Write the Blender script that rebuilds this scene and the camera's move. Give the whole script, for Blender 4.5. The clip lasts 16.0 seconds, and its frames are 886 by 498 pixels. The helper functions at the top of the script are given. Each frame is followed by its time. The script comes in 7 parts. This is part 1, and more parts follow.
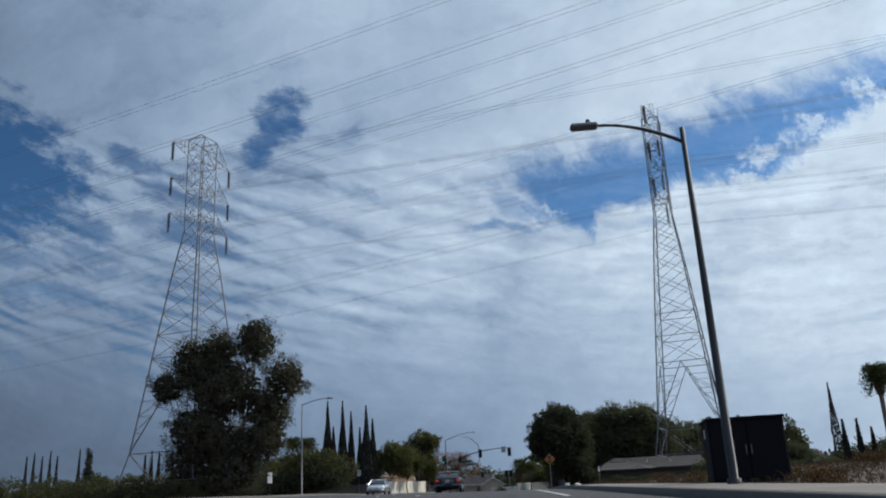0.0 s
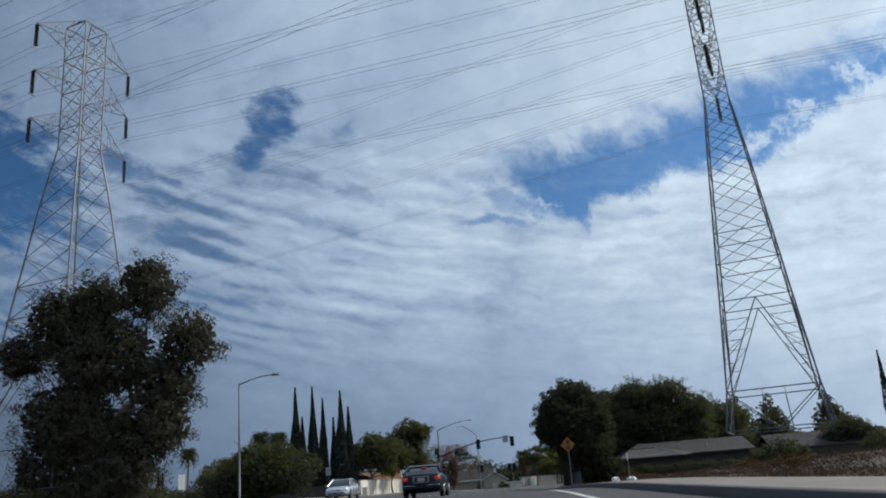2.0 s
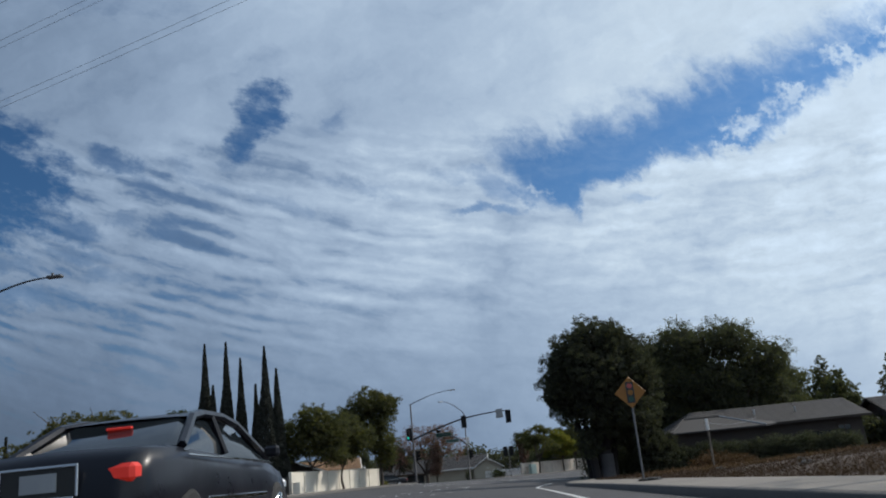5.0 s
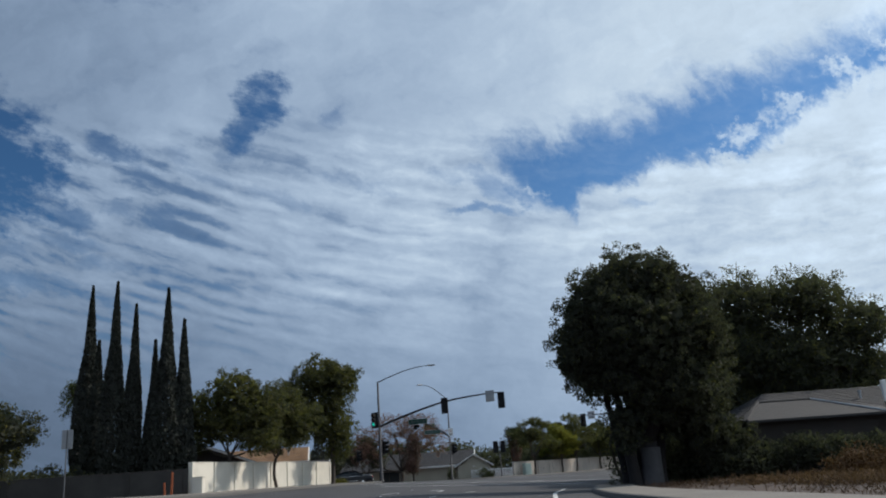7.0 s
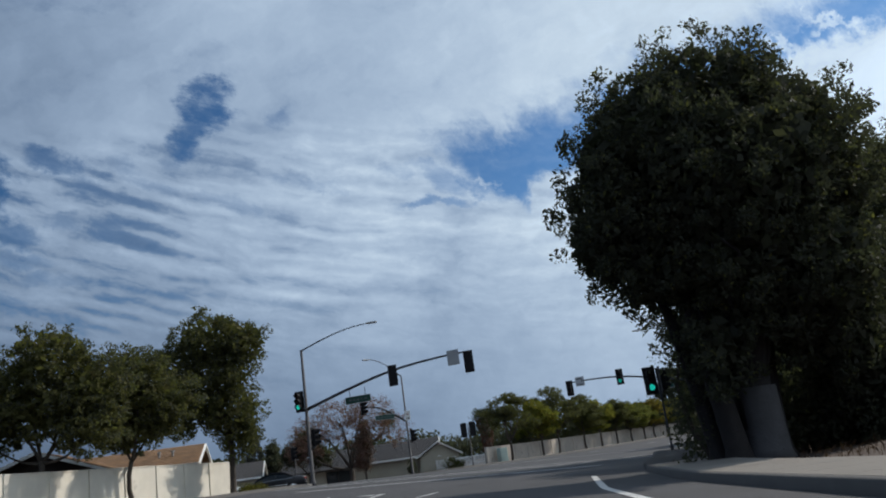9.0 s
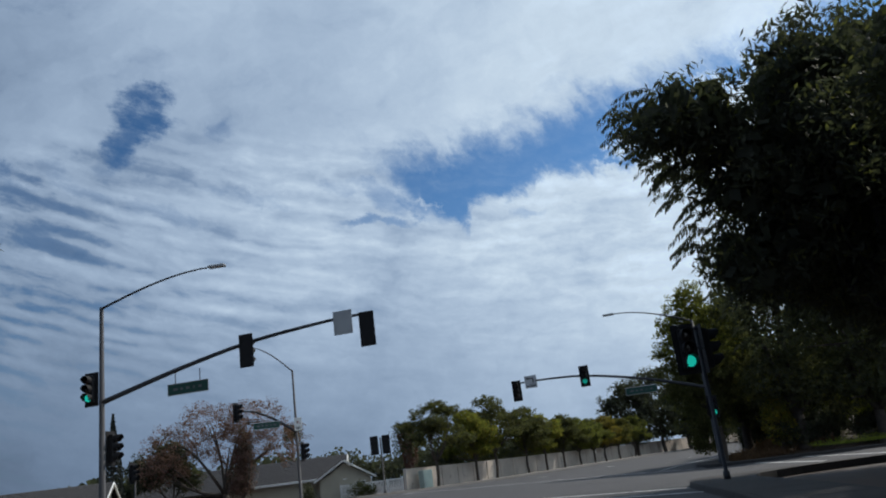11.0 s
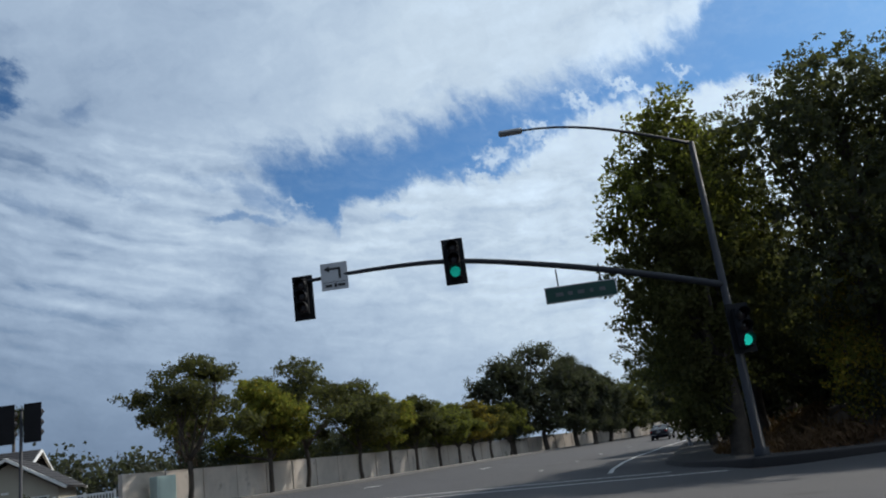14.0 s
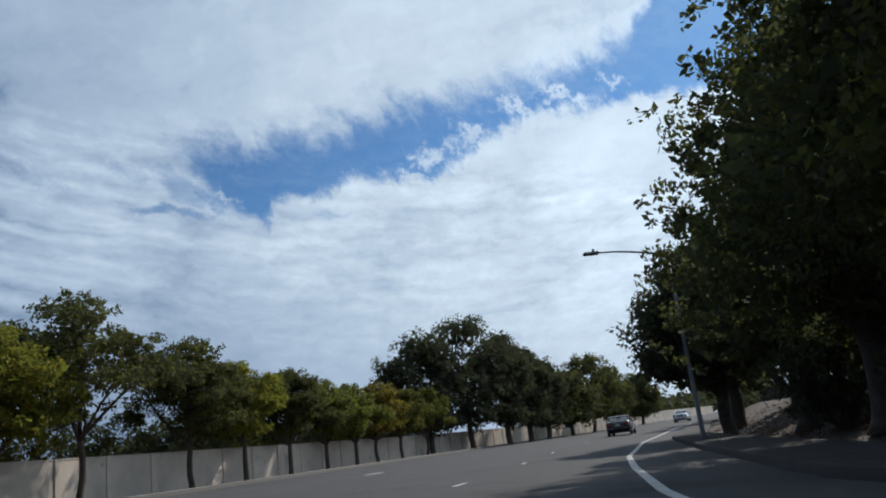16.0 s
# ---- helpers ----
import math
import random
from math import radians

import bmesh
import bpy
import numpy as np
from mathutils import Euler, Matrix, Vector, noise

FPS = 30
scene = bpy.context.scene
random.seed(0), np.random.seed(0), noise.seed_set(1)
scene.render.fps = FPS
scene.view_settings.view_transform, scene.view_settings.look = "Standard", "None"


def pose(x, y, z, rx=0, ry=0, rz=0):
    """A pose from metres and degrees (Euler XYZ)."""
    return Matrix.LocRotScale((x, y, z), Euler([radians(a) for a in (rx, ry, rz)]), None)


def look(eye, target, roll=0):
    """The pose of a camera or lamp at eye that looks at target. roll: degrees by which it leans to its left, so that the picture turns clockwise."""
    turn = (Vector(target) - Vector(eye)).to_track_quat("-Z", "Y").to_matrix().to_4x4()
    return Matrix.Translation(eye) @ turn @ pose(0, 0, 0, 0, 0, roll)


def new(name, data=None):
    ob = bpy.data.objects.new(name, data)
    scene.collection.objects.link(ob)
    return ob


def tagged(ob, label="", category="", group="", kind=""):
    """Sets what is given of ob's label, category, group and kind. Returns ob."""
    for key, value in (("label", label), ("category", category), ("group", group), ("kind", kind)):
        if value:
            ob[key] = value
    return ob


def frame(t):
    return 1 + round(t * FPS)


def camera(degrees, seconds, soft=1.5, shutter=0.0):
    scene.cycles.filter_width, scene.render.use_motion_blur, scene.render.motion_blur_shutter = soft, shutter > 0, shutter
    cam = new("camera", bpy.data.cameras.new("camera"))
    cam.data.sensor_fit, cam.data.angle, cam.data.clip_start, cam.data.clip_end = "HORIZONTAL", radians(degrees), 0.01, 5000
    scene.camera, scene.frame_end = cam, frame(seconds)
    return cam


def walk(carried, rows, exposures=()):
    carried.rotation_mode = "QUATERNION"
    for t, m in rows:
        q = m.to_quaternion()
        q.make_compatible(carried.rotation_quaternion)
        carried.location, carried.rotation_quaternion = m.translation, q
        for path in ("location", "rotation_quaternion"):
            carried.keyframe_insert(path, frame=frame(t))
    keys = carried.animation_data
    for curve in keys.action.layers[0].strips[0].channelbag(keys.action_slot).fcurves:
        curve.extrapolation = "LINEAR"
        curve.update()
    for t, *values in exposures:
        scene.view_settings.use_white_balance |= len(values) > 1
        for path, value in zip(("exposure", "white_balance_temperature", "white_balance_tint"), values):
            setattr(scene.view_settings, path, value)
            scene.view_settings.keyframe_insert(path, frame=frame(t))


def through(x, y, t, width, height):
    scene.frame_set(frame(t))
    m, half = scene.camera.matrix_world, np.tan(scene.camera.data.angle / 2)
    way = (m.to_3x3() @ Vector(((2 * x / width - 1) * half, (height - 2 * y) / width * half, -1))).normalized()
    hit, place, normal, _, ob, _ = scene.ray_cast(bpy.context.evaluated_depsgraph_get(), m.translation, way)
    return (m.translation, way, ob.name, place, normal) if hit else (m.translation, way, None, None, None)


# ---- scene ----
cam = camera(58.8, 16.0, 2.0)
PATH = [
    (0, (0.902, 0.01, 0.194), (0.784, 1.917, 0.785), -2.8),
    (0.5, (0.843, 4.71, 0.351), (0.739, 6.617, 0.942), -3.9),
    (1, (0.877, 9.444, 0.407), (0.776, 11.353, 0.998), -3.6),
    (1.5, (0.766, 14.177, 0.46), (0.645, 16.086, 1.046), -3.9),
    (2, (0.836, 18.953, 0.462), (0.728, 20.864, 1.043), -4.6),
    (2.5, (0.771, 23.817, 0.56), (0.662, 25.729, 1.138), -3.7),
    (3, (0.704, 28.646, 0.617), (0.575, 30.559, 1.185), -4.0),
    (3.5, (0.716, 33.338, 0.662), (0.594, 35.251, 1.232), -5.4),
    (4, (0.884, 38.03, 0.659), (0.805, 39.948, 1.217), -6.1),
    (6.5, (0.698, 62.226, 0.609), (0.584, 64.145, 1.16), -5.0),
    (7, (0.674, 66.739, 0.534), (0.595, 68.661, 1.082), -4.0),
    (7.5, (0.693, 71.271, 0.51), (0.566, 73.198, 1.033), -1.7),
    (8, (0.481, 75.913, 0.404), (0.344, 77.838, 0.931), -4.8),
    (8.5, (0.408, 80.314, 0.366), (0.34, 82.237, 0.914), -7.5),
    (9, (0.52, 84.802, 0.308), (0.552, 86.732, 0.83), -8.2),
    (11.5, (2.928, 108.225, 0.396), (3.189, 110.13, 0.946), -8.1),
    (12, (3.862, 113.101, 0.38), (4.225, 114.999, 0.895), -8.9),
    (12.5, (4.987, 117.934, 0.268), (5.406, 119.821, 0.779), -7.5),
    (13, (6.275, 122.747, 0.153), (6.742, 124.621, 0.674), -6.0),
    (13.5, (7.599, 127.469, 0.042), (8.077, 129.342, 0.555), -5.5),
    (14, (9.059, 132.237, 0.022), (9.575, 134.098, 0.54), -7.7),
    (14.5, (10.614, 136.909, -0.097), (11.2, 138.748, 0.429), -5.7),
    (15, (12.194, 141.627, -0.076), (12.762, 143.473, 0.443), -4.2),
    (15.5, (14.079, 146.009, -0.101), (14.69, 147.846, 0.403), -7.6),
    (16, (15.833, 150.14, -0.235), (16.514, 151.954, 0.262), -7.4),
]
walk(cam, [(t, look(eye, target, roll)) for t, eye, target, roll in PATH], [(0.0, -0.25), (9.2, -0.25), (12.5, -0.24), (16.0, -0.24)])

# ---- daylight: broken high cloud, sun ahead and to the right ----
SUN_EL, SUN_AZ = 40.0, 63.0          # degrees; azimuth clockwise from +y
world = bpy.data.worlds.new("sky")
scene.world = world
world.use_nodes = True
W = world.node_tree
W.nodes.clear()


class Nodes:
    """Short forms for wiring a node tree."""

    def __init__(self, tree):
        self.tree = tree

    def node(self, kind, **props):
        n = self.tree.nodes.new(kind)
        for key, value in props.items():
            setattr(n, key, value)
        return n

    def put(self, socket, value):
        if isinstance(value, bpy.types.NodeSocket):
            self.tree.links.new(value, socket)
        else:
            socket.default_value = value

    def math(self, op, a, b=0.0, c=0.0, clamp=False):
        n = self.node("ShaderNodeMath", operation=op, use_clamp=clamp)
        for k, v in enumerate((a, b, c)):
            self.put(n.inputs[k], v)
        return n.outputs[0]

    def vec(self, op, a, b=(0, 0, 0), out=0):
        n = self.node("ShaderNodeVectorMath", operation=op)
        self.put(n.inputs[0], a)
        self.put(n.inputs[1], b)
        return n.outputs[out]

    def scale(self, a, s):
        n = self.node("ShaderNodeVectorMath", operation="SCALE")
        self.put(n.inputs[0], a)
        self.put(n.inputs["Scale"], s)
        return n.outputs[0]

    def xyz(self, x, y, z):
        n = self.node("ShaderNodeCombineXYZ")
        for k, v in enumerate((x, y, z)):
            self.put(n.inputs[k], v)
        return n.outputs[0]

    def noise(self, vector, scale, detail=4.0, rough=0.55, distort=0.0, color=False):
        n = self.node("ShaderNodeTexNoise")
        self.put(n.inputs["Vector"], vector)
        n.inputs["Scale"].default_value, n.inputs["Detail"].default_value = scale, detail
        n.inputs["Roughness"].default_value, n.inputs["Distortion"].default_value = rough, distort
        return n.outputs["Color" if color else "Fac"]

    def ramp(self, value, lo, hi, a=0.0, b=1.0, smooth=True):
        n = self.node("ShaderNodeMapRange", interpolation_type="SMOOTHSTEP" if smooth else "LINEAR")
        self.put(n.inputs[0], value)
        for k, v in enumerate((lo, hi, a, b)):
            self.put(n.inputs[k + 1], v)
        return n.outputs[0]

    def mix(self, fac, a, b):
        n = self.node("ShaderNodeMix", data_type="RGBA")
        self.put(n.inputs[0], fac)
        for socket, v in ((n.inputs[6], a), (n.inputs[7], b)):
            self.put(socket, v if isinstance(v, bpy.types.NodeSocket) else (*v, 1.0))
        return n.outputs[2]


w = Nodes(W)
way = w.vec("NORMALIZE", w.node("ShaderNodeTexCoord").outputs["Generated"])
# a chart of the sky round the direction in which the road first runs (tangent plane, units of a thousandth radian / 1.39)
CH_RIGHT, CH_UP, CH_AHEAD = (0.9960, 0.0760, -0.0466), (0.0669, -0.2915, 0.9541), (-0.0590, 0.9535, 0.2955)
ahead_part = w.math("MAXIMUM", w.vec("DOT_PRODUCT", way, CH_AHEAD, out=1), 0.06)
cp = w.math("MULTIPLY_ADD", w.math("DIVIDE", w.vec("DOT_PRODUCT", way, CH_RIGHT, out=1), ahead_part), 1.392, 0.784)
cq = w.math("MULTIPLY_ADD", w.math("DIVIDE", w.vec("DOT_PRODUCT", way, CH_UP, out=1), ahead_part), -1.392, 0.441)
chart = w.xyz(cp, cq, 0.0)
warp = w.vec("SUBTRACT", w.noise(chart, 5.0, 5.0, 0.6, color=True), (0.5, 0.5, 0.5))
fine = w.vec("SUBTRACT", w.noise(chart, 24.0, 5.0, 0.62, color=True), (0.5, 0.5, 0.5))
bent = w.vec("ADD", w.vec("ADD", chart, w.scale(warp, 0.045)), w.scale(fine, 0.050))
parts_of = w.node("ShaderNodeSeparateXYZ")
w.put(parts_of.inputs[0], bent)
bp, bq = parts_of.outputs[0], parts_of.outputs[1]


def edge(points):
    """A broken line over the chart: height as a sum of straight ramps."""
    total = points[0][1]
    for (x0, y0), (x1, y1) in zip(points, points[1:]):
        total = w.math("ADD", total, w.ramp(bp, x0, x1, 0.0, y1 - y0, False))
    return total


# the long gap of blue: ragged and streaky above, with a bank of cloud below that has a crisp, puffy upper edge
low_edge = edge(((0.83, 0.413), (0.89, 0.424), (1.045, 0.430), (1.066, 0.398), (1.15, 0.360), (1.23, 0.338), (1.35, 0.332), (1.44, 0.270), (1.51, 0.215), (1.62, 0.165), (1.83, 0.113), (2.00, 0.078), (2.25, 0.044)))
high_edge = edge(((0.88, 0.310), (0.92, 0.298), (1.01, 0.284), (1.075, 0.265), (1.18, 0.242), (1.265, 0.206), (1.37, 0.167), (1.47, 0.140), (1.60, 0.095), (1.70, 0.052), (1.80, -0.01), (1.84, -0.08), (1.95, -0.40), (2.10, -0.9)))
shred = w.noise(w.vec("ADD", w.xyz(w.math("MULTIPLY", w.math("MULTIPLY_ADD", cq, -0.9, cp), 15.0), w.math("MULTIPLY", w.math("MULTIPLY_ADD", cp, 0.6, cq), 7.0), 1.0), w.scale(warp, 2.0)), 1.0, 5.0, 0.62)
ragged = w.math("MULTIPLY", w.math("SUBTRACT", shred, 0.5), 0.20)
over = w.math("ADD", w.math("SUBTRACT", bq, high_edge), w.math("MULTIPLY", ragged, 0.7))
below_high = w.math("ADD", w.ramp(over, -0.060, 0.045, 0.0, 0.66), w.ramp(over, -0.17, 0.06, 0.0, 0.34))
above_low = w.ramp(w.math("ADD", w.math("SUBTRACT", bq, low_edge), w.math("MULTIPLY", ragged, 0.45)), 0.014, -0.034)
right_of_tip = w.ramp(w.math("MULTIPLY_ADD", bq, -1.05, bp), 0.525, 0.600)
gap = w.math("MULTIPLY", w.math("MULTIPLY", below_high, above_low), w.math("MULTIPLY", right_of_tip, 1.08))
# smaller gaps: middle, half-axes, slant, depth
GAPS = ((0.497, 0.203, 0.040, 0.036, -25, 1.12), (0.470, 0.250, 0.026, 0.042, 25, 0.95), (0.452, 0.285, 0.034, 0.016, -40, 0.40), (0.500, 0.150, 0.050, 0.050, 50, 0.30),
        (-0.035, 0.285, 0.165, 0.098, 28, 1.45), (0.080, 0.215, 0.030, 0.016, 45, 0.6), (0.238, 0.288, 0.052, 0.019, 22, 0.85), (0.270, 0.325, 0.055, 0.013, 18, 0.60), (0.345, 0.305, 0.05, 0.012, 20, 0.45),
        (0.147, 0.405, 0.055, 0.020, 14, 0.80), (0.060, 0.370, 0.070, 0.020, 12, 0.90), (0.155, 0.450, 0.060, 0.014, 10, 0.60), (0.204, 0.490, 0.060, 0.012, 8, 0.55), (0.075, 0.518, 0.080, 0.018, 8, 0.70), (0.02, 0.455, 0.07, 0.016, 10, 0.65),
        (0.245, 0.397, 0.045, 0.013, 16, 0.60), (0.522, 0.376, 0.060, 0.011, 16, 0.45), (0.624, 0.238, 0.028, 0.014, -35, 0.42), (0.665, 0.350, 0.060, 0.012, 12, 0.50), (0.400, 0.345, 0.06, 0.010, 18, 0.45),
        (0.880, 0.408, 0.060, 0.008, 6, 0.72), (0.905, 0.365, 0.050, 0.020, 25, 0.62), (0.960, 0.385, 0.045, 0.016, 35, 0.80), (0.985, 0.345, 0.040, 0.022, 20, 0.80), (0.840, 0.345, 0.050, 0.013, 15, 0.50), (0.250, 0.005, 0.12, 0.030, 6, 0.35), (1.16, 0.395, 0.030, 0.008, 10, 0.55), (1.08, 0.225, 0.05, 0.020, -40, 0.35), (1.19, 0.19, 0.06, 0.018, -35, 0.35))
mottle = w.math("MULTIPLY", w.math("SUBTRACT", w.noise(w.xyz(w.math("MULTIPLY", cp, 15.0), w.math("MULTIPLY_ADD", cp, -7.0, w.math("MULTIPLY", cq, 26.0)), 11.0), 1.0, 5.0, 0.65), 0.5), 5.0)
for gx, gy, ga, gb, slant, depth in GAPS:
    c, s = math.cos(radians(slant)), math.sin(radians(slant))
    off = w.vec("SUBTRACT", bent, (gx, gy, 0))
    u = w.vec("DOT_PRODUCT", off, (c / ga, s / ga, 0), out=1)
    v = w.vec("DOT_PRODUCT", off, (-s / gb, c / gb, 0), out=1)
    r2 = w.math("MULTIPLY_ADD", u, u, w.math("MULTIPLY", v, v))
    gap = w.math("MAXIMUM", gap, w.ramp(w.math("SUBTRACT", r2, w.math("MULTIPLY_ADD", ragged, 7.0, mottle)), -0.2, 2.9, depth, 0.0))
# loose puffs that float inside the gap and along the bank
PUFFS = ((1.345, 0.272, 0.042, 0.026, 0.62), (1.32, 0.31, 0.04, 0.012, 0.45), (1.40, 0.250, 0.030, 0.018, 0.5), (1.437, 0.226, 0.046, 0.018, 0.60), (1.539, 0.168, 0.070, 0.020, 0.62), (1.64, 0.125, 0.09, 0.016, 0.6), (1.76, 0.075, 0.05, 0.016, 0.5), (0.985, 0.372, 0.022, 0.012, 0.4))
for gx, gy, ga, gb, depth in PUFFS:
    off = w.vec("MULTIPLY", w.vec("SUBTRACT", w.vec("ADD", bent, w.scale(fine, 0.11)), (gx, gy, 0)), (1 / ga, 1 / gb, 0))
    gap = w.math("SUBTRACT", gap, w.ramp(w.vec("LENGTH", off, out=1), 0.1, 1.15, depth, 0.0))
gap = w.math("MAXIMUM", gap, 0.0)
# ripples of altocumulus: narrow rolls that run down to the right on the left side and lie flat towards the horizon
rv = w.math("ADD", w.math("MULTIPLY_ADD", cp, -0.42, cq), w.math("MULTIPLY", w.math("MULTIPLY", cp, cp), 0.175))
swing = w.noise(w.xyz(w.math("MULTIPLY", cp, 2.6), w.math("MULTIPLY", rv, 7.0), 5.0), 1.0, 3.0, 0.5)
roll = w.math("SINE", w.math("ADD", w.math("MULTIPLY", rv, 185.0), w.math("MULTIPLY", swing, 22.0)))
lanes = w.vec("ADD", w.xyz(w.math("MULTIPLY", cp, 5.0), w.math("MULTIPLY", rv, 26.0), 0.0), w.scale(warp, 1.4))
ripple = w.math("ADD", w.noise(lanes, 1.0, 3.0, 0.55, 0.3), w.math("MULTIPLY", w.math("MULTIPLY", roll, w.ramp(cp, 0.25, 1.05, 0.17, 0.05)), w.ramp(w.noise(w.xyz(w.math("MULTIPLY", cp, 6.0), w.math("MULTIPLY", rv, 10.0), 9.0), 1.0, 3.0, 0.5), 0.38, 0.62)))
fleece = w.noise(w.vec("ADD", w.xyz(w.math("MULTIPLY", cp, 20.0), w.math("MULTIPLY", rv, 50.0), 3.0), w.scale(fine, 1.2)), 1.0, 4.0, 0.6, 0.3)
billow = w.noise(w.vec("ADD", chart, w.scale(warp, 0.22)), 3.0, 6.0, 0.6)
streak = w.noise(w.vec("ADD", w.xyz(w.math("MULTIPLY", cp, 2.2), w.math("MULTIPLY", w.math("MULTIPLY_ADD", cp, 0.32, cq), 8.0), 7.0), w.scale(warp, 1.0)), 1.0, 5.0, 0.6)
band = w.math("MULTIPLY", w.ramp(cq, 0.20, 0.33), w.ramp(cq, 0.78, 0.52, 0.30, 1.0))
west = w.ramp(cp, 0.95, 0.05)
trough = w.ramp(w.math("ADD", w.math("MULTIPLY", ripple, 0.75), w.math("MULTIPLY", fleece, 0.25)), 0.55, 0.33)
thin = w.math("MULTIPLY", trough, w.math("MULTIPLY", band, w.math("MULTIPLY_ADD", west, 0.66, 0.16)))
veil = w.math("MULTIPLY", w.math("SUBTRACT", 1.0, w.ramp(cq, 0.15, 0.40)), w.ramp(streak, 0.52, 0.28, 0.0, 0.30))
cover = w.math("SUBTRACT", 1.0, w.math("ADD", w.math("MAXIMUM", gap, thin), veil))
cover = w.ramp(w.math("ADD", cover, w.math("MULTIPLY", w.math("SUBTRACT", w.math("MULTIPLY_ADD", fleece, 0.5, w.math("MULTIPLY", billow, 0.5)), 0.5), 0.62)), -0.22, 0.92)
# cloud brightness: grey overhead and to the left, bright towards the sun, blue-grey low down
light = w.ramp(w.math("ADD", cp, w.math("MULTIPLY", w.math("SUBTRACT", billow, 0.5), 0.6)), -0.1, 1.70, 0.295, 0.94, False)
light = w.math("ADD", light, w.math("MULTIPLY", w.math("MULTIPLY", w.ramp(cq, 0.20, 0.42), w.ramp(cq, 0.70, 0.50)), w.ramp(cp, -0.1, 0.6, 0.0, 0.006)))
light = w.math("MULTIPLY", light, w.ramp(w.math("ADD", cq, w.math("MULTIPLY", w.math("SUBTRACT", ripple, 0.5), 0.15)), 0.38, 0.88, 1.0, w.ramp(cp, 0.2, 1.9, 0.50, 0.74)))
light = w.math("MULTIPLY", light, w.math("MULTIPLY_ADD", w.math("SUBTRACT", ripple, 0.5), w.math("MULTIPLY", band, w.ramp(cp, 0.4, 1.6, 1.15, 0.60)), 1.0))
light = w.math("MULTIPLY", light, w.math("MULTIPLY_ADD", w.math("SUBTRACT", fleece, 0.5), w.math("MULTIPLY", band, 0.40), 1.0))
light = w.math("MULTIPLY", light, w.math("MULTIPLY_ADD", w.math("SUBTRACT", billow, 0.5), 0.50, 1.0))
light = w.math("MULTIPLY", light, w.math("MULTIPLY_ADD", w.math("SUBTRACT", streak, 0.5), w.ramp(cq, 0.42, 0.15, 0.0, 0.50), 1.0))
tint = w.mix(w.ramp(light, 0.25, 0.80, smooth=False), (0.66, 0.95, 1.42), (0.82, 1.0, 1.19))
cloud = w.scale(tint, light)
air = w.node("ShaderNodeTexSky", sky_type="NISHITA", sun_disc=False, sun_elevation=radians(SUN_EL), sun_rotation=radians(SUN_AZ),
             air_density=1.0, dust_density=0.6, ozone_density=1.6)
blue = w.vec("MULTIPLY", w.scale(air.outputs[0], w.ramp(cp, 0.0, 1.7, 0.064, 0.094)), (0.50, 0.88, 1.22))
sky = w.mix(cover, blue, cloud)
shell = w.node("ShaderNodeBackground")
w.put(shell.inputs[0], sky)
shell.inputs[1].default_value = 1.0
w.put(w.node("ShaderNodeOutputWorld").inputs[0], shell.outputs[0])

sun = new("sun", bpy.data.lights.new("sun", "SUN"))
sun.data.energy, sun.data.angle, sun.data.color = 4.4, radians(1.0), (1.0, 0.94, 0.85)
SUN_WAY = Vector((math.sin(radians(SUN_AZ)) * math.cos(radians(SUN_EL)), math.cos(radians(SUN_AZ)) * math.cos(radians(SUN_EL)), math.sin(radians(SUN_EL))))
sun.matrix_world = look(SUN_WAY * 100, (0, 0, 0))

# ---- materials ----


def material(name, base, rough=0.8, metal=0.0, vary=0.25, scale=3.0, fine=40.0, bump=0.3, spots=None, coat=0.0, island=0.0, piece=0.0, shine=0.5):
    """A surface with stains at one scale, grain at another, and fine relief, in world metres."""
    m = bpy.data.materials.new(name)
    m.use_nodes = True
    n = Nodes(m.node_tree)
    shader = m.node_tree.nodes["Principled BSDF"]
    where = n.node("ShaderNodeNewGeometry").outputs["Position"]
    coarse, grain = n.noise(where, scale, 5.0, 0.6), n.noise(where, fine, 3.0, 0.6)
    lo, hi = [c * (1 - vary) for c in base], [min(1.0, c * (1 + vary)) for c in base]
    color = n.mix(n.ramp(coarse, 0.3, 0.7), lo, hi)
    color = n.mix(n.ramp(grain, 0.35, 0.75, 0.0, 0.5), color, [c * (1 - 0.8 * vary) for c in base])
    if spots:
        tint, lo_s, hi_s, size = spots
        color = n.mix(n.ramp(n.noise(where, size, 6.0, 0.65), lo_s, hi_s), color, tint)
    if island:
        value = n.ramp(n.node("ShaderNodeNewGeometry").outputs["Random Per Island"], 0, 1, 1 - island, 1 + island, False)
        color = n.scale(color, value)
    if piece:
        value = n.ramp(n.node("ShaderNodeObjectInfo").outputs["Random"], 0, 1, 1 - piece, 1 + piece, False)
        color = n.scale(color, value)
    n.put(shader.inputs["Base Color"], color)
    n.put(shader.inputs["Roughness"], n.ramp(coarse, 0.2, 0.8, max(0.03, rough - 0.1), min(1.0, rough + 0.1)))
    shader.inputs["Metallic"].default_value = metal
    shader.inputs["Specular IOR Level"].default_value = shine
    shader.inputs["Coat Weight"].default_value = coat
    if bump:
        b = n.node("ShaderNodeBump")
        b.inputs["Strength"].default_value, b.inputs["Distance"].default_value = bump, 0.02
        n.put(b.inputs["Height"], grain)
        n.put(shader.inputs["Normal"], b.outputs[0])
    return m


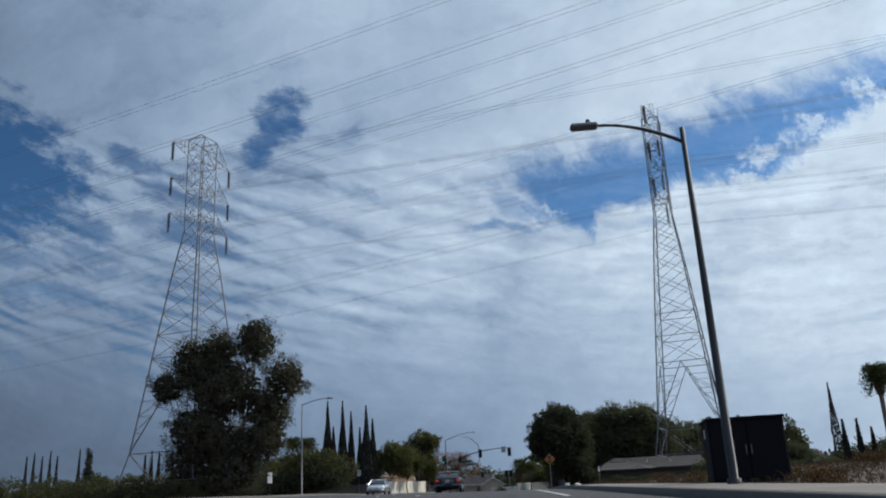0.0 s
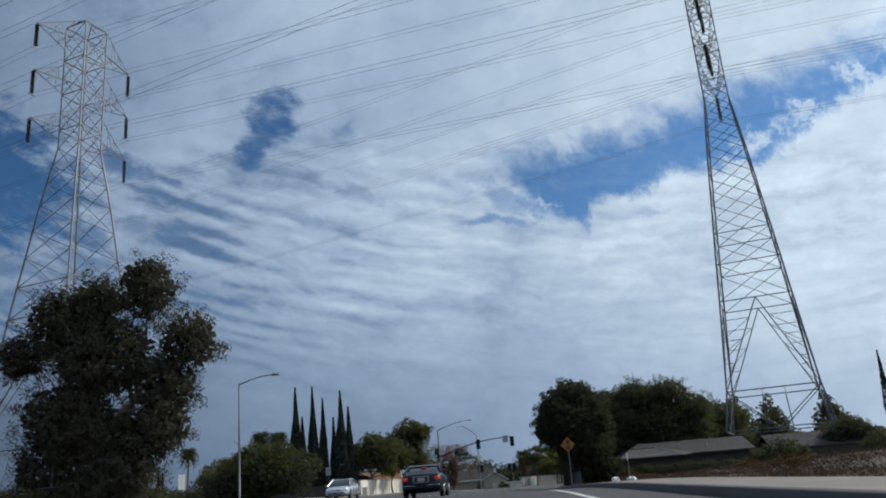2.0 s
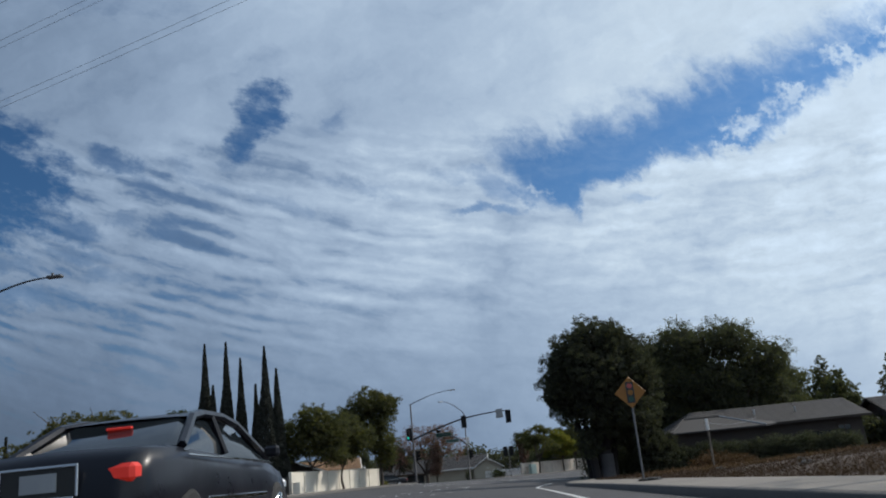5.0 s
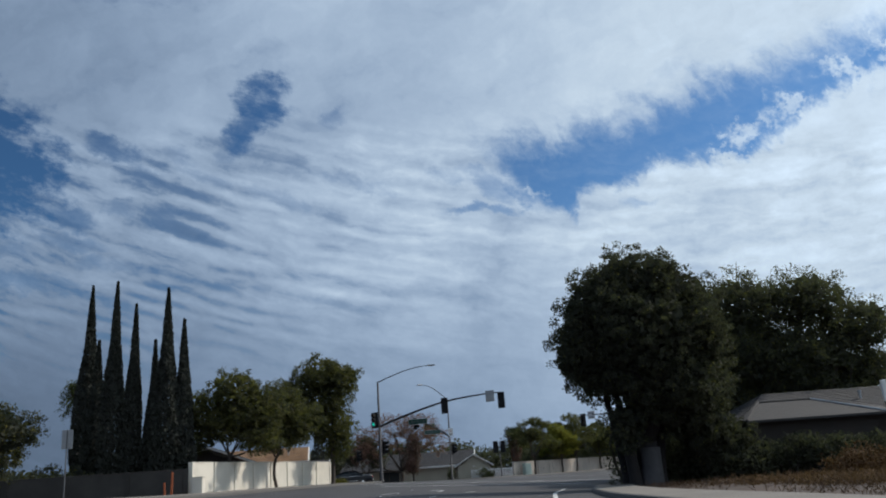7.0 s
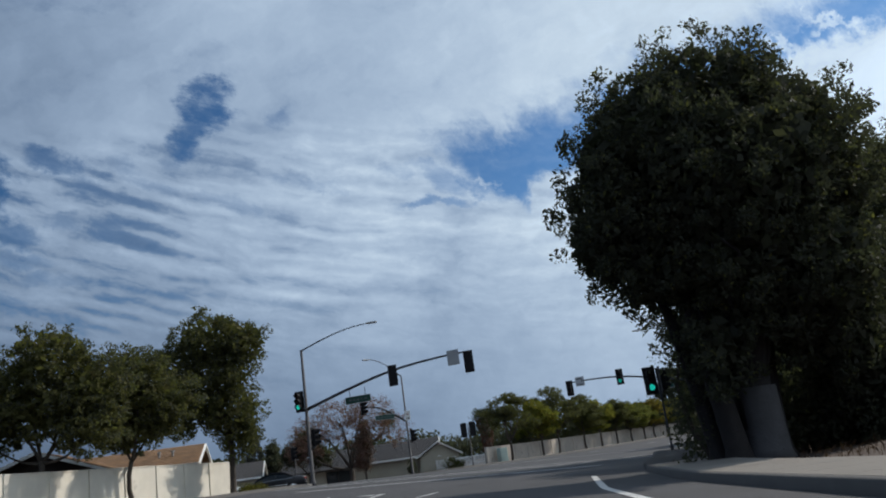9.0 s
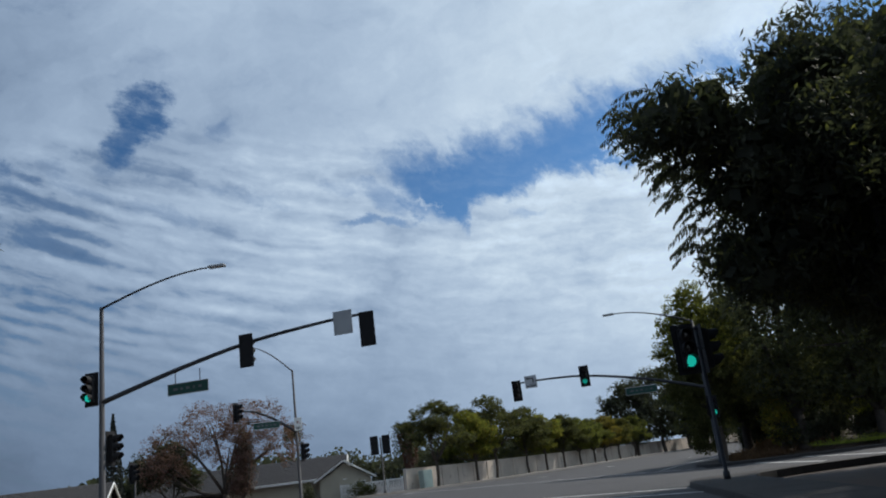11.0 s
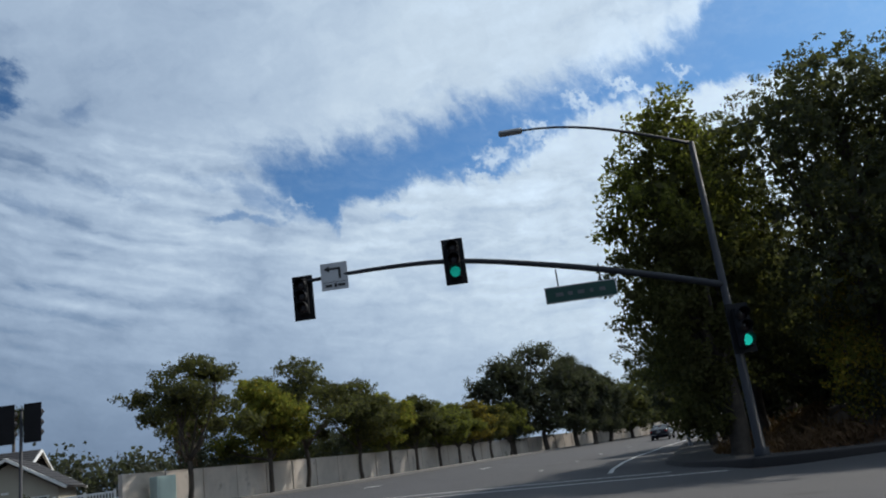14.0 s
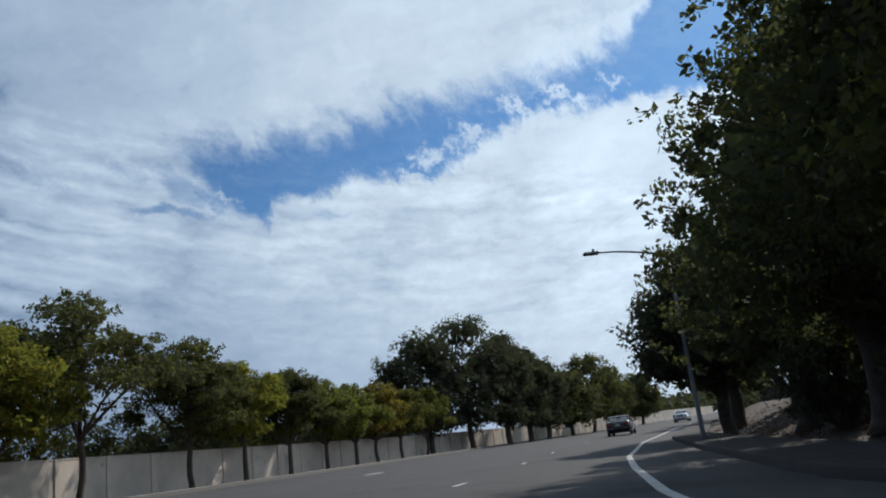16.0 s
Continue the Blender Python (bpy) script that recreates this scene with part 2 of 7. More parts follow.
def leaf_material(name, dark, light, through=0.25):
    """Foliage: each leaf has its own tone, some light comes through."""
    m = bpy.data.materials.new(name)
    m.use_nodes = True
    n = Nodes(m.node_tree)
    shader = m.node_tree.nodes["Principled BSDF"]
    geo = n.node("ShaderNodeNewGeometry")
    patch = n.noise(geo.outputs["Position"], 0.7, 3.0)
    tone = n.math("ADD", n.math("MULTIPLY", geo.outputs["Random Per Island"], 0.6), n.math("MULTIPLY", patch, 0.5), clamp=True)
    color = n.mix(tone, dark, light)
    n.put(shader.inputs["Base Color"], color)
    shader.inputs["Roughness"].default_value = 0.7
    shader.inputs["Specular IOR Level"].default_value = 0.06
    glow = n.node("ShaderNodeBsdfTranslucent")
    n.put(glow.inputs[0], n.vec("MULTIPLY", color, (1.05, 1.2, 0.72)))
    mixed = n.node("ShaderNodeMixShader")
    mixed.inputs[0].default_value = through
    n.put(mixed.inputs[1], shader.outputs[0])
    n.put(mixed.inputs[2], glow.outputs[0])
    n.put(m.node_tree.nodes["Material Output"].inputs[0], mixed.outputs[0])
    return m


def lamp_material(name, color, strength):
    m = bpy.data.materials.new(name)
    m.use_nodes = True
    s = m.node_tree.nodes["Principled BSDF"]
    s.inputs["Base Color"].default_value = (*color, 1)
    s.inputs["Emission Color"].default_value = (*color, 1)
    s.inputs["Emission Strength"].default_value = strength
    return m


def glass_material(name, tint):
    m = bpy.data.materials.new(name)
    m.use_nodes = True
    s = m.node_tree.nodes["Principled BSDF"]
    s.inputs["Base Color"].default_value = (*tint, 1)
    s.inputs["Roughness"].default_value = 0.04
    s.inputs["Specular IOR Level"].default_value = 0.3
    return m


ASPHALT = material("asphalt", (0.040, 0.039, 0.043), 0.88, vary=0.38, scale=0.22, fine=45, bump=0.7, spots=((0.024, 0.024, 0.026), 0.54, 0.66, 0.35))
CONCRETE = material("concrete", (0.168, 0.150, 0.130), 0.9, vary=0.16, scale=0.6, fine=35, bump=0.35, spots=((0.13, 0.118, 0.105), 0.58, 0.75, 1.3), piece=0.08)
# spots are stains; the very low base colour holds the shade of the trees
SHADED_CONCRETE = material("shaded_concrete", (0.027, 0.023, 0.022), 0.95, vary=0.3, scale=0.8, fine=25, bump=0.5, spots=((0.014, 0.012, 0.011), 0.5, 0.7, 1.1), piece=0.1)
KERB = material("kerb_concrete", (0.085, 0.080, 0.076), 0.9, vary=0.2, scale=1.2, fine=40, bump=0.3)
PAINT = material("road_paint", (0.47, 0.47, 0.46), 0.7, vary=0.2, scale=2.0, fine=60, bump=0.2, spots=((0.12, 0.12, 0.12), 0.60, 0.68, 9.0))
DIRT = material("dry_earth", (0.050, 0.032, 0.024), 0.95, vary=0.30, scale=0.30, fine=14, bump=0.45, spots=((0.070, 0.046, 0.030), 0.5, 0.68, 0.8))
STRAW = leaf_material("dry_grass", (0.062, 0.036, 0.022), (0.18, 0.108, 0.062), 0.2)
BANKGRASS = leaf_material("rusty_bank_grass", (0.040, 0.026, 0.021), (0.094, 0.060, 0.045), 0.2)
# whitewash this dark carries the shade below the crown in its colour
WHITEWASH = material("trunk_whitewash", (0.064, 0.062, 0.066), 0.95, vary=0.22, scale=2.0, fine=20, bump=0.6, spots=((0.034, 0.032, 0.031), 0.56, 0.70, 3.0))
LITTER = leaf_material("leaf_litter", (0.035, 0.020, 0.012), (0.11, 0.060, 0.030), 0.1)
GRASS = leaf_material("lawn", (0.08, 0.11, 0.02), (0.26, 0.28, 0.05), 0.3)
STEEL = material("galvanised_steel", (0.125, 0.13, 0.14), 0.6, 0.35, vary=0.18, scale=0.8, fine=25, bump=0.1)
POLE = material("weathered_pole", (0.032, 0.034, 0.041), 0.65, 0.3, vary=0.18, scale=0.7, fine=30, bump=0.12)
DARK = material("signal_black", (0.016, 0.016, 0.018), 0.7, vary=0.25, scale=3, fine=40, bump=0.1, shine=0.15)
CABLE = material("cable", (0.20, 0.215, 0.24), 0.55, 0.3, vary=0.1, scale=0.5, fine=20, bump=0)
PORCELAIN = material("insulator", (0.05, 0.045, 0.045), 0.3, vary=0.2, scale=2, fine=20, bump=0)
WHITE = material("white_paint", (0.74, 0.74, 0.72), 0.6, vary=0.08, scale=1.0, fine=30, bump=0.1)
SIGN_WHITE = material("sign_white", (0.47, 0.48, 0.50), 0.45, vary=0.06, scale=2.0, fine=30, bump=0)
SIGN_BACK = material("sign_back", (0.36, 0.37, 0.38), 0.5, 0.4, vary=0.12, scale=2.0, fine=30, bump=0)
SIGN_GREEN = material("sign_green", (0.008, 0.052, 0.040), 0.45, vary=0.1, scale=2.0, fine=30, bump=0)
SIGN_AMBER = material("sign_amber", (0.25, 0.098, 0.006), 0.5, vary=0.1, scale=2.0, fine=30, bump=0)
SIGN_RED = material("sign_red", (0.45, 0.03, 0.02), 0.5, vary=0.1, scale=2.0, fine=30, bump=0)
BLACK = material("print_black", (0.02, 0.02, 0.02), 0.6, vary=0.1, scale=4.0, fine=30, bump=0)
CREAM = material("cream_stucco", (0.64, 0.60, 0.52), 0.92, vary=0.10, scale=0.7, fine=45, bump=0.5, spots=((0.45, 0.41, 0.35), 0.60, 0.78, 0.9), piece=0.05)
GREYWALL = material("grey_block_wall", (0.50, 0.445, 0.39), 0.92, vary=0.16, scale=0.6, fine=45, bump=0.5, spots=((0.18, 0.16, 0.14), 0.56, 0.74, 0.8), piece=0.08)
# dark copy of the block wall: its unlit side is put into the colour
SHADEWALL = material("shaded_block_wall", (0.040, 0.037, 0.034), 0.95, vary=0.3, scale=0.8, fine=30, bump=0.5, piece=0.1)
STUCCO = material("beige_stucco", (0.40, 0.37, 0.30), 0.92, vary=0.08, scale=0.6, fine=50, bump=0.4)
BROWNWALL = material("brown_siding", (0.040, 0.032, 0.028), 0.85, vary=0.2, scale=0.8, fine=30, bump=0.3)
AQUA = material("pale_green_enamel", (0.42, 0.52, 0.47), 0.6, vary=0.1, scale=1.5, fine=30, bump=0.1, spots=((0.25, 0.30, 0.27), 0.6, 0.75, 3.0))
ROOF_GREY = material("grey_shingle", (0.042, 0.040, 0.041), 0.9, vary=0.25, scale=1.5, fine=18, bump=0.7, island=0.2)
ROOF_DARK = material("charcoal_shingle", (0.026, 0.026, 0.030), 0.9, vary=0.25, scale=1.5, fine=18, bump=0.7, island=0.2)
ROOF_BROWN = material("brown_shingle", (0.24, 0.14, 0.072), 0.9, vary=0.25, scale=1.5, fine=18, bump=0.7, island=0.2)
CABINET = material("dark_enclosure", (0.007, 0.007, 0.011), 0.85, vary=0.2, scale=1.0, fine=30, bump=0.15, shine=0.12)
BARK = material("bark", (0.065, 0.052, 0.042), 0.95, vary=0.35, scale=3.0, fine=16, bump=1.0)
# far darker than BARK: the shade of the canopy is in this colour
FIGBARK = material("shaded_fig_bark", (0.019, 0.016, 0.016), 0.95, vary=0.35, scale=3.0, fine=14, bump=1.0)
PALEBARK = material("pale_bark", (0.15, 0.125, 0.10), 0.9, vary=0.35, scale=2.0, fine=12, bump=0.7)
RUSTWOOD = material("stake_orange", (0.42, 0.11, 0.04), 0.8, vary=0.2, scale=4.0, fine=40, bump=0.3)
WINDOW = glass_material("window_glass", (0.02, 0.025, 0.03))
CARGLASS = glass_material("car_glass", (0.012, 0.016, 0.02))
NAVY = material("dark_car_paint", (0.004, 0.0045, 0.009), 0.34, 0.0, vary=0.05, scale=2.0, fine=60, bump=0, coat=0.12, shine=0.3)
SILVER = material("silver_car_paint", (0.52, 0.54, 0.56), 0.3, 0.5, vary=0.04, scale=2.0, fine=60, bump=0, coat=1.0)
CHROME = material("chrome", (0.6, 0.6, 0.6), 0.15, 1.0, vary=0.05, scale=3, fine=30, bump=0)
RUBBER = material("tyre_rubber", (0.02, 0.02, 0.02), 0.9, vary=0.2, scale=4, fine=40, bump=0.2)
RED_LENS = lamp_material("lit_tail_lamp", (0.6, 0.03, 0.018), 0.28)
RED_DULL = material("red_lens", (0.30, 0.015, 0.012), 0.2, vary=0.1, scale=4, fine=30, bump=0)
CLEAR_LENS = material("head_lamp", (0.55, 0.57, 0.6), 0.15, 0.3, vary=0.1, scale=4, fine=30, bump=0)
GREEN_LIT = lamp_material("lit_green", (0.012, 0.60, 0.47), 0.72)
GREEN_HIGH = lamp_material("lit_green_aimed_far", (0.012, 0.60, 0.47), 0.34)
LENS_OFF = material("dark_lens", (0.03, 0.02, 0.02), 0.25, vary=0.2, scale=4, fine=30, bump=0)
LEAF_DARK = leaf_material("dark_leaves", (0.040, 0.041, 0.035), (0.088, 0.091, 0.061), 0.40)
LEAF_BELT = leaf_material("belt_leaves", (0.046, 0.048, 0.037), (0.112, 0.115, 0.070), 0.45)
LEAF_GUMSHADE = leaf_material("brown_green_shade_leaves", (0.034, 0.032, 0.027), (0.082, 0.076, 0.058), 0.3)
LEAF_FIG = leaf_material("fig_leaves", (0.032, 0.033, 0.029), (0.073, 0.075, 0.052), 0.38)
LEAF_GUM = leaf_material("grey_green_leaves", (0.040, 0.039, 0.030), (0.125, 0.116, 0.082), 0.2)
LEAF_MID = leaf_material("mid_green_leaves", (0.046, 0.047, 0.021), (0.138, 0.132, 0.054), 0.48)
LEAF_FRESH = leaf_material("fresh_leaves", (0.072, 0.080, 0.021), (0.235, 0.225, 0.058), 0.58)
LEAF_YELLOW = leaf_material("turning_leaves", (0.11, 0.085, 0.016), (0.36, 0.26, 0.05), 0.45)
LEAF_RUST = leaf_material("rusty_leaves", (0.095, 0.050, 0.044), (0.24, 0.145, 0.125), 0.3)
LEAF_CYP = leaf_material("cypress_leaves", (0.026, 0.027, 0.026), (0.050, 0.054, 0.044), 0.08)
LEAF_PALM = leaf_material("palm_leaves", (0.022, 0.030, 0.012), (0.075, 0.085, 0.035), 0.15)
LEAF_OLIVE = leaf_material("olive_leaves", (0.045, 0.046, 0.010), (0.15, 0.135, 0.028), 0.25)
THATCH = leaf_material("dead_fronds", (0.085, 0.045, 0.034), (0.21, 0.12, 0.09), 0.1)

# ---- building helpers ----


def thing(name, place, label, category, group="", turn=0.0):
    ob = new(name)
    ob.empty_display_size = 0.2
    ob.matrix_world = pose(*place, 0, 0, turn)
    return tagged(ob, label, category, group)


def mesh_object(name, bm, mat, smooth=False):
    me = bpy.data.meshes.new(name)
    bm.normal_update()
    bm.to_mesh(me)
    bm.free()
    me.materials.append(mat)
    if smooth:
        me.shade_smooth()
    return new(name, me)


def part(name, bm, mat, parent, label="", smooth=False):
    ob = mesh_object(name, bm, mat, smooth)
    ob.parent = parent
    return tagged(ob, label)


def alone(name, bm, mat, label, category, group="", kind="", smooth=False):
    return tagged(mesh_object(name, bm, mat, smooth), label, category, group, kind)


def box(bm, middle, size, turn=(0, 0, 0), bevel=0.0, taper=1.0):
    """A block with bevelled edges; taper narrows its top."""
    m = Matrix.LocRotScale(middle, Euler([radians(a) for a in turn]), None)
    made = bmesh.ops.create_cube(bm, size=1.0)["verts"]
    for v in made:
        k = taper if v.co.z > 0 else 1.0
        v.co = Vector((v.co.x * size[0] * k, v.co.y * size[1] * k, v.co.z * size[2]))
    if bevel:
        edges = list({e for v in made for e in v.link_edges})
        made = list({v for f in bmesh.ops.bevel(bm, geom=edges, offset=bevel, segments=1, affect="EDGES")["faces"] for v in f.verts} | {v for v in made if v.is_valid})
    bmesh.ops.transform(bm, matrix=m, verts=made)
    return bm


def tube(bm, points, radii, sides=8, closed=True):
    """A tapered round rod through points."""
    points = [Vector(p) for p in points]
    if isinstance(radii, (int, float)):
        radii = [radii] * len(points)
    rings, side = [], None
    for k, p in enumerate(points):
        along = (points[min(k + 1, len(points) - 1)] - points[max(k - 1, 0)]).normalized()
        if side is None:
            side = along.orthogonal().normalized()
        side = (side - along * side.dot(along)).normalized()
        other = along.cross(side)
        rings.append([bm.verts.new(p + radii[k] * (math.cos(a) * side + math.sin(a) * other)) for a in (2 * math.pi * i / sides for i in range(sides))])
    for a, b in zip(rings, rings[1:]):
        for i in range(sides):
            j = (i + 1) % sides
            bm.faces.new((a[i], a[j], b[j], b[i]))
    if closed:
        bm.faces.new(rings[0][::-1])
        bm.faces.new(rings[-1])
    return bm


def slab(bm, outline, z0, z1):
    """A flat prism over an outline (x, y)."""
    low = [bm.verts.new((x, y, z0)) for x, y in outline]
    high = [bm.verts.new((x, y, z1)) for x, y in outline]
    bm.faces.new(low[::-1])
    bm.faces.new(high)
    for i in range(len(outline)):
        j = (i + 1) % len(outline)
        bm.faces.new((low[i], low[j], high[j], high[i]))
    return bm


def prism(bm, corners, depth):
    """A thick triangular panel."""
    a = [bm.verts.new(c) for c in corners]
    b = [bm.verts.new(Vector(c) + Vector(depth)) for c in corners]
    for f in (a[::-1], b, *[(a[i], a[(i + 1) % 3], b[(i + 1) % 3], b[i]) for i in range(3)]):
        bm.faces.new(f)
    bmesh.ops.recalc_face_normals(bm, faces=bm.faces[:])


def quads(name, verts, faces, mat, smooth=False):
    """A mesh object from arrays of corners and quads."""
    me = bpy.data.meshes.new(name)
    verts, faces = np.asarray(verts, np.float32), np.asarray(faces, np.int32)
    me.vertices.add(len(verts))
    me.vertices.foreach_set("co", verts.ravel())
    me.loops.add(faces.size)
    me.loops.foreach_set("vertex_index", faces.ravel())
    me.polygons.add(len(faces))
    me.polygons.foreach_set("loop_start", np.arange(0, faces.size, 4, dtype=np.int32))
    me.update(calc_edges=True)
    me.materials.append(mat)
    if smooth:
        me.shade_smooth()
    return new(name, me)


# ---- the lie of the land ----
# right kerb of the avenue: straight, then bending right through the crossing
KERB_Y = (-200, 90, 100, 108, 150, 158, 170, 183, 190, 209, 235, 270, 330, 600)
KERB_X = (3.9, 3.9, 4.6, 5.7, 20.5, 23.1, 30.4, 38.4, 43.8, 58.5, 82, 118, 190, 560)
LIE_Y = (-300, -60, 0, 16, 46, 75, 105, 126, 150, 175, 200, 230, 300, 500, 1500)
LIE_Z = (-2.0, -0.7, -0.20, -0.06, 0.12, -0.22, -0.68, -0.74, -1.05, -1.10, -0.78, -0.40, 0.60, 2.5, 4.0)
BANK_Y = (-300, 30, 60, 90, 135, 165, 200, 240)
BANK = (0.008, 0.010, 0.022, 0.044, 0.044, 0.030, 0.014, 0.0)


def soft(y, ys, zs):
    """Between the given heights, without kinks."""
    y = np.asarray(y, float)
    return (np.interp(y - 6, ys, zs) + np.interp(y, ys, zs) + np.interp(y + 6, ys, zs)) / 3


def lie(x, y):
    """Height of the road surface, or of the ground that carries on from it."""
    x, y = np.asarray(x, float), np.asarray(y, float)
    left = np.clip(np.interp(y, KERB_Y, KERB_X) - x, 0, 22)
    z = soft(y, LIE_Y, LIE_Z) + soft(y, BANK_Y, BANK) * left
    field = np.clip((x - 6.5) / 9.0, 0, 1) * np.clip((98 - y) / 25, 0, 1)
    mound = np.clip((x - np.interp(y, KERB_Y, KERB_X) - 2.2) / 6.0, 0, 1) * np.clip((y - 149) / 5, 0, 1) * np.clip((260 - y) / 30, 0, 1)
    return z + 0.40 * field * field * (3 - 2 * field) + 1.3 * mound * mound * (3 - 2 * mound)


def lz(x, y):
    return float(lie(x, y))


gx = np.unique(np.concatenate([np.linspace(-1500, -120, 24), np.linspace(-120, -40, 33), np.linspace(-40, 70, 111), np.linspace(70, 150, 33), np.linspace(150, 1700, 24)]))
gy = np.unique(np.concatenate([np.linspace(-600, -40, 16), np.linspace(-40, 270, 311), np.linspace(270, 420, 40), np.linspace(420, 2600, 24)]))
mx, my = np.meshgrid(gx, gy)
rough_ground = np.array([[noise.fractal((px * 0.35, py * 0.35, 0), 1.0, 2.0, 4) if -60 < px < 110 and -40 < py < 300 else 0.0 for px in gx] for py in gy])
beyond = np.clip((mx - np.interp(my, KERB_Y, KERB_X) - 2.6) / 3.0, 0, 1) * np.clip((108 - my) / 6, 0, 1)
mz = lie(mx, my) - 0.07 + beyond * (0.16 + 0.10 * rough_ground)
idx = np.arange(mx.size).reshape(mx.shape)
ground = quads("ground", np.stack([mx, my, mz], -1).reshape(-1, 3), np.stack([idx[:-1, :-1], idx[:-1, 1:], idx[1:, 1:], idx[1:, :-1]], -1).reshape(-1, 4), DIRT, True)
tagged(ground, "dry brown earth and patchy ground beside the road", "ground", kind="structure")


def strip(name, left, right, mat, raise_by, across=8, step=2.0):
    """A surface between two lines of (x, y), laid on the lie of the land."""
    left, right = np.array(left, float), np.array(right, float)
    n = max(len(left), int(max(np.linalg.norm(np.diff(left, axis=0), axis=1).sum(), np.linalg.norm(np.diff(right, axis=0), axis=1).sum()) / step))

    def even(line):
        d = np.r_[0, np.cumsum(np.linalg.norm(np.diff(line, axis=0), axis=1))] / np.linalg.norm(np.diff(line, axis=0), axis=1).sum()
        t = np.linspace(0, 1, n)
        return np.stack([np.interp(t, d, line[:, 0]), np.interp(t, d, line[:, 1])], -1)

    a, b = even(left), even(right)
    f = np.linspace(0, 1, across + 1)[None, :, None]
    xy = a[:, None] * (1 - f) + b[:, None] * f
    z = lie(xy[..., 0], xy[..., 1]) + raise_by
    i = np.arange(n * (across + 1)).reshape(n, across + 1)
    return quads(name, np.concatenate([xy, z[..., None]], -1).reshape(-1, 3), np.stack([i[:-1, :-1], i[:-1, 1:], i[1:, 1:], i[1:, :-1]], -1).reshape(-1, 4), mat, True)


def curve_x(y, off=0.0):
    return float(np.interp(y, KERB_Y, KERB_X)) + off


RIGHT_EDGE = [(curve_x(y), y) for y in (-120, -60, 0, 40, 70, 90, 95, 100, 104, 108, 115, 122, 130, 138, 146, 151, 154, 158, 164, 170, 177, 183, 190, 200, 209, 222, 235, 252, 270, 300, 330, 420, 600)]
LEFT_EDGE = [(-16.5, -120), (-16.5, -60), (-16.5, 0), (-16.5, 40), (-16.5, 70), (-16.2, 90), (-15.2, 100), (-13.3, 110), (-9.9, 126), (-7.0, 136), (-3.5, 147), (2.0, 160), (8.0, 170.5), (15.5, 181), (28.5, 200), (43, 219), (62, 239), (95, 270), (165, 330), (530, 600)]
road = strip("road", LEFT_EDGE, RIGHT_EDGE, ASPHALT, 0.0, across=16, step=2.5)
tagged(road, "worn grey asphalt avenue with patches and shadows", "road", kind="structure")
side_east = strip("side_road", [(13, 148.5), (22.0, 147.2), (34, 142.4), (60, 135.5), (120, 120.5)], [(6, 121.0), (16.5, 128.5), (34, 125), (60, 118), (120, 103)], ASPHALT, -0.004, 8, 2.0)
tagged(side_east, "asphalt side street meeting the avenue", "road", kind="structure")
side_west = strip("side_road", [(-6.0, 138.0), (-12, 139.0), (-30, 143), (-80, 157)], [(-1, 154.0), (-9, 155.5), (-30, 160), (-80, 174)], ASPHALT, -0.008, 8, 2.0)
tagged(side_west, "asphalt side street meeting the avenue", "road", kind="structure")


def walkway(name, line, width, label, kerb_out, step=1.5, height=0.15, slab_mat=None, kerb_mat=None):
    """A pavement along a kerb line: kerb stones with a real step, and slabs behind them. kerb_out: +1 if the slabs lie to the right of the line."""
    line = np.array(line, float)
    d = np.r_[0, np.cumsum(np.linalg.norm(np.diff(line, axis=0), axis=1))]
    n = int(d[-1] / step)
    t = np.linspace(0, d[-1], n + 1)
    p = np.stack([np.interp(t, d, line[:, 0]), np.interp(t, d, line[:, 1])], -1)
    way = np.gradient(p, axis=0)
    way /= np.linalg.norm(way, axis=1)[:, None]
    out = np.stack([way[:, 1], -way[:, 0]], -1) * kerb_out
    base = new(name)
    tagged(base, label, "pavement", kind="structure")
    rows = ((0.0, -0.10), (0.03, height - 0.02), (0.06, height), (0.16, height))
    verts = [[(*(p[k] + out[k] * o), lz(*(p[k] + out[k] * o)) + h) for o, h in rows] for k in range(n + 1)]
    i = np.arange((n + 1) * 4).reshape(n + 1, 4)
    face = np.stack([i[:-1, :-1], i[:-1, 1:], i[1:, 1:], i[1:, :-1]], -1).reshape(-1, 4)
    if kerb_out < 0:
        face = face[:, ::-1]
    kerb = quads("kerb", np.array(verts).reshape(-1, 3), face[:, ::-1], kerb_mat or KERB)
    kerb.parent = base
    for k in range(n):
        bm = bmesh.new()
        q = [p[k] + out[k] * 0.165 + way[k] * 0.008, p[k + 1] + out[k + 1] * 0.165 - way[k + 1] * 0.008, p[k + 1] + out[k + 1] * width - way[k + 1] * 0.008, p[k] + out[k] * width + way[k] * 0.008]
        low = [bm.verts.new((*c, lz(*c) - 0.06)) for c in q]
        high = [bm.verts.new((*c, lz(*c) + height + 0.002)) for c in q]
        for f in ((high if kerb_out < 0 else high[::-1]), *[(low[a], low[(a + 1) % 4], high[(a + 1) % 4], high[a]) for a in range(4)]):
            bm.faces.new(f)
        bmesh.ops.recalc_face_normals(bm, faces=bm.faces[:])
        part("slab", bm, slab_mat or CONCRETE, base)
    return base


def marking(name, a, b, width, mat=PAINT, label="worn white road line", step=1.0):
    """A painted line from a to b on the road."""
    a, b = np.array(a, float), np.array(b, float)
    n = max(2, int(np.linalg.norm(b - a) / step) + 1)
    side = np.array([b[1] - a[1], a[0] - b[0]]) / np.linalg.norm(b - a) * width / 2
    mid = a + (b - a) * np.linspace(0, 1, n)[:, None]
    return painted(name, mid - side, mid + side, mat, label)


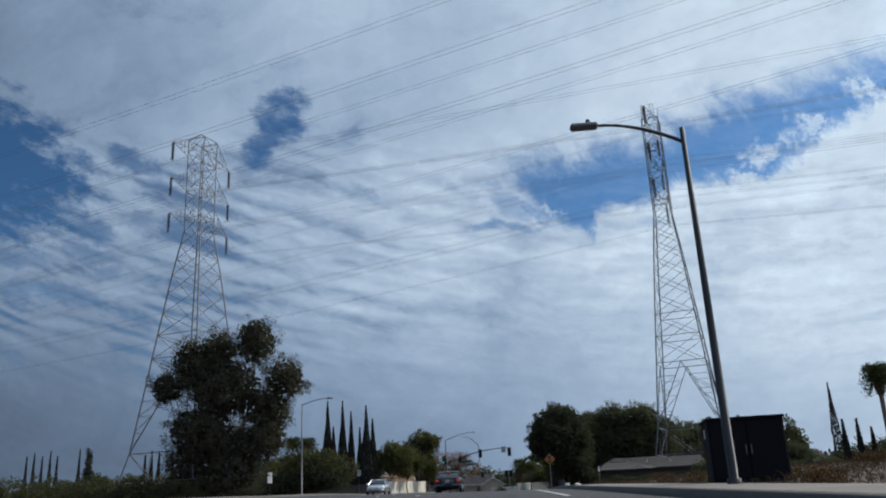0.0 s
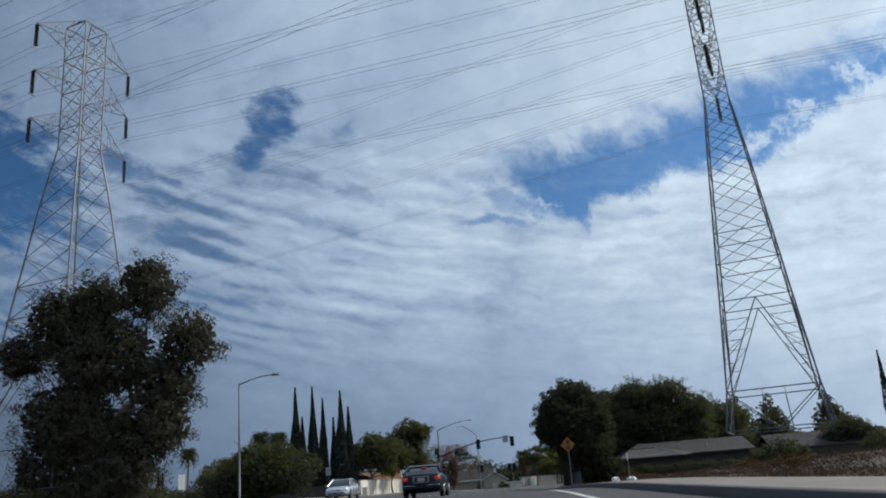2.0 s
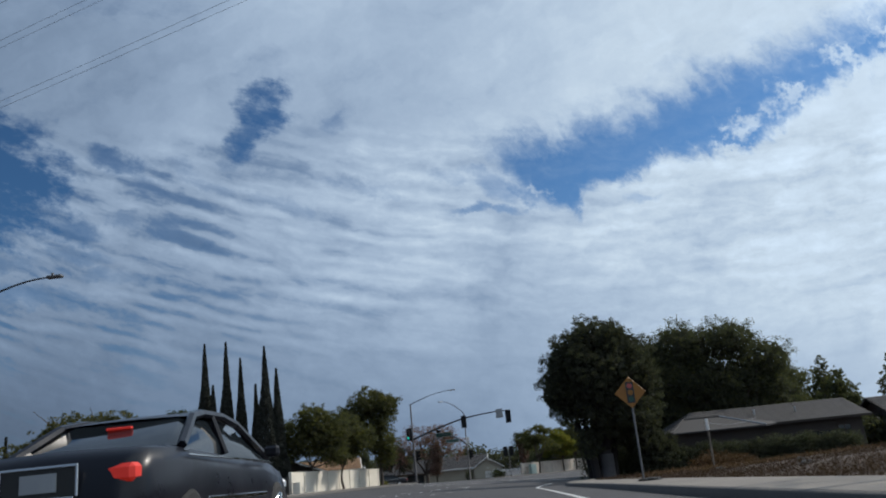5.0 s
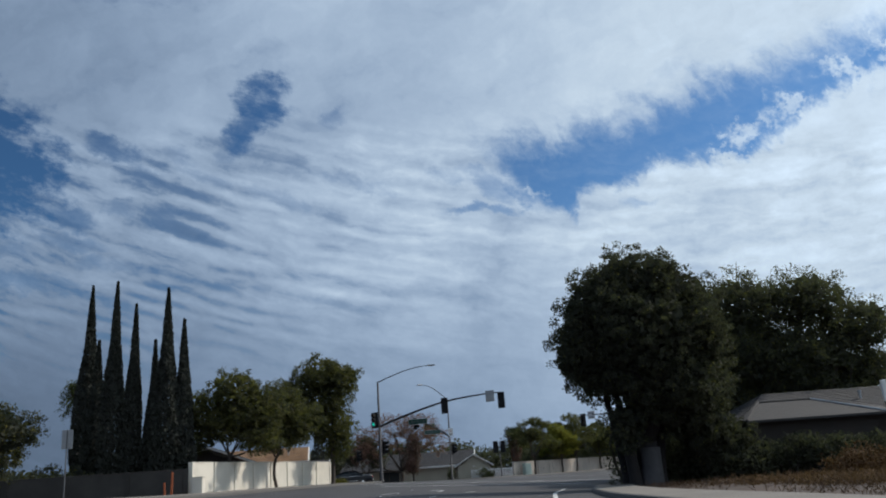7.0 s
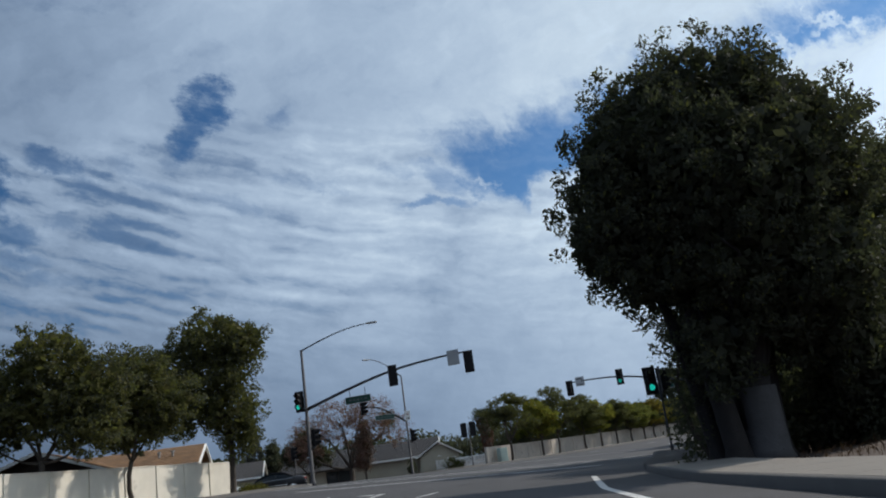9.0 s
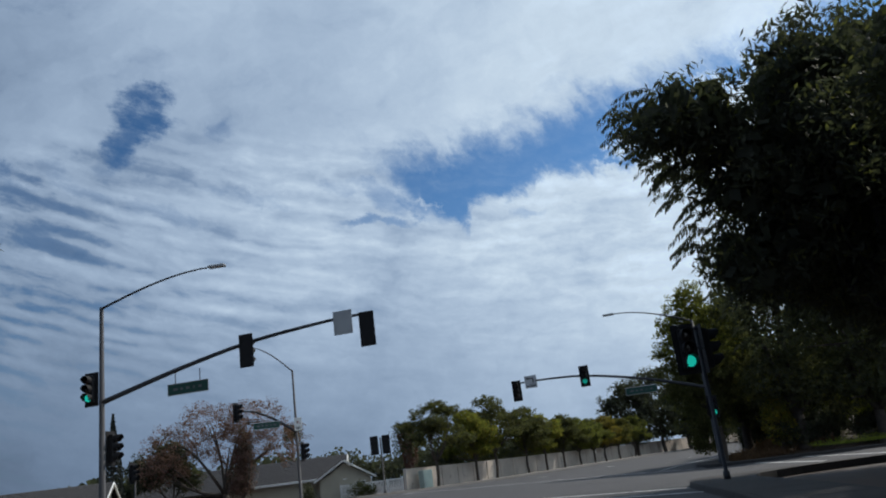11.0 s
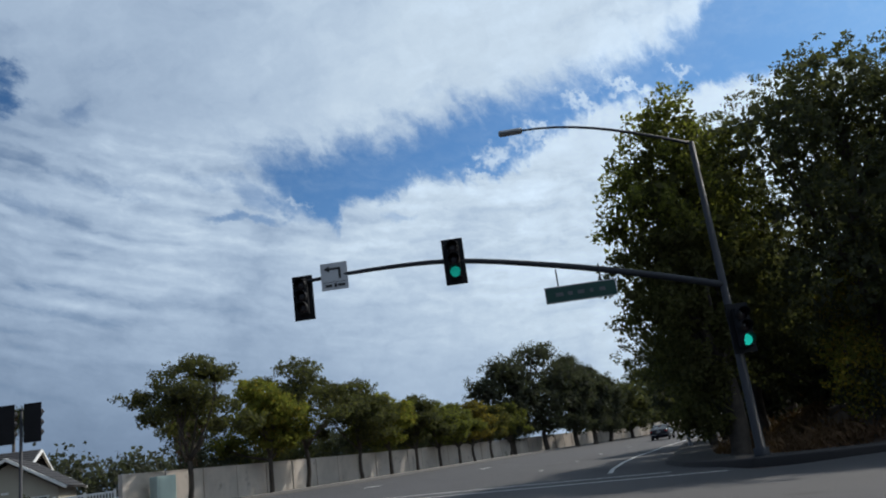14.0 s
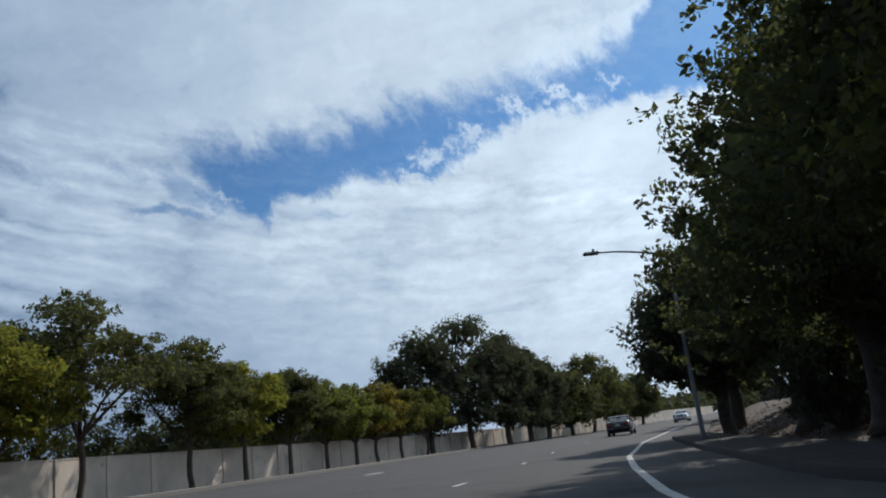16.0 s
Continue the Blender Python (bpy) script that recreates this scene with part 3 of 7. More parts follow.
def painted(name, left, right, mat, label):
    xy = np.stack([left, right], 1)
    z = lie(xy[..., 0], xy[..., 1]) + 0.006
    i = np.arange(len(left) * 2).reshape(-1, 2)
    ob = quads(name, np.concatenate([xy, z[..., None]], -1).reshape(-1, 3), np.stack([i[:-1, 0], i[:-1, 1], i[1:, 1], i[1:, 0]], -1), mat)
    return tagged(ob, label, "road marking", kind="structure")


def edge_line(name, line, width, mat=PAINT, label="worn white road line"):
    line = np.array(line, float)
    d = np.r_[0, np.cumsum(np.linalg.norm(np.diff(line, axis=0), axis=1))]
    t = np.linspace(0, d[-1], int(d[-1] / 1.0) + 2)
    p = np.stack([np.interp(t, d, line[:, 0]), np.interp(t, d, line[:, 1])], -1)
    way = np.gradient(p, axis=0)
    way /= np.linalg.norm(way, axis=1)[:, None]
    side = np.stack([way[:, 1], -way[:, 0]], -1) * width / 2
    return painted(name, p - side, p + side, mat, label)


edge_line("bike_lane_line", [(curve_x(y, -1.5), y) for y in (20, 60, 85, 90, 95, 100, 104, 108)], 0.15)
edge_line("bike_lane_line", [(19.6, 155.0), (21.4, 158.6), (24.6, 164.3), (28.3, 170.5), (36.6, 182.7), (42, 189.5), (56.5, 208), (80, 234), (116, 269)], 0.15)
LANES = [[(-2.6, -20), (-2.6, 60), (-2.4, 88), (-1.6, 100), (1.0, 113)], [(-6.2, -20), (-6.2, 60), (-6.0, 88), (-5.4, 100), (-3.0, 113)]]
for lane in LANES:
    for y in np.arange(-12, 112, 7.3):
        xs, ys = [p[0] for p in lane], [p[1] for p in lane]
        marking("lane_dash", (np.interp(y, ys, xs), y), (np.interp(y + 2.2, ys, xs), y + 2.2), 0.11)
for off in (5.2,):
    for y in np.arange(160, 232, 9.0):
        x0, x1 = curve_x(y + 3, -off), curve_x(y + 4, -off)
        marking("lane_dash", (x0, y + 3 + 0.35 * off), (x1, y + 4 + 0.35 * off), 0.10)
marking("stop_line", (6.0, 116.5), (-6.5, 119.5), 0.35, label="white stop line before the crossing")
for k in (0.0, 2.6):
    marking("crossing_line", (9.8, 121.5 + k), (-9.0, 126.0 + k), 0.28, label="white line of the pedestrian crossing")
    marking("crossing_line", (19.5, 148.6 + k), (3.0, 156.0 + k), 0.28, label="white line of the pedestrian crossing")
    marking("crossing_line", (17.5 + k, 129.5), (21.5 + k, 145.5), 0.28, label="white line of the pedestrian crossing")
    marking("crossing_line", (-8.6 - k, 136.5), (-3.6 - k, 152.0), 0.28, label="white line of the pedestrian crossing")


def arrow_marking(x, y, turn, hook):
    """A painted lane arrow; hook bends its head to the left."""
    c, s = math.cos(radians(turn)), math.sin(radians(turn))
    bm = bmesh.new()
    shapes = [[(-0.08, -1.2), (0.08, -1.2), (0.08, 0.5), (-0.08, 0.5)]]
    shapes.append([(-0.3, 0.4), (-0.3, 1.0), (-0.9, 0.7)] if hook else [(-0.35, 0.5), (0.35, 0.5), (0.0, 1.3)])
    if hook:
        shapes.append([(-0.32, 0.62), (0.08, 0.5), (0.08, 0.78), (-0.32, 0.78)])
    for shape in shapes:
        bm.faces.new([bm.verts.new((x + c * u - s * v, y + s * u + c * v, lz(x + c * u - s * v, y + s * u + c * v) + 0.007)) for u, v in shape])
    return alone("lane_arrow", bm, PAINT, "worn white arrow painted on the road lane", "road marking", kind="structure")


arrow_marking(-2.0, 123.0 - 14, -6, True)
arrow_marking(14.5, 168.5, -34, True)
arrow_marking(23.5, 181.0, -34, True)
for k in range(26):
    bm = bmesh.new()
    y = -10 + k * 4.8
    bmesh.ops.create_uvsphere(bm, u_segments=8, v_segments=4, radius=0.06, matrix=Matrix.Translation((-4.3 + 0.012 * max(0, y - 88) ** 1.3, y, lz(-4.3, y) + 0.005)) @ Matrix.Diagonal((1, 1, 0.35, 1)))
    alone("road_stud", bm, SIGN_WHITE, "small white ceramic stud on the lane line", "road stud", "lane studs")

# ---- plants ----
rng = np.random.default_rng(7)


def leaves(name, centres, size, mat, parent, up=0.0, slim=0.45, droop=0.0):
    """One mesh of many small pointed leaves at the centres. up: how far they stand upright, droop: how far they hang."""
    n = len(centres)
    a = rng.normal(size=(n, 3))
    a[:, 2] = a[:, 2] * (1 - up) + up * 2.2 - droop * 1.8
    a /= np.linalg.norm(a, axis=1)[:, None]
    b = np.cross(a, rng.normal(size=(n, 3)))
    b /= np.linalg.norm(b, axis=1)[:, None] + 1e-9
    s = (size * rng.uniform(0.6, 1.4, n))[:, None]
    c = np.asarray(centres)
    v = np.stack([c - a * s * 0.5, c + b * s * slim * 0.5 - a * s * 0.05, c + a * s * 0.5, c - b * s * slim * 0.5 - a * s * 0.05], 1).reshape(-1, 3)
    ob = quads(name, v, np.arange(4 * n).reshape(n, 4), mat)
    ob.parent = parent
    return ob


def clumps(blobs, count, per, spread, hollow=0.55, flat=0.8):
    """Places of leaves, in tufts, in the outer part of a crown made of rounded masses (x, y, z, rx, ry, rz)."""
    blobs = np.array(blobs, float)
    weight = (blobs[:, 3] * blobs[:, 4] * blobs[:, 5]) ** (2 / 3)
    which = rng.choice(len(blobs), count, p=weight / weight.sum())
    d = rng.normal(size=(count, 3))
    d /= np.linalg.norm(d, axis=1)[:, None]
    r = rng.uniform(hollow ** 2, 1.0, count) ** 0.5
    r *= 1 + 0.10 * np.sin(5 * d[:, 0] + 3 * d[:, 2] + which) + 0.03 * rng.normal(size=count)
    heart = blobs[which, :3] + d * blobs[which, 3:] * r[:, None]
    k = rng.poisson(per, count).clip(3)
    heart = np.repeat(heart, k, axis=0)
    off = rng.normal(size=heart.shape)
    off *= (rng.random(len(off)) ** 0.45 / np.linalg.norm(off, axis=1))[:, None]
    return heart + off * spread * 1.65 * np.array([1, 1, flat])


def limb_path(a, b, bend=0.12, n=5):
    a, b = Vector(a), Vector(b)
    side = Vector(rng.normal(size=3)) * (b - a).length * bend
    return [a.lerp(b, t) + side * math.sin(math.pi * t) for t in (i / (n - 1) for i in range(n))]


def tree(place, blobs, n_tufts, per, leaf, mat, label, trunk=0.22, fork=0.4, bark=BARK, spread=0.28, hollow=0.5, slim=0.45, droop=0.0, category="tree", second=None, name="tree", limbs=7, group="", fill=1.0, above=-9.0):
    """A trunk that tapers into limbs, and a crown of leaf tufts. blobs are relative to the foot; fork: share of the crown's height at which the trunk divides."""
    x, y = place
    base = thing(name, (x, y, lz(x, y) - 0.05), label, category, group)
    b = np.array(blobs, float)
    top = b[:, 2].max()
    fork_at = Vector((0.05, 0.0, max(0.6, top * fork)))
    bm = bmesh.new()
    tube(bm, [(0, 0, -0.1), (0.02, 0, 0.15), *limb_path((0.03, 0, 0.3), fork_at, 0.04, 4)], [trunk * 1.5, trunk * 1.15, trunk, trunk * 0.95, trunk * 0.9, trunk * 0.85], 9)
    part("trunk", bm, bark, base, smooth=True)
    ends = list(b[np.argsort(-b[:, 3])][:limbs, :3])
    for e in ends:
        bm = bmesh.new()
        path = limb_path(fork_at + Vector((0, 0, -0.1)), Vector(e) + Vector((0, 0, 0.1)), 0.10, 6)
        tube(bm, path, [trunk * f for f in (0.62, 0.5, 0.4, 0.3, 0.2, 0.1)], 6)
        for _ in range(3):
            k = int(rng.integers(2, 5))
            tip = Vector(e) + Vector(rng.normal(size=3)) * float(b[:, 3].mean()) * 0.28
            tube(bm, limb_path(path[k], tip, 0.1, 4), [trunk * f for f in (0.25, 0.18, 0.12, 0.05)], 5)
        part("limb", bm, bark, base, smooth=True)
    places = clumps(blobs, n_tufts, per, spread, hollow)
    if fill:
        k = max(40, int(n_tufts * per * 0.11 * fill))
        which = rng.choice(len(b), k, p=(b[:, 3] * b[:, 4] * b[:, 5]) ** 0.8 / ((b[:, 3] * b[:, 4] * b[:, 5]) ** 0.8).sum())
        d = rng.normal(size=(k, 3))
        d *= (rng.random(k) ** 0.4 * 0.74 / np.linalg.norm(d, axis=1))[:, None]
        # inner gum leaves all take the darker tone, painting shade into the crown
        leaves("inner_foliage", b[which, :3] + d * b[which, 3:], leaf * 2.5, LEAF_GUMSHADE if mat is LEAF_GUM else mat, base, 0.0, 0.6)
    if second:
        mat2, share = second
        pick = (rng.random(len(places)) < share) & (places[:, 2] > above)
        leaves("foliage", places[pick], leaf, mat2, base, 0.0, slim, droop)
        places = places[~pick]
    leaves("crown", places, leaf, mat, base, 0.0, slim, droop)
    return base


def cypress(place, height, radius, label="tall dark pencil cypress with a pointed tip", n=6500, group="cypresses", lean=0.0):
    x, y = place
    base = thing("cypress", (x, y, lz(x, y) - 0.05), label, "tree", group)
    bm = bmesh.new()
    tube(bm, [(0, 0, -0.1), (0, 0, height * 0.35), (lean * 0.6, 0, height * 0.9)], [0.16, 0.12, 0.03], 7)
    part("trunk", bm, BARK, base, smooth=True)
    t = rng.uniform(0.015, 1.0, n) ** 1.12
    r = radius * np.minimum(1, 0.55 + 2.2 * t) * np.clip(1.28 * (1 - t), 0.0, 1) ** 1.0
    ang = rng.uniform(0, 2 * math.pi, n)
    lump = 1 + 0.12 * np.sin(3 * ang + 9 * t) + 0.10 * np.sin(14 * t + 2 * ang)
    r = r * lump * rng.uniform(0.45, 1.0, n) ** 0.5
    c = np.stack([r * np.cos(ang) + lean * t, r * np.sin(ang), 0.15 + t * height], -1)
    leaves("crown", c, 0.25 if n > 5000 else 0.36, LEAF_CYP, base, up=0.75, slim=0.42)
    return base


def palm(place, height, label, crown=1.7, fronds=34, thick=0.20, skirt=0.8, group="palms"):
    x, y = place
    base = thing("palm_tree", (x, y, lz(x, y) - 0.05), label, "palm tree", group)
    bm = bmesh.new()
    tube(bm, [(0, 0, -0.1), (0.05, 0, height * 0.3), (0.1, 0.05, height * 0.7), (0.1, 0.05, height)], [thick * 1.3, thick, thick * 0.9, thick * 0.8], 9)
    part("trunk", bm, PALEBARK, base, smooth=True)
    spots, dead = [], []
    bm = bmesh.new()
    for k in range(fronds):
        ang, el = k * 2.399, math.sin(-0.9 + 2.3 * k / fronds)
        out = Vector((math.cos(ang) * math.cos(el), math.sin(ang) * math.cos(el), math.sin(el)))
        tip = [Vector((0.1, 0.05, height)) + out * crown * f + Vector((0, 0, -0.55 * crown * f * f * (1 - 0.5 * math.sin(el)))) for f in (0, 0.35, 0.7, 1.0)]
        tube(bm, tip, [0.03, 0.025, 0.015, 0.006], 4)
        for f in np.linspace(0.35, 1.0, 16):
            i = min(2, int(f * 3))
            p = tip[i].lerp(tip[i + 1], f * 3 - i if f < 1 else 1.0)
            spots += [np.array(p) + rng.normal(size=3) * 0.16 * crown * 0.6 for _ in range(4)]
    part("frond", bm, LEAF_PALM, base)
    leaves("crown", np.array(spots), 0.34 * crown / 1.7, LEAF_PALM, base, 0.0, 0.22)
    for _ in range(int(260 * max(1.0, skirt))):
        a, h = rng.uniform(0, 6.28), rng.uniform(0, skirt)
        rr = thick + 0.35 * crown * (1 - h / max(skirt, 0.1)) * rng.uniform(0.3, 1)
        dead.append((0.1 + rr * math.cos(a), 0.05 + rr * math.sin(a), height - 0.1 - h))
    leaves("dead_fronds", np.array(dead), 0.45, THATCH, base, 0.0, 0.3, droop=0.9)
    return base


def shrub(place, blobs, n, leaf, mat, label, name="bush", per=14, spread=0.2, second=None, group=""):
    x, y = place
    base = thing(name, (x, y, lz(x, y) - 0.05), label, "bush", group)
    bm = bmesh.new()
    for bx, by, bz, *_ in blobs[:5]:
        tube(bm, limb_path((bx * 0.2, by * 0.2, -0.1), (bx, by, bz), 0.1, 4), [0.09, 0.07, 0.05, 0.02], 5)
    part("stems", bm, BARK, base)
    spots = clumps(blobs, n, per, spread, 0.4)
    spots = spots[spots[:, 2] > -0.05]
    if second:
        pick = rng.random(len(spots)) < second[1]
        leaves("foliage", spots[pick], leaf, second[0], base)
        spots = spots[~pick]
    leaves("crown", spots, leaf, mat, base)
    return base


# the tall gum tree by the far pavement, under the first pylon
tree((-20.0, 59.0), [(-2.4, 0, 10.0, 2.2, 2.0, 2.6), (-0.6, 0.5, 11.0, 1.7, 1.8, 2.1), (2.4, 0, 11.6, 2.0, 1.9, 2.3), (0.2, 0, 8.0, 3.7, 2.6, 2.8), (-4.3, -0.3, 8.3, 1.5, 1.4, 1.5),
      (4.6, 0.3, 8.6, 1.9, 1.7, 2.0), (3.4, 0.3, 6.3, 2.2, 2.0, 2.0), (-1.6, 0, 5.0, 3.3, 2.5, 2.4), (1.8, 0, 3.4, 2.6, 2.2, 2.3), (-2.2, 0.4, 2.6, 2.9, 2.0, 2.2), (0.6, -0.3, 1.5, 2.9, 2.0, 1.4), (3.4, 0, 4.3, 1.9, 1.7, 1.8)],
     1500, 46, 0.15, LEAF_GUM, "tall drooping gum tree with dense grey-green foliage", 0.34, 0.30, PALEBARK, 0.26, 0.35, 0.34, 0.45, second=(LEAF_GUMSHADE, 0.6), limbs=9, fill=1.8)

# rounded trees behind the far pavement
tree((-19.6, 86.5), [(0.2, 0, 2.5, 3.9, 3.0, 2.35), (-2.6, 0, 1.6, 3.7, 2.8, 2.2), (2.2, 0, 2.3, 2.6, 2.4, 2.0), (1.2, -0.2, 3.9, 1.5, 1.5, 1.0), (-1.0, 0, 3.8, 1.7, 1.6, 1.0), (-3.2, 0.3, 0.9, 2.0, 1.8, 1.3)],
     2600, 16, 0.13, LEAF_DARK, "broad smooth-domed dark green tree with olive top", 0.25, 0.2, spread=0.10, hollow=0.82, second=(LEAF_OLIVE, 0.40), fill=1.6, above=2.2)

for gx, gy, gh in ((-28.5, 111.0, 6.3), (-32.6, 116.0, 5.4)):
    tree((gx, gy), [(0, 0, gh - 1.4, 2.8, 2.2, 1.4), (2.2, 0, gh - 2.2, 2.0, 1.8, 1.4), (-2.4, 0, gh - 2.0, 2.2, 1.8, 1.5), (0, -0.3, 1.8, 3.2, 2.0, 1.4)], 620, 20, 0.17, LEAF_DARK, "rounded dark garden tree behind the block wall", 0.2, 0.2, spread=0.2, second=(LEAF_OLIVE, 0.2), group="garden trees")

for bx, by, bs in ((-26.6, 58.4, 1.3), (-30.5, 60.0, 1.5), (-35.0, 62.0, 1.6), (-40.5, 66.0, 1.7), (-46.0, 70.0, 1.8), (-22.8, 57.4, 1.1), (-24.5, 112.6, 1.5), (-28.0, 108.6, 1.7), (-32.0, 107.6, 1.8), (-36.5, 106.8, 1.8), (-41.5, 107.5, 1.8)):
    shrub((bx, by), [(0, 0, 0.8 * bs, 1.4 * bs, 1.0 * bs, 0.75 * bs), (1.1 * bs, 0.2, 0.65 * bs, 1.0 * bs, 0.8 * bs, 0.6 * bs), (-1.1 * bs, 0.1, 0.6 * bs, 1.0 * bs, 0.8 * bs, 0.6 * bs)], int(170 * bs), 0.19, LEAF_DARK, "dark evergreen garden bush beyond the pavement", second=(LEAF_OLIVE, 0.2), group="garden bushes")

# pencil cypresses in two groups
for cx, cy, ch, cr in ((-24.3, 115.4, 13.4, 0.95), (-23.3, 114.6, 9.6, 0.85), (-21.7, 113.4, 13.0, 0.85), (-20.5, 113.5, 11.5, 0.72), (-19.3, 113.7, 9.2, 0.62), (-18.2, 112.8, 12.2, 0.95), (-17.4, 113.4, 10.3, 0.85)):
    cypress((cx, cy), ch, cr, n=12000)
for cx, ch in ((-53.6, 7.6), (-52.4, 8.2), (-51.2, 8.0), (-49.0, 7.8), (-47.9, 7.8), (-46.7, 7.0), (-45.1, 7.9), (-43.6, 5.8), (-42.8, 4.9)):
    cypress((cx, 120 + 0.6 * math.sin(cx * 3)), ch - 0.3, 0.48, "small dark cypress in a garden row", 1700, "garden cypresses")
for cx, cy, ch in ((55.5, 136.5, 15.4), (37.7, 90.0, 5.9), (39.2, 90.0, 5.9), (40.6, 90.0, 5.0)):
    cypress((cx, cy), ch, 0.062 * ch + 0.1, "dark cypress behind the dry field", 2600, "field cypresses")
for cx, ch in ((-90.5, 12.6), (-89.0, 13.2), (-87.4, 12.4), (-85.8, 13.4), (-84.4, 12.4), (-80.0, 13.4)):
    cypress((cx, 150), ch - 2, 0.55, "small dark cypress in a garden row", 1500, "garden cypresses")

cypress((-24.8, 186.0), 10.8, 1.25, "dark cypress behind the side street", 3000, "garden cypresses")

# trees and conifers far on the left
tree((-66.0, 130.0), [(0, 0, 3.4, 3.4, 2.6, 2.4), (-5.0, 1, 2.8, 3.4, 2.6, 2.0), (4.5, 0, 2.6, 2.6, 2.4, 1.8)], 420, 18, 0.34, LEAF_DARK, "low dark tree at the edge of gardens", 0.22, 0.2, spread=0.35, second=(LEAF_OLIVE, 0.25))
tree((-67.6, 130.0), [(0, 0, 8.6, 0.45, 0.45, 1.2), (0, 0, 1.8, 2.4, 2.2, 1.6), (0.2, 0, 3.6, 1.7, 1.7, 1.4), (0.1, 0, 5.4, 1.1, 1.1, 1.3), (0, 0, 7.0, 0.55, 0.55, 1.2)], 420, 18, 0.26, LEAF_CYP, "cone-shaped dark conifer among garden trees", 0.2, 0.2, spread=0.22)
tree((-40.0, 98.0), [(0, 0, 2.0, 3.0, 2.0, 1.6), (4.0, 0, 1.8, 2.6, 2.0, 1.4), (-4.6, 0, 2.2, 3.0, 2.0, 1.6)], 300, 18, 0.3, LEAF_DARK, "low dark tree at the edge of gardens", 0.2, 0.2, spread=0.3, second=(LEAF_OLIVE, 0.25))
palm((-34.3, 133.5), 9.2, "tall fan palm with a full crown", 1.7, 40)
palm((-31.5, 132.7), 8.9, "tall fan palm with a full crown", 1.7, 40)
palm((-51.6, 150.0), 9.4, "tall fan palm behind the rounded trees", 1.6, 40)
palm((41.8, 89.0), 10.8, "tall fan palm beyond the dry field", 1.75, 52, 0.26, 2.2)

# trees over the cream wall
tree((-15.2, 115.3), [(0.3, 0, 6.0, 2.0, 1.8, 1.6), (-1.9, 0, 5.0, 2.0, 1.7, 1.5), (1.9, 0.3, 4.9, 1.8, 1.7, 1.6), (0, 0.3, 4.2, 2.9, 2.1, 1.5), (-2.3, 0, 3.3, 1.6, 1.4, 1.0), (1.9, 0, 3.2, 1.6, 1.4, 1.0)],
     1000, 24, 0.145, LEAF_MID, "street tree with a rounded green crown over the wall", 0.12, 0.38, spread=0.15, hollow=0.5, second=(LEAF_DARK, 0.45))
tree((-13.4, 119.3), [(0.3, 0, 5.6, 1.7, 1.7, 1.4), (-1.4, 0, 4.6, 1.6, 1.6, 1.3), (1.4, 0, 4.4, 1.8, 1.6, 1.5), (0, 0, 3.4, 2.0, 1.7, 1.1)],
     800, 24, 0.145, LEAF_MID, "street tree with a rounded green crown over the wall", 0.11, 0.38, spread=0.15, hollow=0.5, second=(LEAF_DARK, 0.45))
tree((-10.9, 125.6), [(-0.6, 0, 8.0, 2.3, 2.0, 1.6), (0.9, 0, 7.6, 1.5, 1.6, 1.4), (-2.6, 0, 6.8, 1.7, 1.6, 1.6), (-0.4, 0, 6.0, 2.2, 1.8, 1.6), (0.2, 0, 4.2, 1.9, 1.6, 1.6), (-2.2, 0, 4.4, 1.8, 1.5, 1.4), (0.6, 0, 2.8, 1.2, 1.1, 1.1)],
     1150, 24, 0.15, LEAF_MID, "tall street tree with a lopsided green crown", 0.16, 0.40, spread=0.16, hollow=0.5, second=(LEAF_DARK, 0.45))

# the great rounded fig at the corner, and the feathery tree behind it
fig = tree((7.9, 104.4), [(0.5, 0.6, 9.38, 2.8, 2.8, 2.15), (-1.3, 0.2, 8.1, 2.4, 2.7, 2.3), (2.3, 0.6, 8.2, 2.3, 2.8, 2.3), (0.5, -0.6, 6.9, 3.5, 3.0, 2.4), (-2.5, 0.2, 6.3, 1.7, 2.2, 1.9), (3.0, 0.6, 6.4, 1.7, 2.2, 2.2), (-1.6, 0.3, 5.2, 1.9, 2.1, 1.5), (1.2, 0.2, 5.0, 2.4, 2.3, 1.6), (0.9, 0.6, 3.7, 1.7, 1.9, 1.2), (-0.2, -1.1, 4.8, 2.0, 1.5, 1.4), (1.7, -1.1, 4.3, 2.0, 1.5, 1.6), (-0.9, -0.9, 2.7, 0.9, 0.7, 1.2), (0.4, -1.0, 3.5, 1.2, 0.8, 1.1), (2.2, 0.2, 3.0, 1.9, 1.6, 1.5), (3.0, 1.2, 4.0, 1.8, 2.0, 1.8), (3.4, 0.8, 1.8, 1.7, 1.6, 1.4)],
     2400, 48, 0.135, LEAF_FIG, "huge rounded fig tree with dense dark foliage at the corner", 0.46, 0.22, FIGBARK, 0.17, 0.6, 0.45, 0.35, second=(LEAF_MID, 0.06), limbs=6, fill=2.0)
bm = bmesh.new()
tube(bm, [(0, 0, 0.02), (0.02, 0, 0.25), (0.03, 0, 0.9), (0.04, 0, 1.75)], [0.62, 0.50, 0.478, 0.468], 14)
part("whitewash", bm, WHITEWASH, fig, "whitewash round the foot of the trunk, darkened for shade", smooth=True)
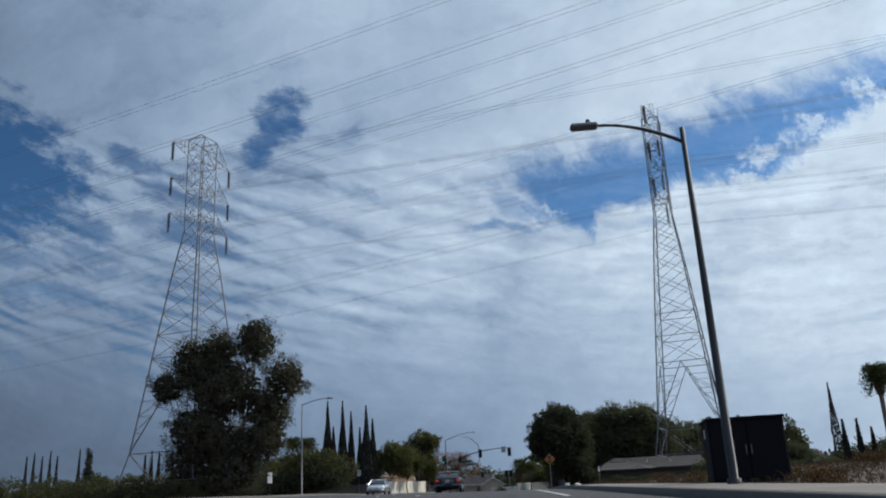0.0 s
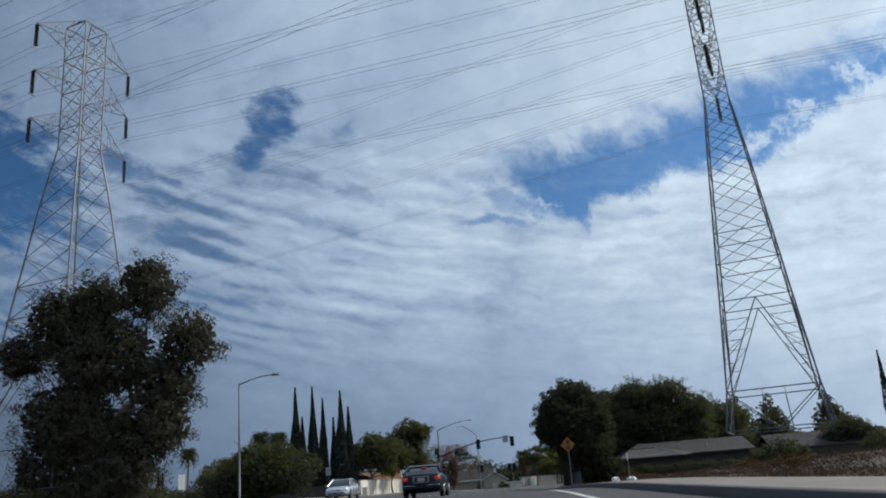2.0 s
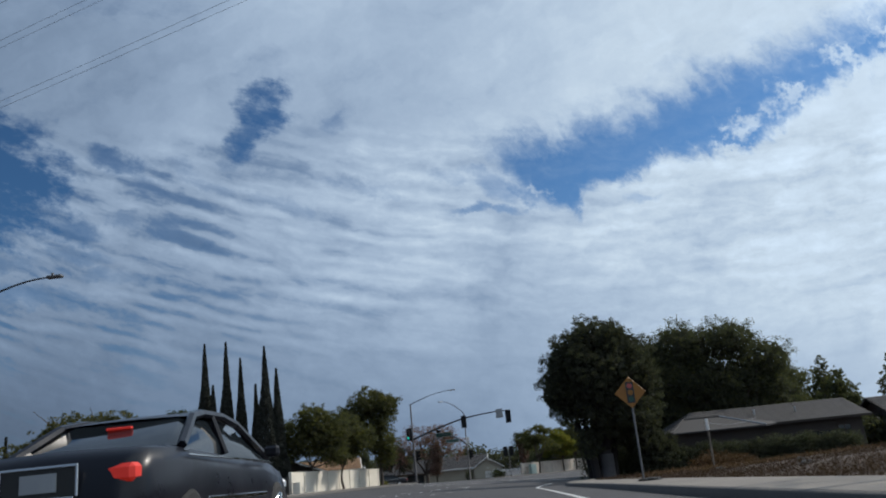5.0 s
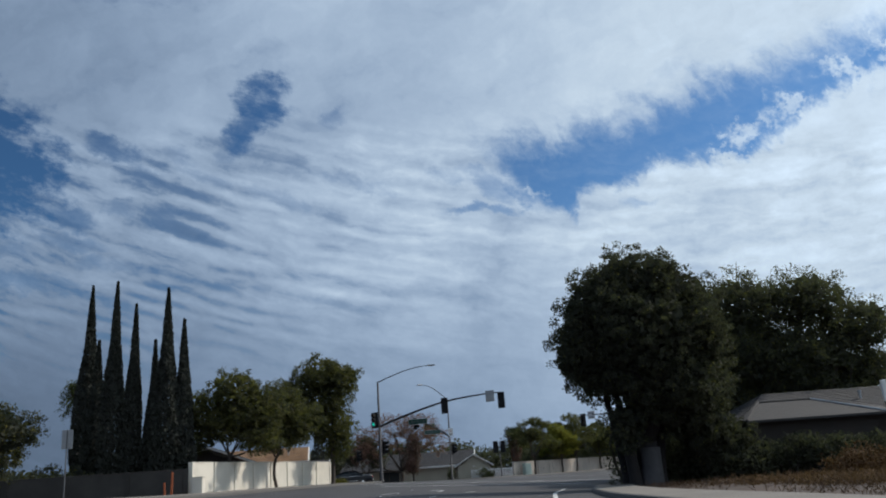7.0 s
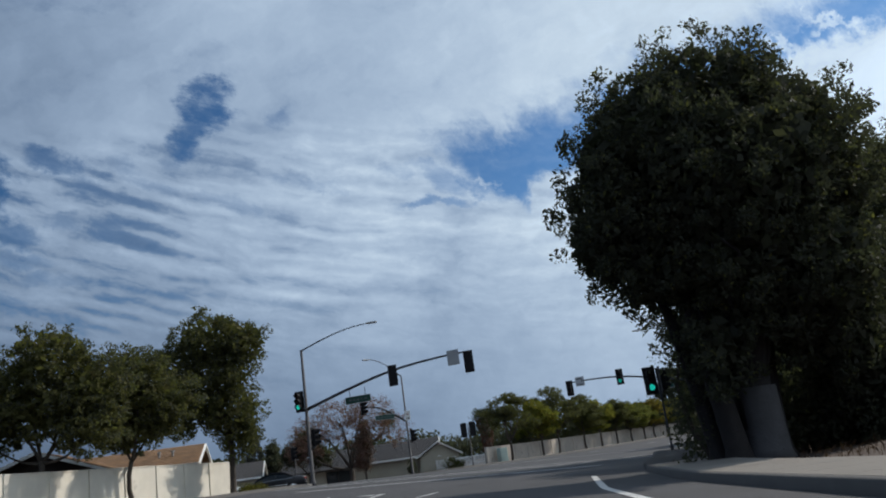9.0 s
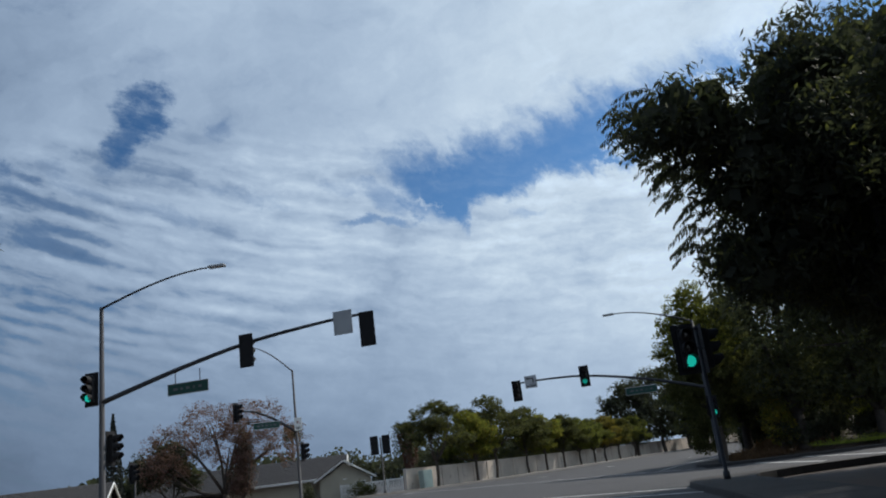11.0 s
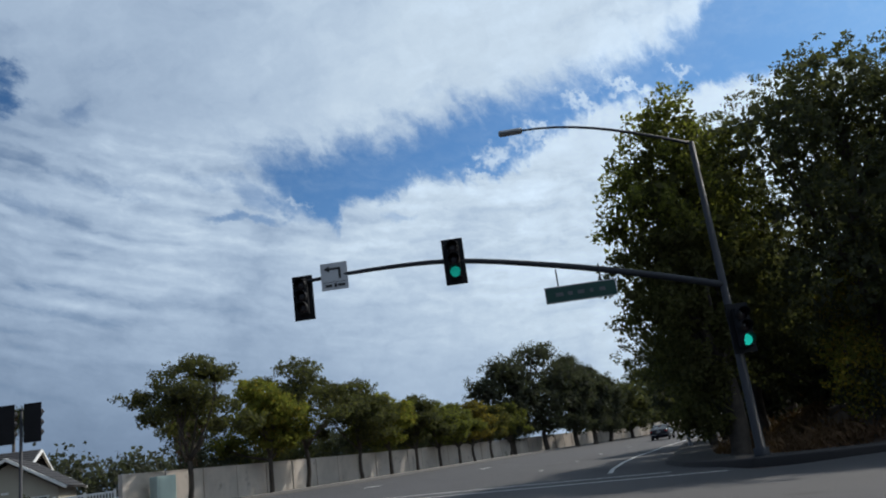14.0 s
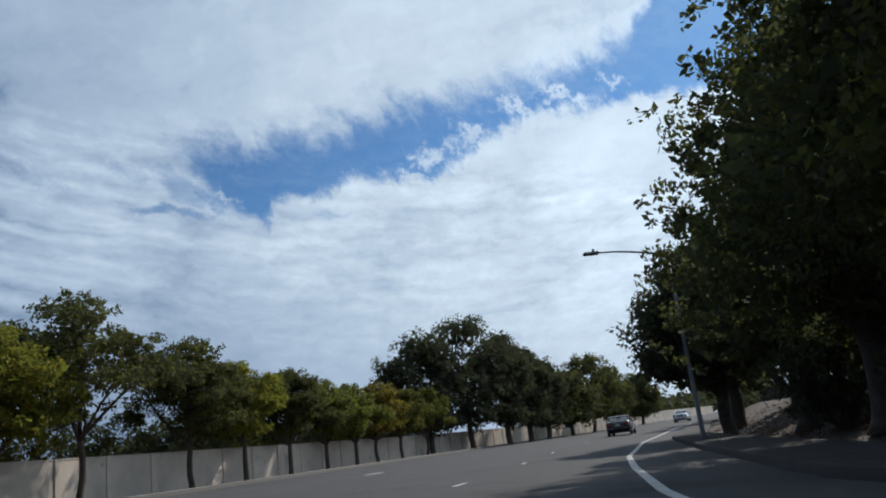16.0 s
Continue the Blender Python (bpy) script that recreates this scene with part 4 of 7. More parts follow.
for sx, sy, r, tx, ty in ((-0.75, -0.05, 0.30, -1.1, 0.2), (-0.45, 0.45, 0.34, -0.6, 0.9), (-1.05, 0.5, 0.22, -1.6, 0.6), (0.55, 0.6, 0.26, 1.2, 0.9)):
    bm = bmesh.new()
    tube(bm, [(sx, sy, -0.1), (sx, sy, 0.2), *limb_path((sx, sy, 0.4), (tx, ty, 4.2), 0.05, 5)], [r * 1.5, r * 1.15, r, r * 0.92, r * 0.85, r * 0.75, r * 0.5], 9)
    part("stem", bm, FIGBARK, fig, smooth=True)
for k in range(8):
    shrub((12.6 + 1.65 * k, 104.7 + 0.25 * math.sin(k * 2.2)), [(0, 0, 0.8, 1.1, 0.7, 0.85), (0.6, 0.1, 1.15 + 0.2 * math.sin(k * 1.7), 0.8, 0.6, 0.7), (-0.6, 0.1, 1.1, 0.8, 0.6, 0.7)], 330, 0.13, LEAF_DARK, "dense dark shrub along the front of the long house", group="shrubs before the house")

# foliage added only to darken the shaded space round the stems
shrub((6.95, 105.1), [(-0.2, 0.2, 1.3, 0.75, 0.7, 1.4), (0.3, 0.3, 2.6, 0.9, 0.8, 1.1), (0.6, 1.2, 1.6, 0.9, 0.8, 1.6), (-0.5, -0.1, 2.9, 0.7, 0.6, 0.8)], 420, 0.12, LEAF_DARK, "added dark foliage standing in for shade round the fig stems")

spray_tree = tree((15.3, 121.6), [(0.9, 4.2, 5.6, 1.7, 1.6, 1.4), (0.6, 2.6, 5.2, 2.4, 2.2, 1.5), (-2.2, 2.6, 5.8, 1.6, 1.6, 1.2), (0.0, 0, 8.6, 3.6, 3.2, 2.4), (-2.6, 0.6, 8.0, 2.2, 2.2, 2.0), (-2.8, 0.9, 5.6, 1.7, 1.8, 1.3), (-1.2, 0.2, 6.6, 2.2, 2.2, 1.7), (2.4, 0.6, 7.4, 3.0, 2.8, 2.4), (1.2, 0.2, 5.2, 3.2, 2.8, 1.6), (-0.6, 0, 10.2, 2.4, 2.4, 1.6), (3.6, 1.4, 5.0, 2.4, 2.4, 2.0), (-4.4, 0.4, 9.4, 1.9, 1.9, 1.2)],
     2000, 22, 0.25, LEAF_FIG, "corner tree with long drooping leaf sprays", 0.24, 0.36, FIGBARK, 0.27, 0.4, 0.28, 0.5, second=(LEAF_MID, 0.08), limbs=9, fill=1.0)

def leaf_spray(parent, tip, root, n=13, leaf=0.20):
    """An arching twig with narrow leaflets that hang from it in two rows."""
    o = parent.matrix_world.translation
    tip, root = Vector(tip) - o, Vector(root) - o
    sag = Vector((0, 0, 0.16 * (tip - root).length))
    path = [root.lerp(tip, t) + sag * math.sin(math.pi * t) for t in (k / 6 for k in range(7))]
    bm = bmesh.new()
    tube(bm, path, [0.012, 0.011, 0.010, 0.008, 0.007, 0.005, 0.003], 4)
    along = (tip - root).normalized()
    side = along.cross(Vector((0, 0, 1))).normalized()
    for k in range(n):
        t = 0.12 + 0.88 * k / (n - 1)
        i = min(5, int(t * 6))
        at = path[i].lerp(path[i + 1], t * 6 - i)
        for s in (-1, 1):
            hang = (Vector((0, 0, -1)) * float(rng.uniform(0.7, 1.1)) + along * float(rng.uniform(0.1, 0.6)) + side * s * float(rng.uniform(0.15, 0.7))).normalized()
            size = leaf * float(rng.uniform(0.7, 1.2))
            flat = hang.cross(Vector(rng.normal(size=3))).normalized() * size * 0.16
            v = [bm.verts.new(at + hang * size * f + flat * g) for f, g in ((0.0, 0.15), (0.4, 1.0), (1.0, 0.0), (0.45, -1.0), (0.0, -0.15))]
            bm.faces.new(v)
    return part("leaf_spray", bm, LEAF_DARK, parent)


for k in range(120):
    z = float(rng.uniform(4.2, 9.6))
    out = abs(float(rng.normal())) * 0.8
    x = float(np.interp(z, (4.2, 5.2, 6.0, 7.2, 8.6, 9.6), (11.7, 10.15, 10.35, 9.9, 8.9, 8.8))) + out
    y = float(rng.uniform(122.2, 124.4))
    leaf_spray(spray_tree, (x + 0.55 * max(0.0, y - 123.4), y, z), (x + 0.55 * max(0.0, y - 123.4) + float(rng.uniform(0.7, 1.2)), y + float(rng.uniform(-0.3, 0.4)), z + float(rng.uniform(0.1, 0.5))))
for k in range(34):
    z = float(rng.uniform(2.9, 5.2))
    x, y = 12.9 + abs(float(rng.normal())) * 0.8 + 0.1 * (5 - z), float(rng.uniform(125.8, 128.6))
    leaf_spray(spray_tree, (x, y, z), (x + float(rng.uniform(0.6, 1.1)), y + float(rng.uniform(-0.3, 0.4)), z + float(rng.uniform(0.1, 0.4))), 11, 0.15)


tree((20.0, 115.5), [(-3.2, 0, 9.9, 3.2, 3.0, 2.3), (0.6, 0, 10.0, 3.2, 3.0, 2.1), (3.4, 0, 8.2, 2.8, 3.0, 2.0), (-1.0, 0, 6.4, 5.4, 3.6, 2.8), (3.6, 0.4, 5.6, 2.2, 2.4, 1.6), (-6.6, 0.4, 7.2, 2.4, 2.4, 2.2), (0.0, 0, 3.4, 5.6, 3.4, 2.4), (-5.4, 0.5, 4.2, 2.6, 2.4, 2.6)],
     2600, 24, 0.18, LEAF_DARK, "wide feathery dark tree behind the fig", 0.4, 0.2, BARK, 0.27, 0.45, 0.36, 0.0, second=(LEAF_MID, 0.22), limbs=9, fill=1.3)
tree((28.0, 112.0), [(0, 0, 1.6, 3.6, 2.6, 1.2), (3.6, 0, 1.4, 3.0, 2.6, 1.1), (-3.0, 0, 1.8, 2.6, 2.4, 1.4)], 520, 20, 0.28, LEAF_DARK, "low dark tree behind the grey house", 0.25, 0.2, spread=0.34, second=(LEAF_MID, 0.3))
tree((38.6, 110.5), [(0, 0, 3.8, 2.7, 2.4, 1.9), (1.6, 0, 3.0, 1.9, 2.0, 1.6), (-1.6, 0, 3.0, 1.9, 2.0, 1.6)], 900, 20, 0.17, LEAF_DARK, "domed dark tree beyond the grey house", 0.25, 0.2, spread=0.2)
tree((52.0, 110.0), [(0, 0, 3.4, 4.0, 3.0, 2.0), (4.0, 0, 2.8, 3.6, 3.0, 1.8), (-4.2, 0, 2.8, 3.6, 3.0, 1.8)], 380, 20, 0.3, LEAF_DARK, "low dark tree beyond the field", 0.25, 0.2, spread=0.34)

for bx, by, bs in ((9.6, 106.3, 1.35), (11.0, 106.6, 1.6), (10.4, 109.0, 1.9), (11.2, 111.5, 2.0), (9.6, 108.2, 1.7), (11.9, 104.6, 0.9)):
    shrub((bx, by), [(0, 0, 0.9 * bs, 1.4 * bs, 1.1 * bs, 0.9 * bs), (0.9 * bs, 0.2, 0.7 * bs, 1.0 * bs, 0.9 * bs, 0.7 * bs), (-0.8 * bs, 0.1, 0.6 * bs, 0.9 * bs, 0.9 * bs, 0.6 * bs)], int(260 * bs), 0.17, LEAF_DARK, "dense dark shrub in the shade behind the fig", group="shaded shrubs")

# tree added at the edge of view to throw shade on the corner
tree((19.4, 124.9), [(0, 0, 9.4, 3.4, 3.2, 2.2), (-1.8, 0.6, 7.6, 2.8, 2.8, 2.0), (2.2, 1.0, 7.6, 3.0, 3.0, 2.0), (0.4, 1.4, 6.0, 3.6, 3.4, 1.6), (0, 0, 5.2, 3.4, 3.0, 1.8), (-2.4, 0.3, 4.4, 2.2, 2.0, 1.4)],
     900, 20, 0.24, LEAF_DARK, "broad dark tree added to shade the side street corner", 0.26, 0.3, BARK, 0.27, 0.4, 0.3, 0.3, second=(LEAF_MID, 0.12))

# planting on the far right corner: ivy-clad poplar and the dark belt of pines along the road
# leaves above 6.8 get a lighter material that paints the top as sunlit
tree((23.1, 153.4), [(-0.1, 0, 10.6, 1.3, 1.3, 1.4), (-0.8, 0, 8.9, 1.9, 1.7, 1.6), (0.9, 0, 9.0, 1.7, 1.6, 1.6), (-1.3, 0, 7.2, 2.0, 1.8, 1.6), (0.9, 0, 6.8, 2.0, 1.7, 1.8), (-1.5, 0, 5.3, 1.9, 1.6, 1.5), (0.2, 0, 5.0, 2.6, 1.8, 1.8), (-0.5, 0.3, 3.2, 1.9, 1.6, 1.5), (-0.6, 0.5, 1.7, 1.2, 1.2, 1.2)],
     900, 38, 0.15, LEAF_MID, "tall ivy-clad tree beside signal pole, sunlit top painted yellow-green", 0.3, 0.25, BARK, 0.21, 0.45, 0.6, second=(LEAF_FRESH, 0.7), fill=0.4, above=6.8)
# rear rows are filler, largely hidden, added to block the sun
for k, (tx, ty, th) in enumerate(((26.8, 157.4, 12.6), (27.6, 151.6, 12.7), (31.6, 149.6, 12.0), (36.5, 151.0, 11.8), (29.6, 162.6, 11.4), (44.5, 149.0, 7.0), (36.0, 159.0, 11.8), (38.5, 171.0, 11.0), (50.0, 146.0, 7.0), (33.6, 169.0, 9.8), (41.0, 181.2, 10.5), (59.0, 204.0, 11.0), (66.0, 213.0, 11.0), (46.0, 158.0, 9.6), (55.0, 154.0, 8.6), (42.0, 165.5, 12.5), (49.0, 170.0, 12.5), (46.5, 178.5, 11.5), (58.0, 166.0, 12.0))):
    wob = 0.5 * math.sin(2.1 * k)
    dome = [(wob, 0, th * 0.84, 2.5, 2.5, th * 0.12), (-1.6, 0.4, th * 0.72, 2.4, 2.4, th * 0.14), (1.8, -0.2, th * 0.74, 2.6, 2.6, th * 0.13), (0.0, 0, th * 0.52, 3.3, 3.2, th * 0.16), (-0.6, 0.4, th * 0.34, 3.2, 3.0, th * 0.15), (0.8, -0.3, th * 0.27, 2.6, 2.6, th * 0.09)]
    wide = 1.25 if k in (0, 4) else 1.0
    tree((tx, ty), dome if k in (1, 2, 3, 6) else [(wob + 0.4, 0, th * 0.90, 1.1, 1.1, th * 0.10), (0.3, 0.3, th * 0.76, 1.8, 1.8, th * 0.13), (0.9, -0.2, th * 0.68, 2.2, 2.2, th * 0.14), (-0.5, 0, th * 0.58, 2.5 * wide, 2.5, th * 0.14), (0.2, 0, th * 0.46, 3.2 * wide, 3.2, th * 0.14), (-0.6, 0.4, th * 0.33, 3.3 * wide, 3.1, th * 0.14), (0.8, -0.3, th * 0.25, 2.6, 2.6, th * 0.10)],
         (1500 if k < 6 else 520), (26 if k < 6 else 14), (0.135 if k < 6 else 0.28), LEAF_BELT, "tall dense dark evergreen in the roadside belt", 0.34, 0.2, BARK, 0.15, 0.45, 0.55, second=(LEAF_MID, 0.42), group="roadside belt", fill=0.6)

tree((36.9, 176.8), [(0, 0, 6.6, 2.2, 2.2, 1.5), (-1.4, 0, 5.0, 2.4, 2.2, 1.5), (1.4, 0.3, 5.0, 2.4, 2.2, 1.6), (0.2, 0, 3.6, 3.0, 2.6, 1.5), (-1.8, 0.2, 3.2, 1.8, 1.8, 1.0)],
     1000, 22, 0.2, LEAF_DARK, "rounded dark evergreen behind the roadside lamp", 0.28, 0.25, BARK, 0.26, 0.35, 0.5, second=(LEAF_MID, 0.14), group="roadside belt")

# trees in a row before the long grey wall
ROW = ((6.3, 174.6, 7.5, 3.6, LEAF_MID), (10.4, 180.5, 6.8, 2.7, LEAF_FRESH), (12.7, 183.8, 8.3, 3.8, LEAF_MID), (16.9, 189.7, 7.1, 3.2, LEAF_MID), (19.7, 193.6, 6.4, 2.8, LEAF_FRESH), (22.6, 197.7, 6.2, 2.8, LEAF_MID),
       (25.5, 201.7, 5.9, 2.6, LEAF_FRESH), (28.2, 205.2, 5.6, 2.4, LEAF_FRESH), (30.5, 208.4, 6.0, 2.6, LEAF_YELLOW), (33.4, 212.0, 5.8, 2.5, LEAF_MID), (37.0, 216.6, 5.8, 2.5, LEAF_FRESH))
for k, (tx, ty, th, tr, tm) in enumerate(ROW):
    tr = tr * (1.0 if k == 0 else 1.14)
    turn = k * 2.4
    flat = th * (0.085 if k in (0, 2, 3) else 0.11)
    masses = [(0.12 * tr * math.cos(turn), 0.1, th - flat, tr * 0.42, tr * 0.42, flat), (0.2 * tr * math.sin(turn), -0.2, th * 0.74, tr * 0.45, tr * 0.45, flat)]
    for q in range(9):
        a = turn + q * 2.4
        far = tr * (0.42 + 0.055 * q)
        high = th * (0.86 - 0.045 * q + 0.05 * math.sin(q * 1.9 + 2 * k))
        size = tr * (0.26 + 0.07 * math.cos(q * 3 + k))
        masses.append((far * math.cos(a), far * math.sin(a) * 0.9, high, size, size, flat * (0.8 + 0.25 * math.sin(q + k))))
    if k == 0:
        masses.append((-0.2, 0.2, th * 0.66, tr * 0.62, tr * 0.62, th * 0.10))
        masses.append((1.2, 0.2, th * 0.52, tr * 0.35, tr * 0.35, th * 0.08))
    else:
        masses.append((0.3 * tr * math.sin(turn), 0.3, th * 0.46, tr * 0.60, tr * 0.60, th * 0.10))
        masses.append((0.0, 0.0, th * 0.66, tr * 0.80, tr * 0.80, th * 0.15))
    tree((tx, ty), masses, 560 + 190 * (k > 0), 28, 0.155, tm, ("street tree with yellowing leaves before the long wall" if tm is LEAF_YELLOW else "green street tree before the long wall"), 0.14, 0.34, BARK, 0.17, 0.4, 0.5,
         second=(LEAF_YELLOW, 0.16) if k in (1, 4, 9) else (LEAF_DARK, 0.35), limbs=6, group="street trees along the wall", fill=0.35)
for k in range(11):
    hx, hy = 8.2 + 2.9 * k, 181.6 + 4.0 * k
    shrub((hx - 1.2, hy + 0.6), [(0, 0, 2.4, 1.8, 1.4, 1.6), (1.2, 0.8, 2.9 + 0.5 * math.sin(k * 2.1), 1.5, 1.3, 1.3), (-1.0, -0.6, 2.2, 1.4, 1.3, 1.3)], 320, 0.18, LEAF_MID if k % 3 else LEAF_DARK, "tall green garden shrub behind the long wall", second=(LEAF_YELLOW, 0.10) if k % 4 == 1 else (LEAF_DARK, 0.4), group="shrubs behind the wall")
palm((4.7, 199.0), 6.4, "stout palm with a shaggy brown skirt behind the wall", 2.1, 34, 0.62, 4.8)

# dark pines on the bend, and greener trees beyond them
for tx, ty, th, tr in ((43.5, 222.5, 13.2, 5.5), (48.4, 225.0, 11.6, 3.6), (52.5, 228.6, 10.6, 3.4), (38.4, 219.6, 11.4, 4.6), (56.5, 232.4, 9.4, 3.2)):
    tree((tx, ty), [(0, 0, th - 1.8, tr * 0.62, tr * 0.62, 1.8), (-tr * 0.55, 0, th * 0.66, tr * 0.6, tr * 0.6, th * 0.17), (tr * 0.5, 0, th * 0.64, tr * 0.62, tr * 0.6, th * 0.17), (0, 0, th * 0.45, tr * 0.9, tr * 0.8, th * 0.17), (0.2, 0, th * 0.26, tr * 0.7, tr * 0.7, th * 0.12)],
         560, 18, 0.30, LEAF_DARK, "tall dark pine on the bend of the road", 0.3, 0.3, BARK, 0.33, 0.35, 0.4, group="pines on the bend")
for tx, ty, th, tr in ((63.0, 239.0, 8.4, 4.2), (70.0, 246.0, 10.6, 4.8), (78.0, 254.0, 9.6, 3.8), (88.0, 262.0, 8.4, 3.6)):
    tree((tx, ty), [(0, 0, th - 1.6, tr * 0.7, tr * 0.7, 1.6), (-tr * 0.5, 0, th * 0.6, tr * 0.7, tr * 0.7, th * 0.2), (tr * 0.5, 0, th * 0.55, tr * 0.7, tr * 0.7, th * 0.2), (0, 0, th * 0.32, tr, tr, th * 0.2)],
         420, 18, 0.34, LEAF_MID, "rounded green tree beyond the bend", 0.25, 0.3, BARK, 0.36, 0.35, 0.5, second=(LEAF_DARK, 0.5), group="trees beyond the bend")
for k in range(7):
    cypress((118.0 + 3.2 * k, 268.0 + 2.6 * k), 8.5 - 0.5 * (k % 3), 0.6, "distant dark cypress along the road", 900, "distant cypresses")

# bare-limbed tree with rusty leaves before the corner house, its neighbours, and garden shrubs
tree((-10.6, 168.0), [(-3.9, 0, 5.6, 2.3, 1.8, 1.7), (-0.8, 0, 7.0, 3.2, 2.4, 1.8), (2.4, 0, 7.0, 2.7, 2.2, 1.8), (4.6, 0, 5.2, 2.1, 1.8, 1.9), (0.6, 0, 5.2, 3.2, 2.4, 1.7), (-4.6, 0, 4.0, 2.0, 1.8, 1.4)],
     1500, 17, 0.115, LEAF_RUST, "sparse tree with rusty pink leaves and bare limbs", 0.27, 0.24, BARK, 0.21, 0.55, 0.6, limbs=12, fill=0.0)
tree((-9.0, 166.6), [(0.3, 0, 5.2, 0.7, 0.7, 1.3), (0.2, 0, 4.0, 1.1, 1.0, 1.5), (-0.1, 0, 2.4, 1.1, 1.1, 1.4)], 700, 16, 0.11, LEAF_RUST, "slim rust-brown tree beside the bare one", 0.12, 0.25, BARK, 0.2, 0.3, second=(LEAF_DARK, 0.3))
tree((-15.2, 170.0), [(0, 0, 5.0, 1.8, 1.6, 1.8), (-1.6, 0, 3.8, 1.7, 1.5, 1.6), (1.3, 0, 3.4, 1.5, 1.4, 1.5)], 420, 18, 0.2, LEAF_DARK, "dark leafy tree behind the side street", 0.16, 0.3, BARK, 0.25, 0.35, second=(LEAF_RUST, 0.10))
tree((-23.0, 188.0), [(0, 0, 5.2, 1.2, 1.2, 1.7), (0.4, 0, 3.6, 2.0, 1.8, 1.5), (-1.2, 0, 2.4, 2.4, 2.0, 1.6)], 320, 18, 0.26, LEAF_DARK, "ragged dark conifer among the roofs", 0.16, 0.25, BARK, 0.28)
palm((-9.6, 206.0), 8.7, "slender palm with a small crown behind the house", 1.35, 48, 0.14, 0.9)
shrub((-0.3, 171.2), [(0, 0, 0.7, 0.9, 0.8, 0.7), (0.7, 0.2, 0.5, 0.6, 0.6, 0.5)], 170, 0.13, LEAF_MID, "rounded green shrub before the corner house", second=(LEAF_DARK, 0.3))
shrub((-4.6, 172.0), [(0, 0, 0.8, 0.5, 0.5, 0.8)], 110, 0.13, LEAF_DARK, "dark upright shrub before the corner house")
shrub((-13.0, 137.6), [(0, 0, 0.4, 1.2, 0.7, 0.4)], 120, 0.12, LEAF_OLIVE, "low clipped shrub at the street corner")
shrub((12.0, 92.0), [(0, 0, 0.5, 1.2, 0.8, 0.5), (1.4, 0.2, 0.4, 0.9, 0.7, 0.4)], 600, 0.08, STRAW, "dry straw-coloured brush beside the pavement", second=(LITTER, 0.3))
for bx, by, bs in ((9.2, 44.0, 0.6), (12.0, 39.0, 0.7), (8.0, 31.0, 0.5), (15.5, 47.0, 0.9), (11.0, 55.0, 0.6), (20.0, 58.0, 1.0), (8.8, 24.5, 0.5), (7.4, 17.6, 0.45), (14.0, 30.0, 0.7), (24.0, 52.0, 1.1)):
    shrub((bx, by), [(0, 0, 0.35 * bs, 0.9 * bs, 0.7 * bs, 0.42 * bs), (0.7 * bs, 0.2, 0.3 * bs, 0.6 * bs, 0.6 * bs, 0.35 * bs)], int(330 * bs), 0.07, LITTER, "dry brown scrub on the earth bank", second=(STRAW, 0.35), group="dry scrub")
for bx, by, bs in ((22.5, 67.0, 1.0), (27.0, 70.0, 1.1), (18.5, 72.5, 1.1), (31.0, 66.0, 0.9), (36.0, 68.0, 1.1)):
    shrub((bx, by), [(0, 0, 0.8 * bs, 1.3 * bs, 1.0 * bs, 0.75 * bs), (1.0 * bs, 0.2, 0.6 * bs, 0.9 * bs, 0.8 * bs, 0.6 * bs)], int(170 * bs), 0.18, LEAF_DARK, "dark evergreen bush at the back of the field", second=(LEAF_OLIVE, 0.15), group="field bushes")

# shrub row added to darken the open gap below the crowns like shade
for k in range(12):
    bx, by = 27.5 + 2.1 * k, 151.6 - 0.42 * k + 0.5 * math.sin(k * 1.9)
    shrub((bx, by), [(0, 0, 0.9, 1.4, 0.9, 1.0), (0.8, 0.2, 1.3 + 0.3 * math.sin(k * 2.3), 1.0, 0.8, 0.9), (-0.8, 0.1, 1.1, 1.0, 0.8, 0.9)], 230, 0.19, LEAF_DARK, "added dark shrub standing in for shade under the roadside trees", group="shrubs under the belt")
for k, (bx, by, bs) in enumerate(((30.4, 156.6, 1.0), (33.2, 157.6, 1.2), (28.9, 160.2, 0.8), (31.6, 165.6, 1.0), (32.6, 161.2, 1.15), (35.6, 155.2, 1.1), (38.0, 157.6, 1.3), (35.4, 165.4, 1.2), (41.0, 155.0, 1.3), (34.4, 160.6, 1.0))):
    shrub((bx, by), [(0, 0, 0.8 * bs, 1.5 * bs, 1.2 * bs, 0.9 * bs), (0.7 * bs, 0.3, 1.7 * bs, 1.2 * bs, 1.0 * bs, 0.9 * bs), (-0.8 * bs, 0.1, 1.3 * bs, 1.1 * bs, 1.0 * bs, 0.9 * bs), (0.1, 0, (2.3 + 0.3 * math.sin(k * 1.7)) * bs, 0.9 * bs, 0.9 * bs, 0.8 * bs)], int(300 * bs), 0.2, LEAF_FRESH if k in (1, 5) else LEAF_DARK, "tall yellow-green undergrowth between the roadside trunks" if k in (1, 5) else "tall dark undergrowth between the roadside trunks", group="undergrowth of the belt")


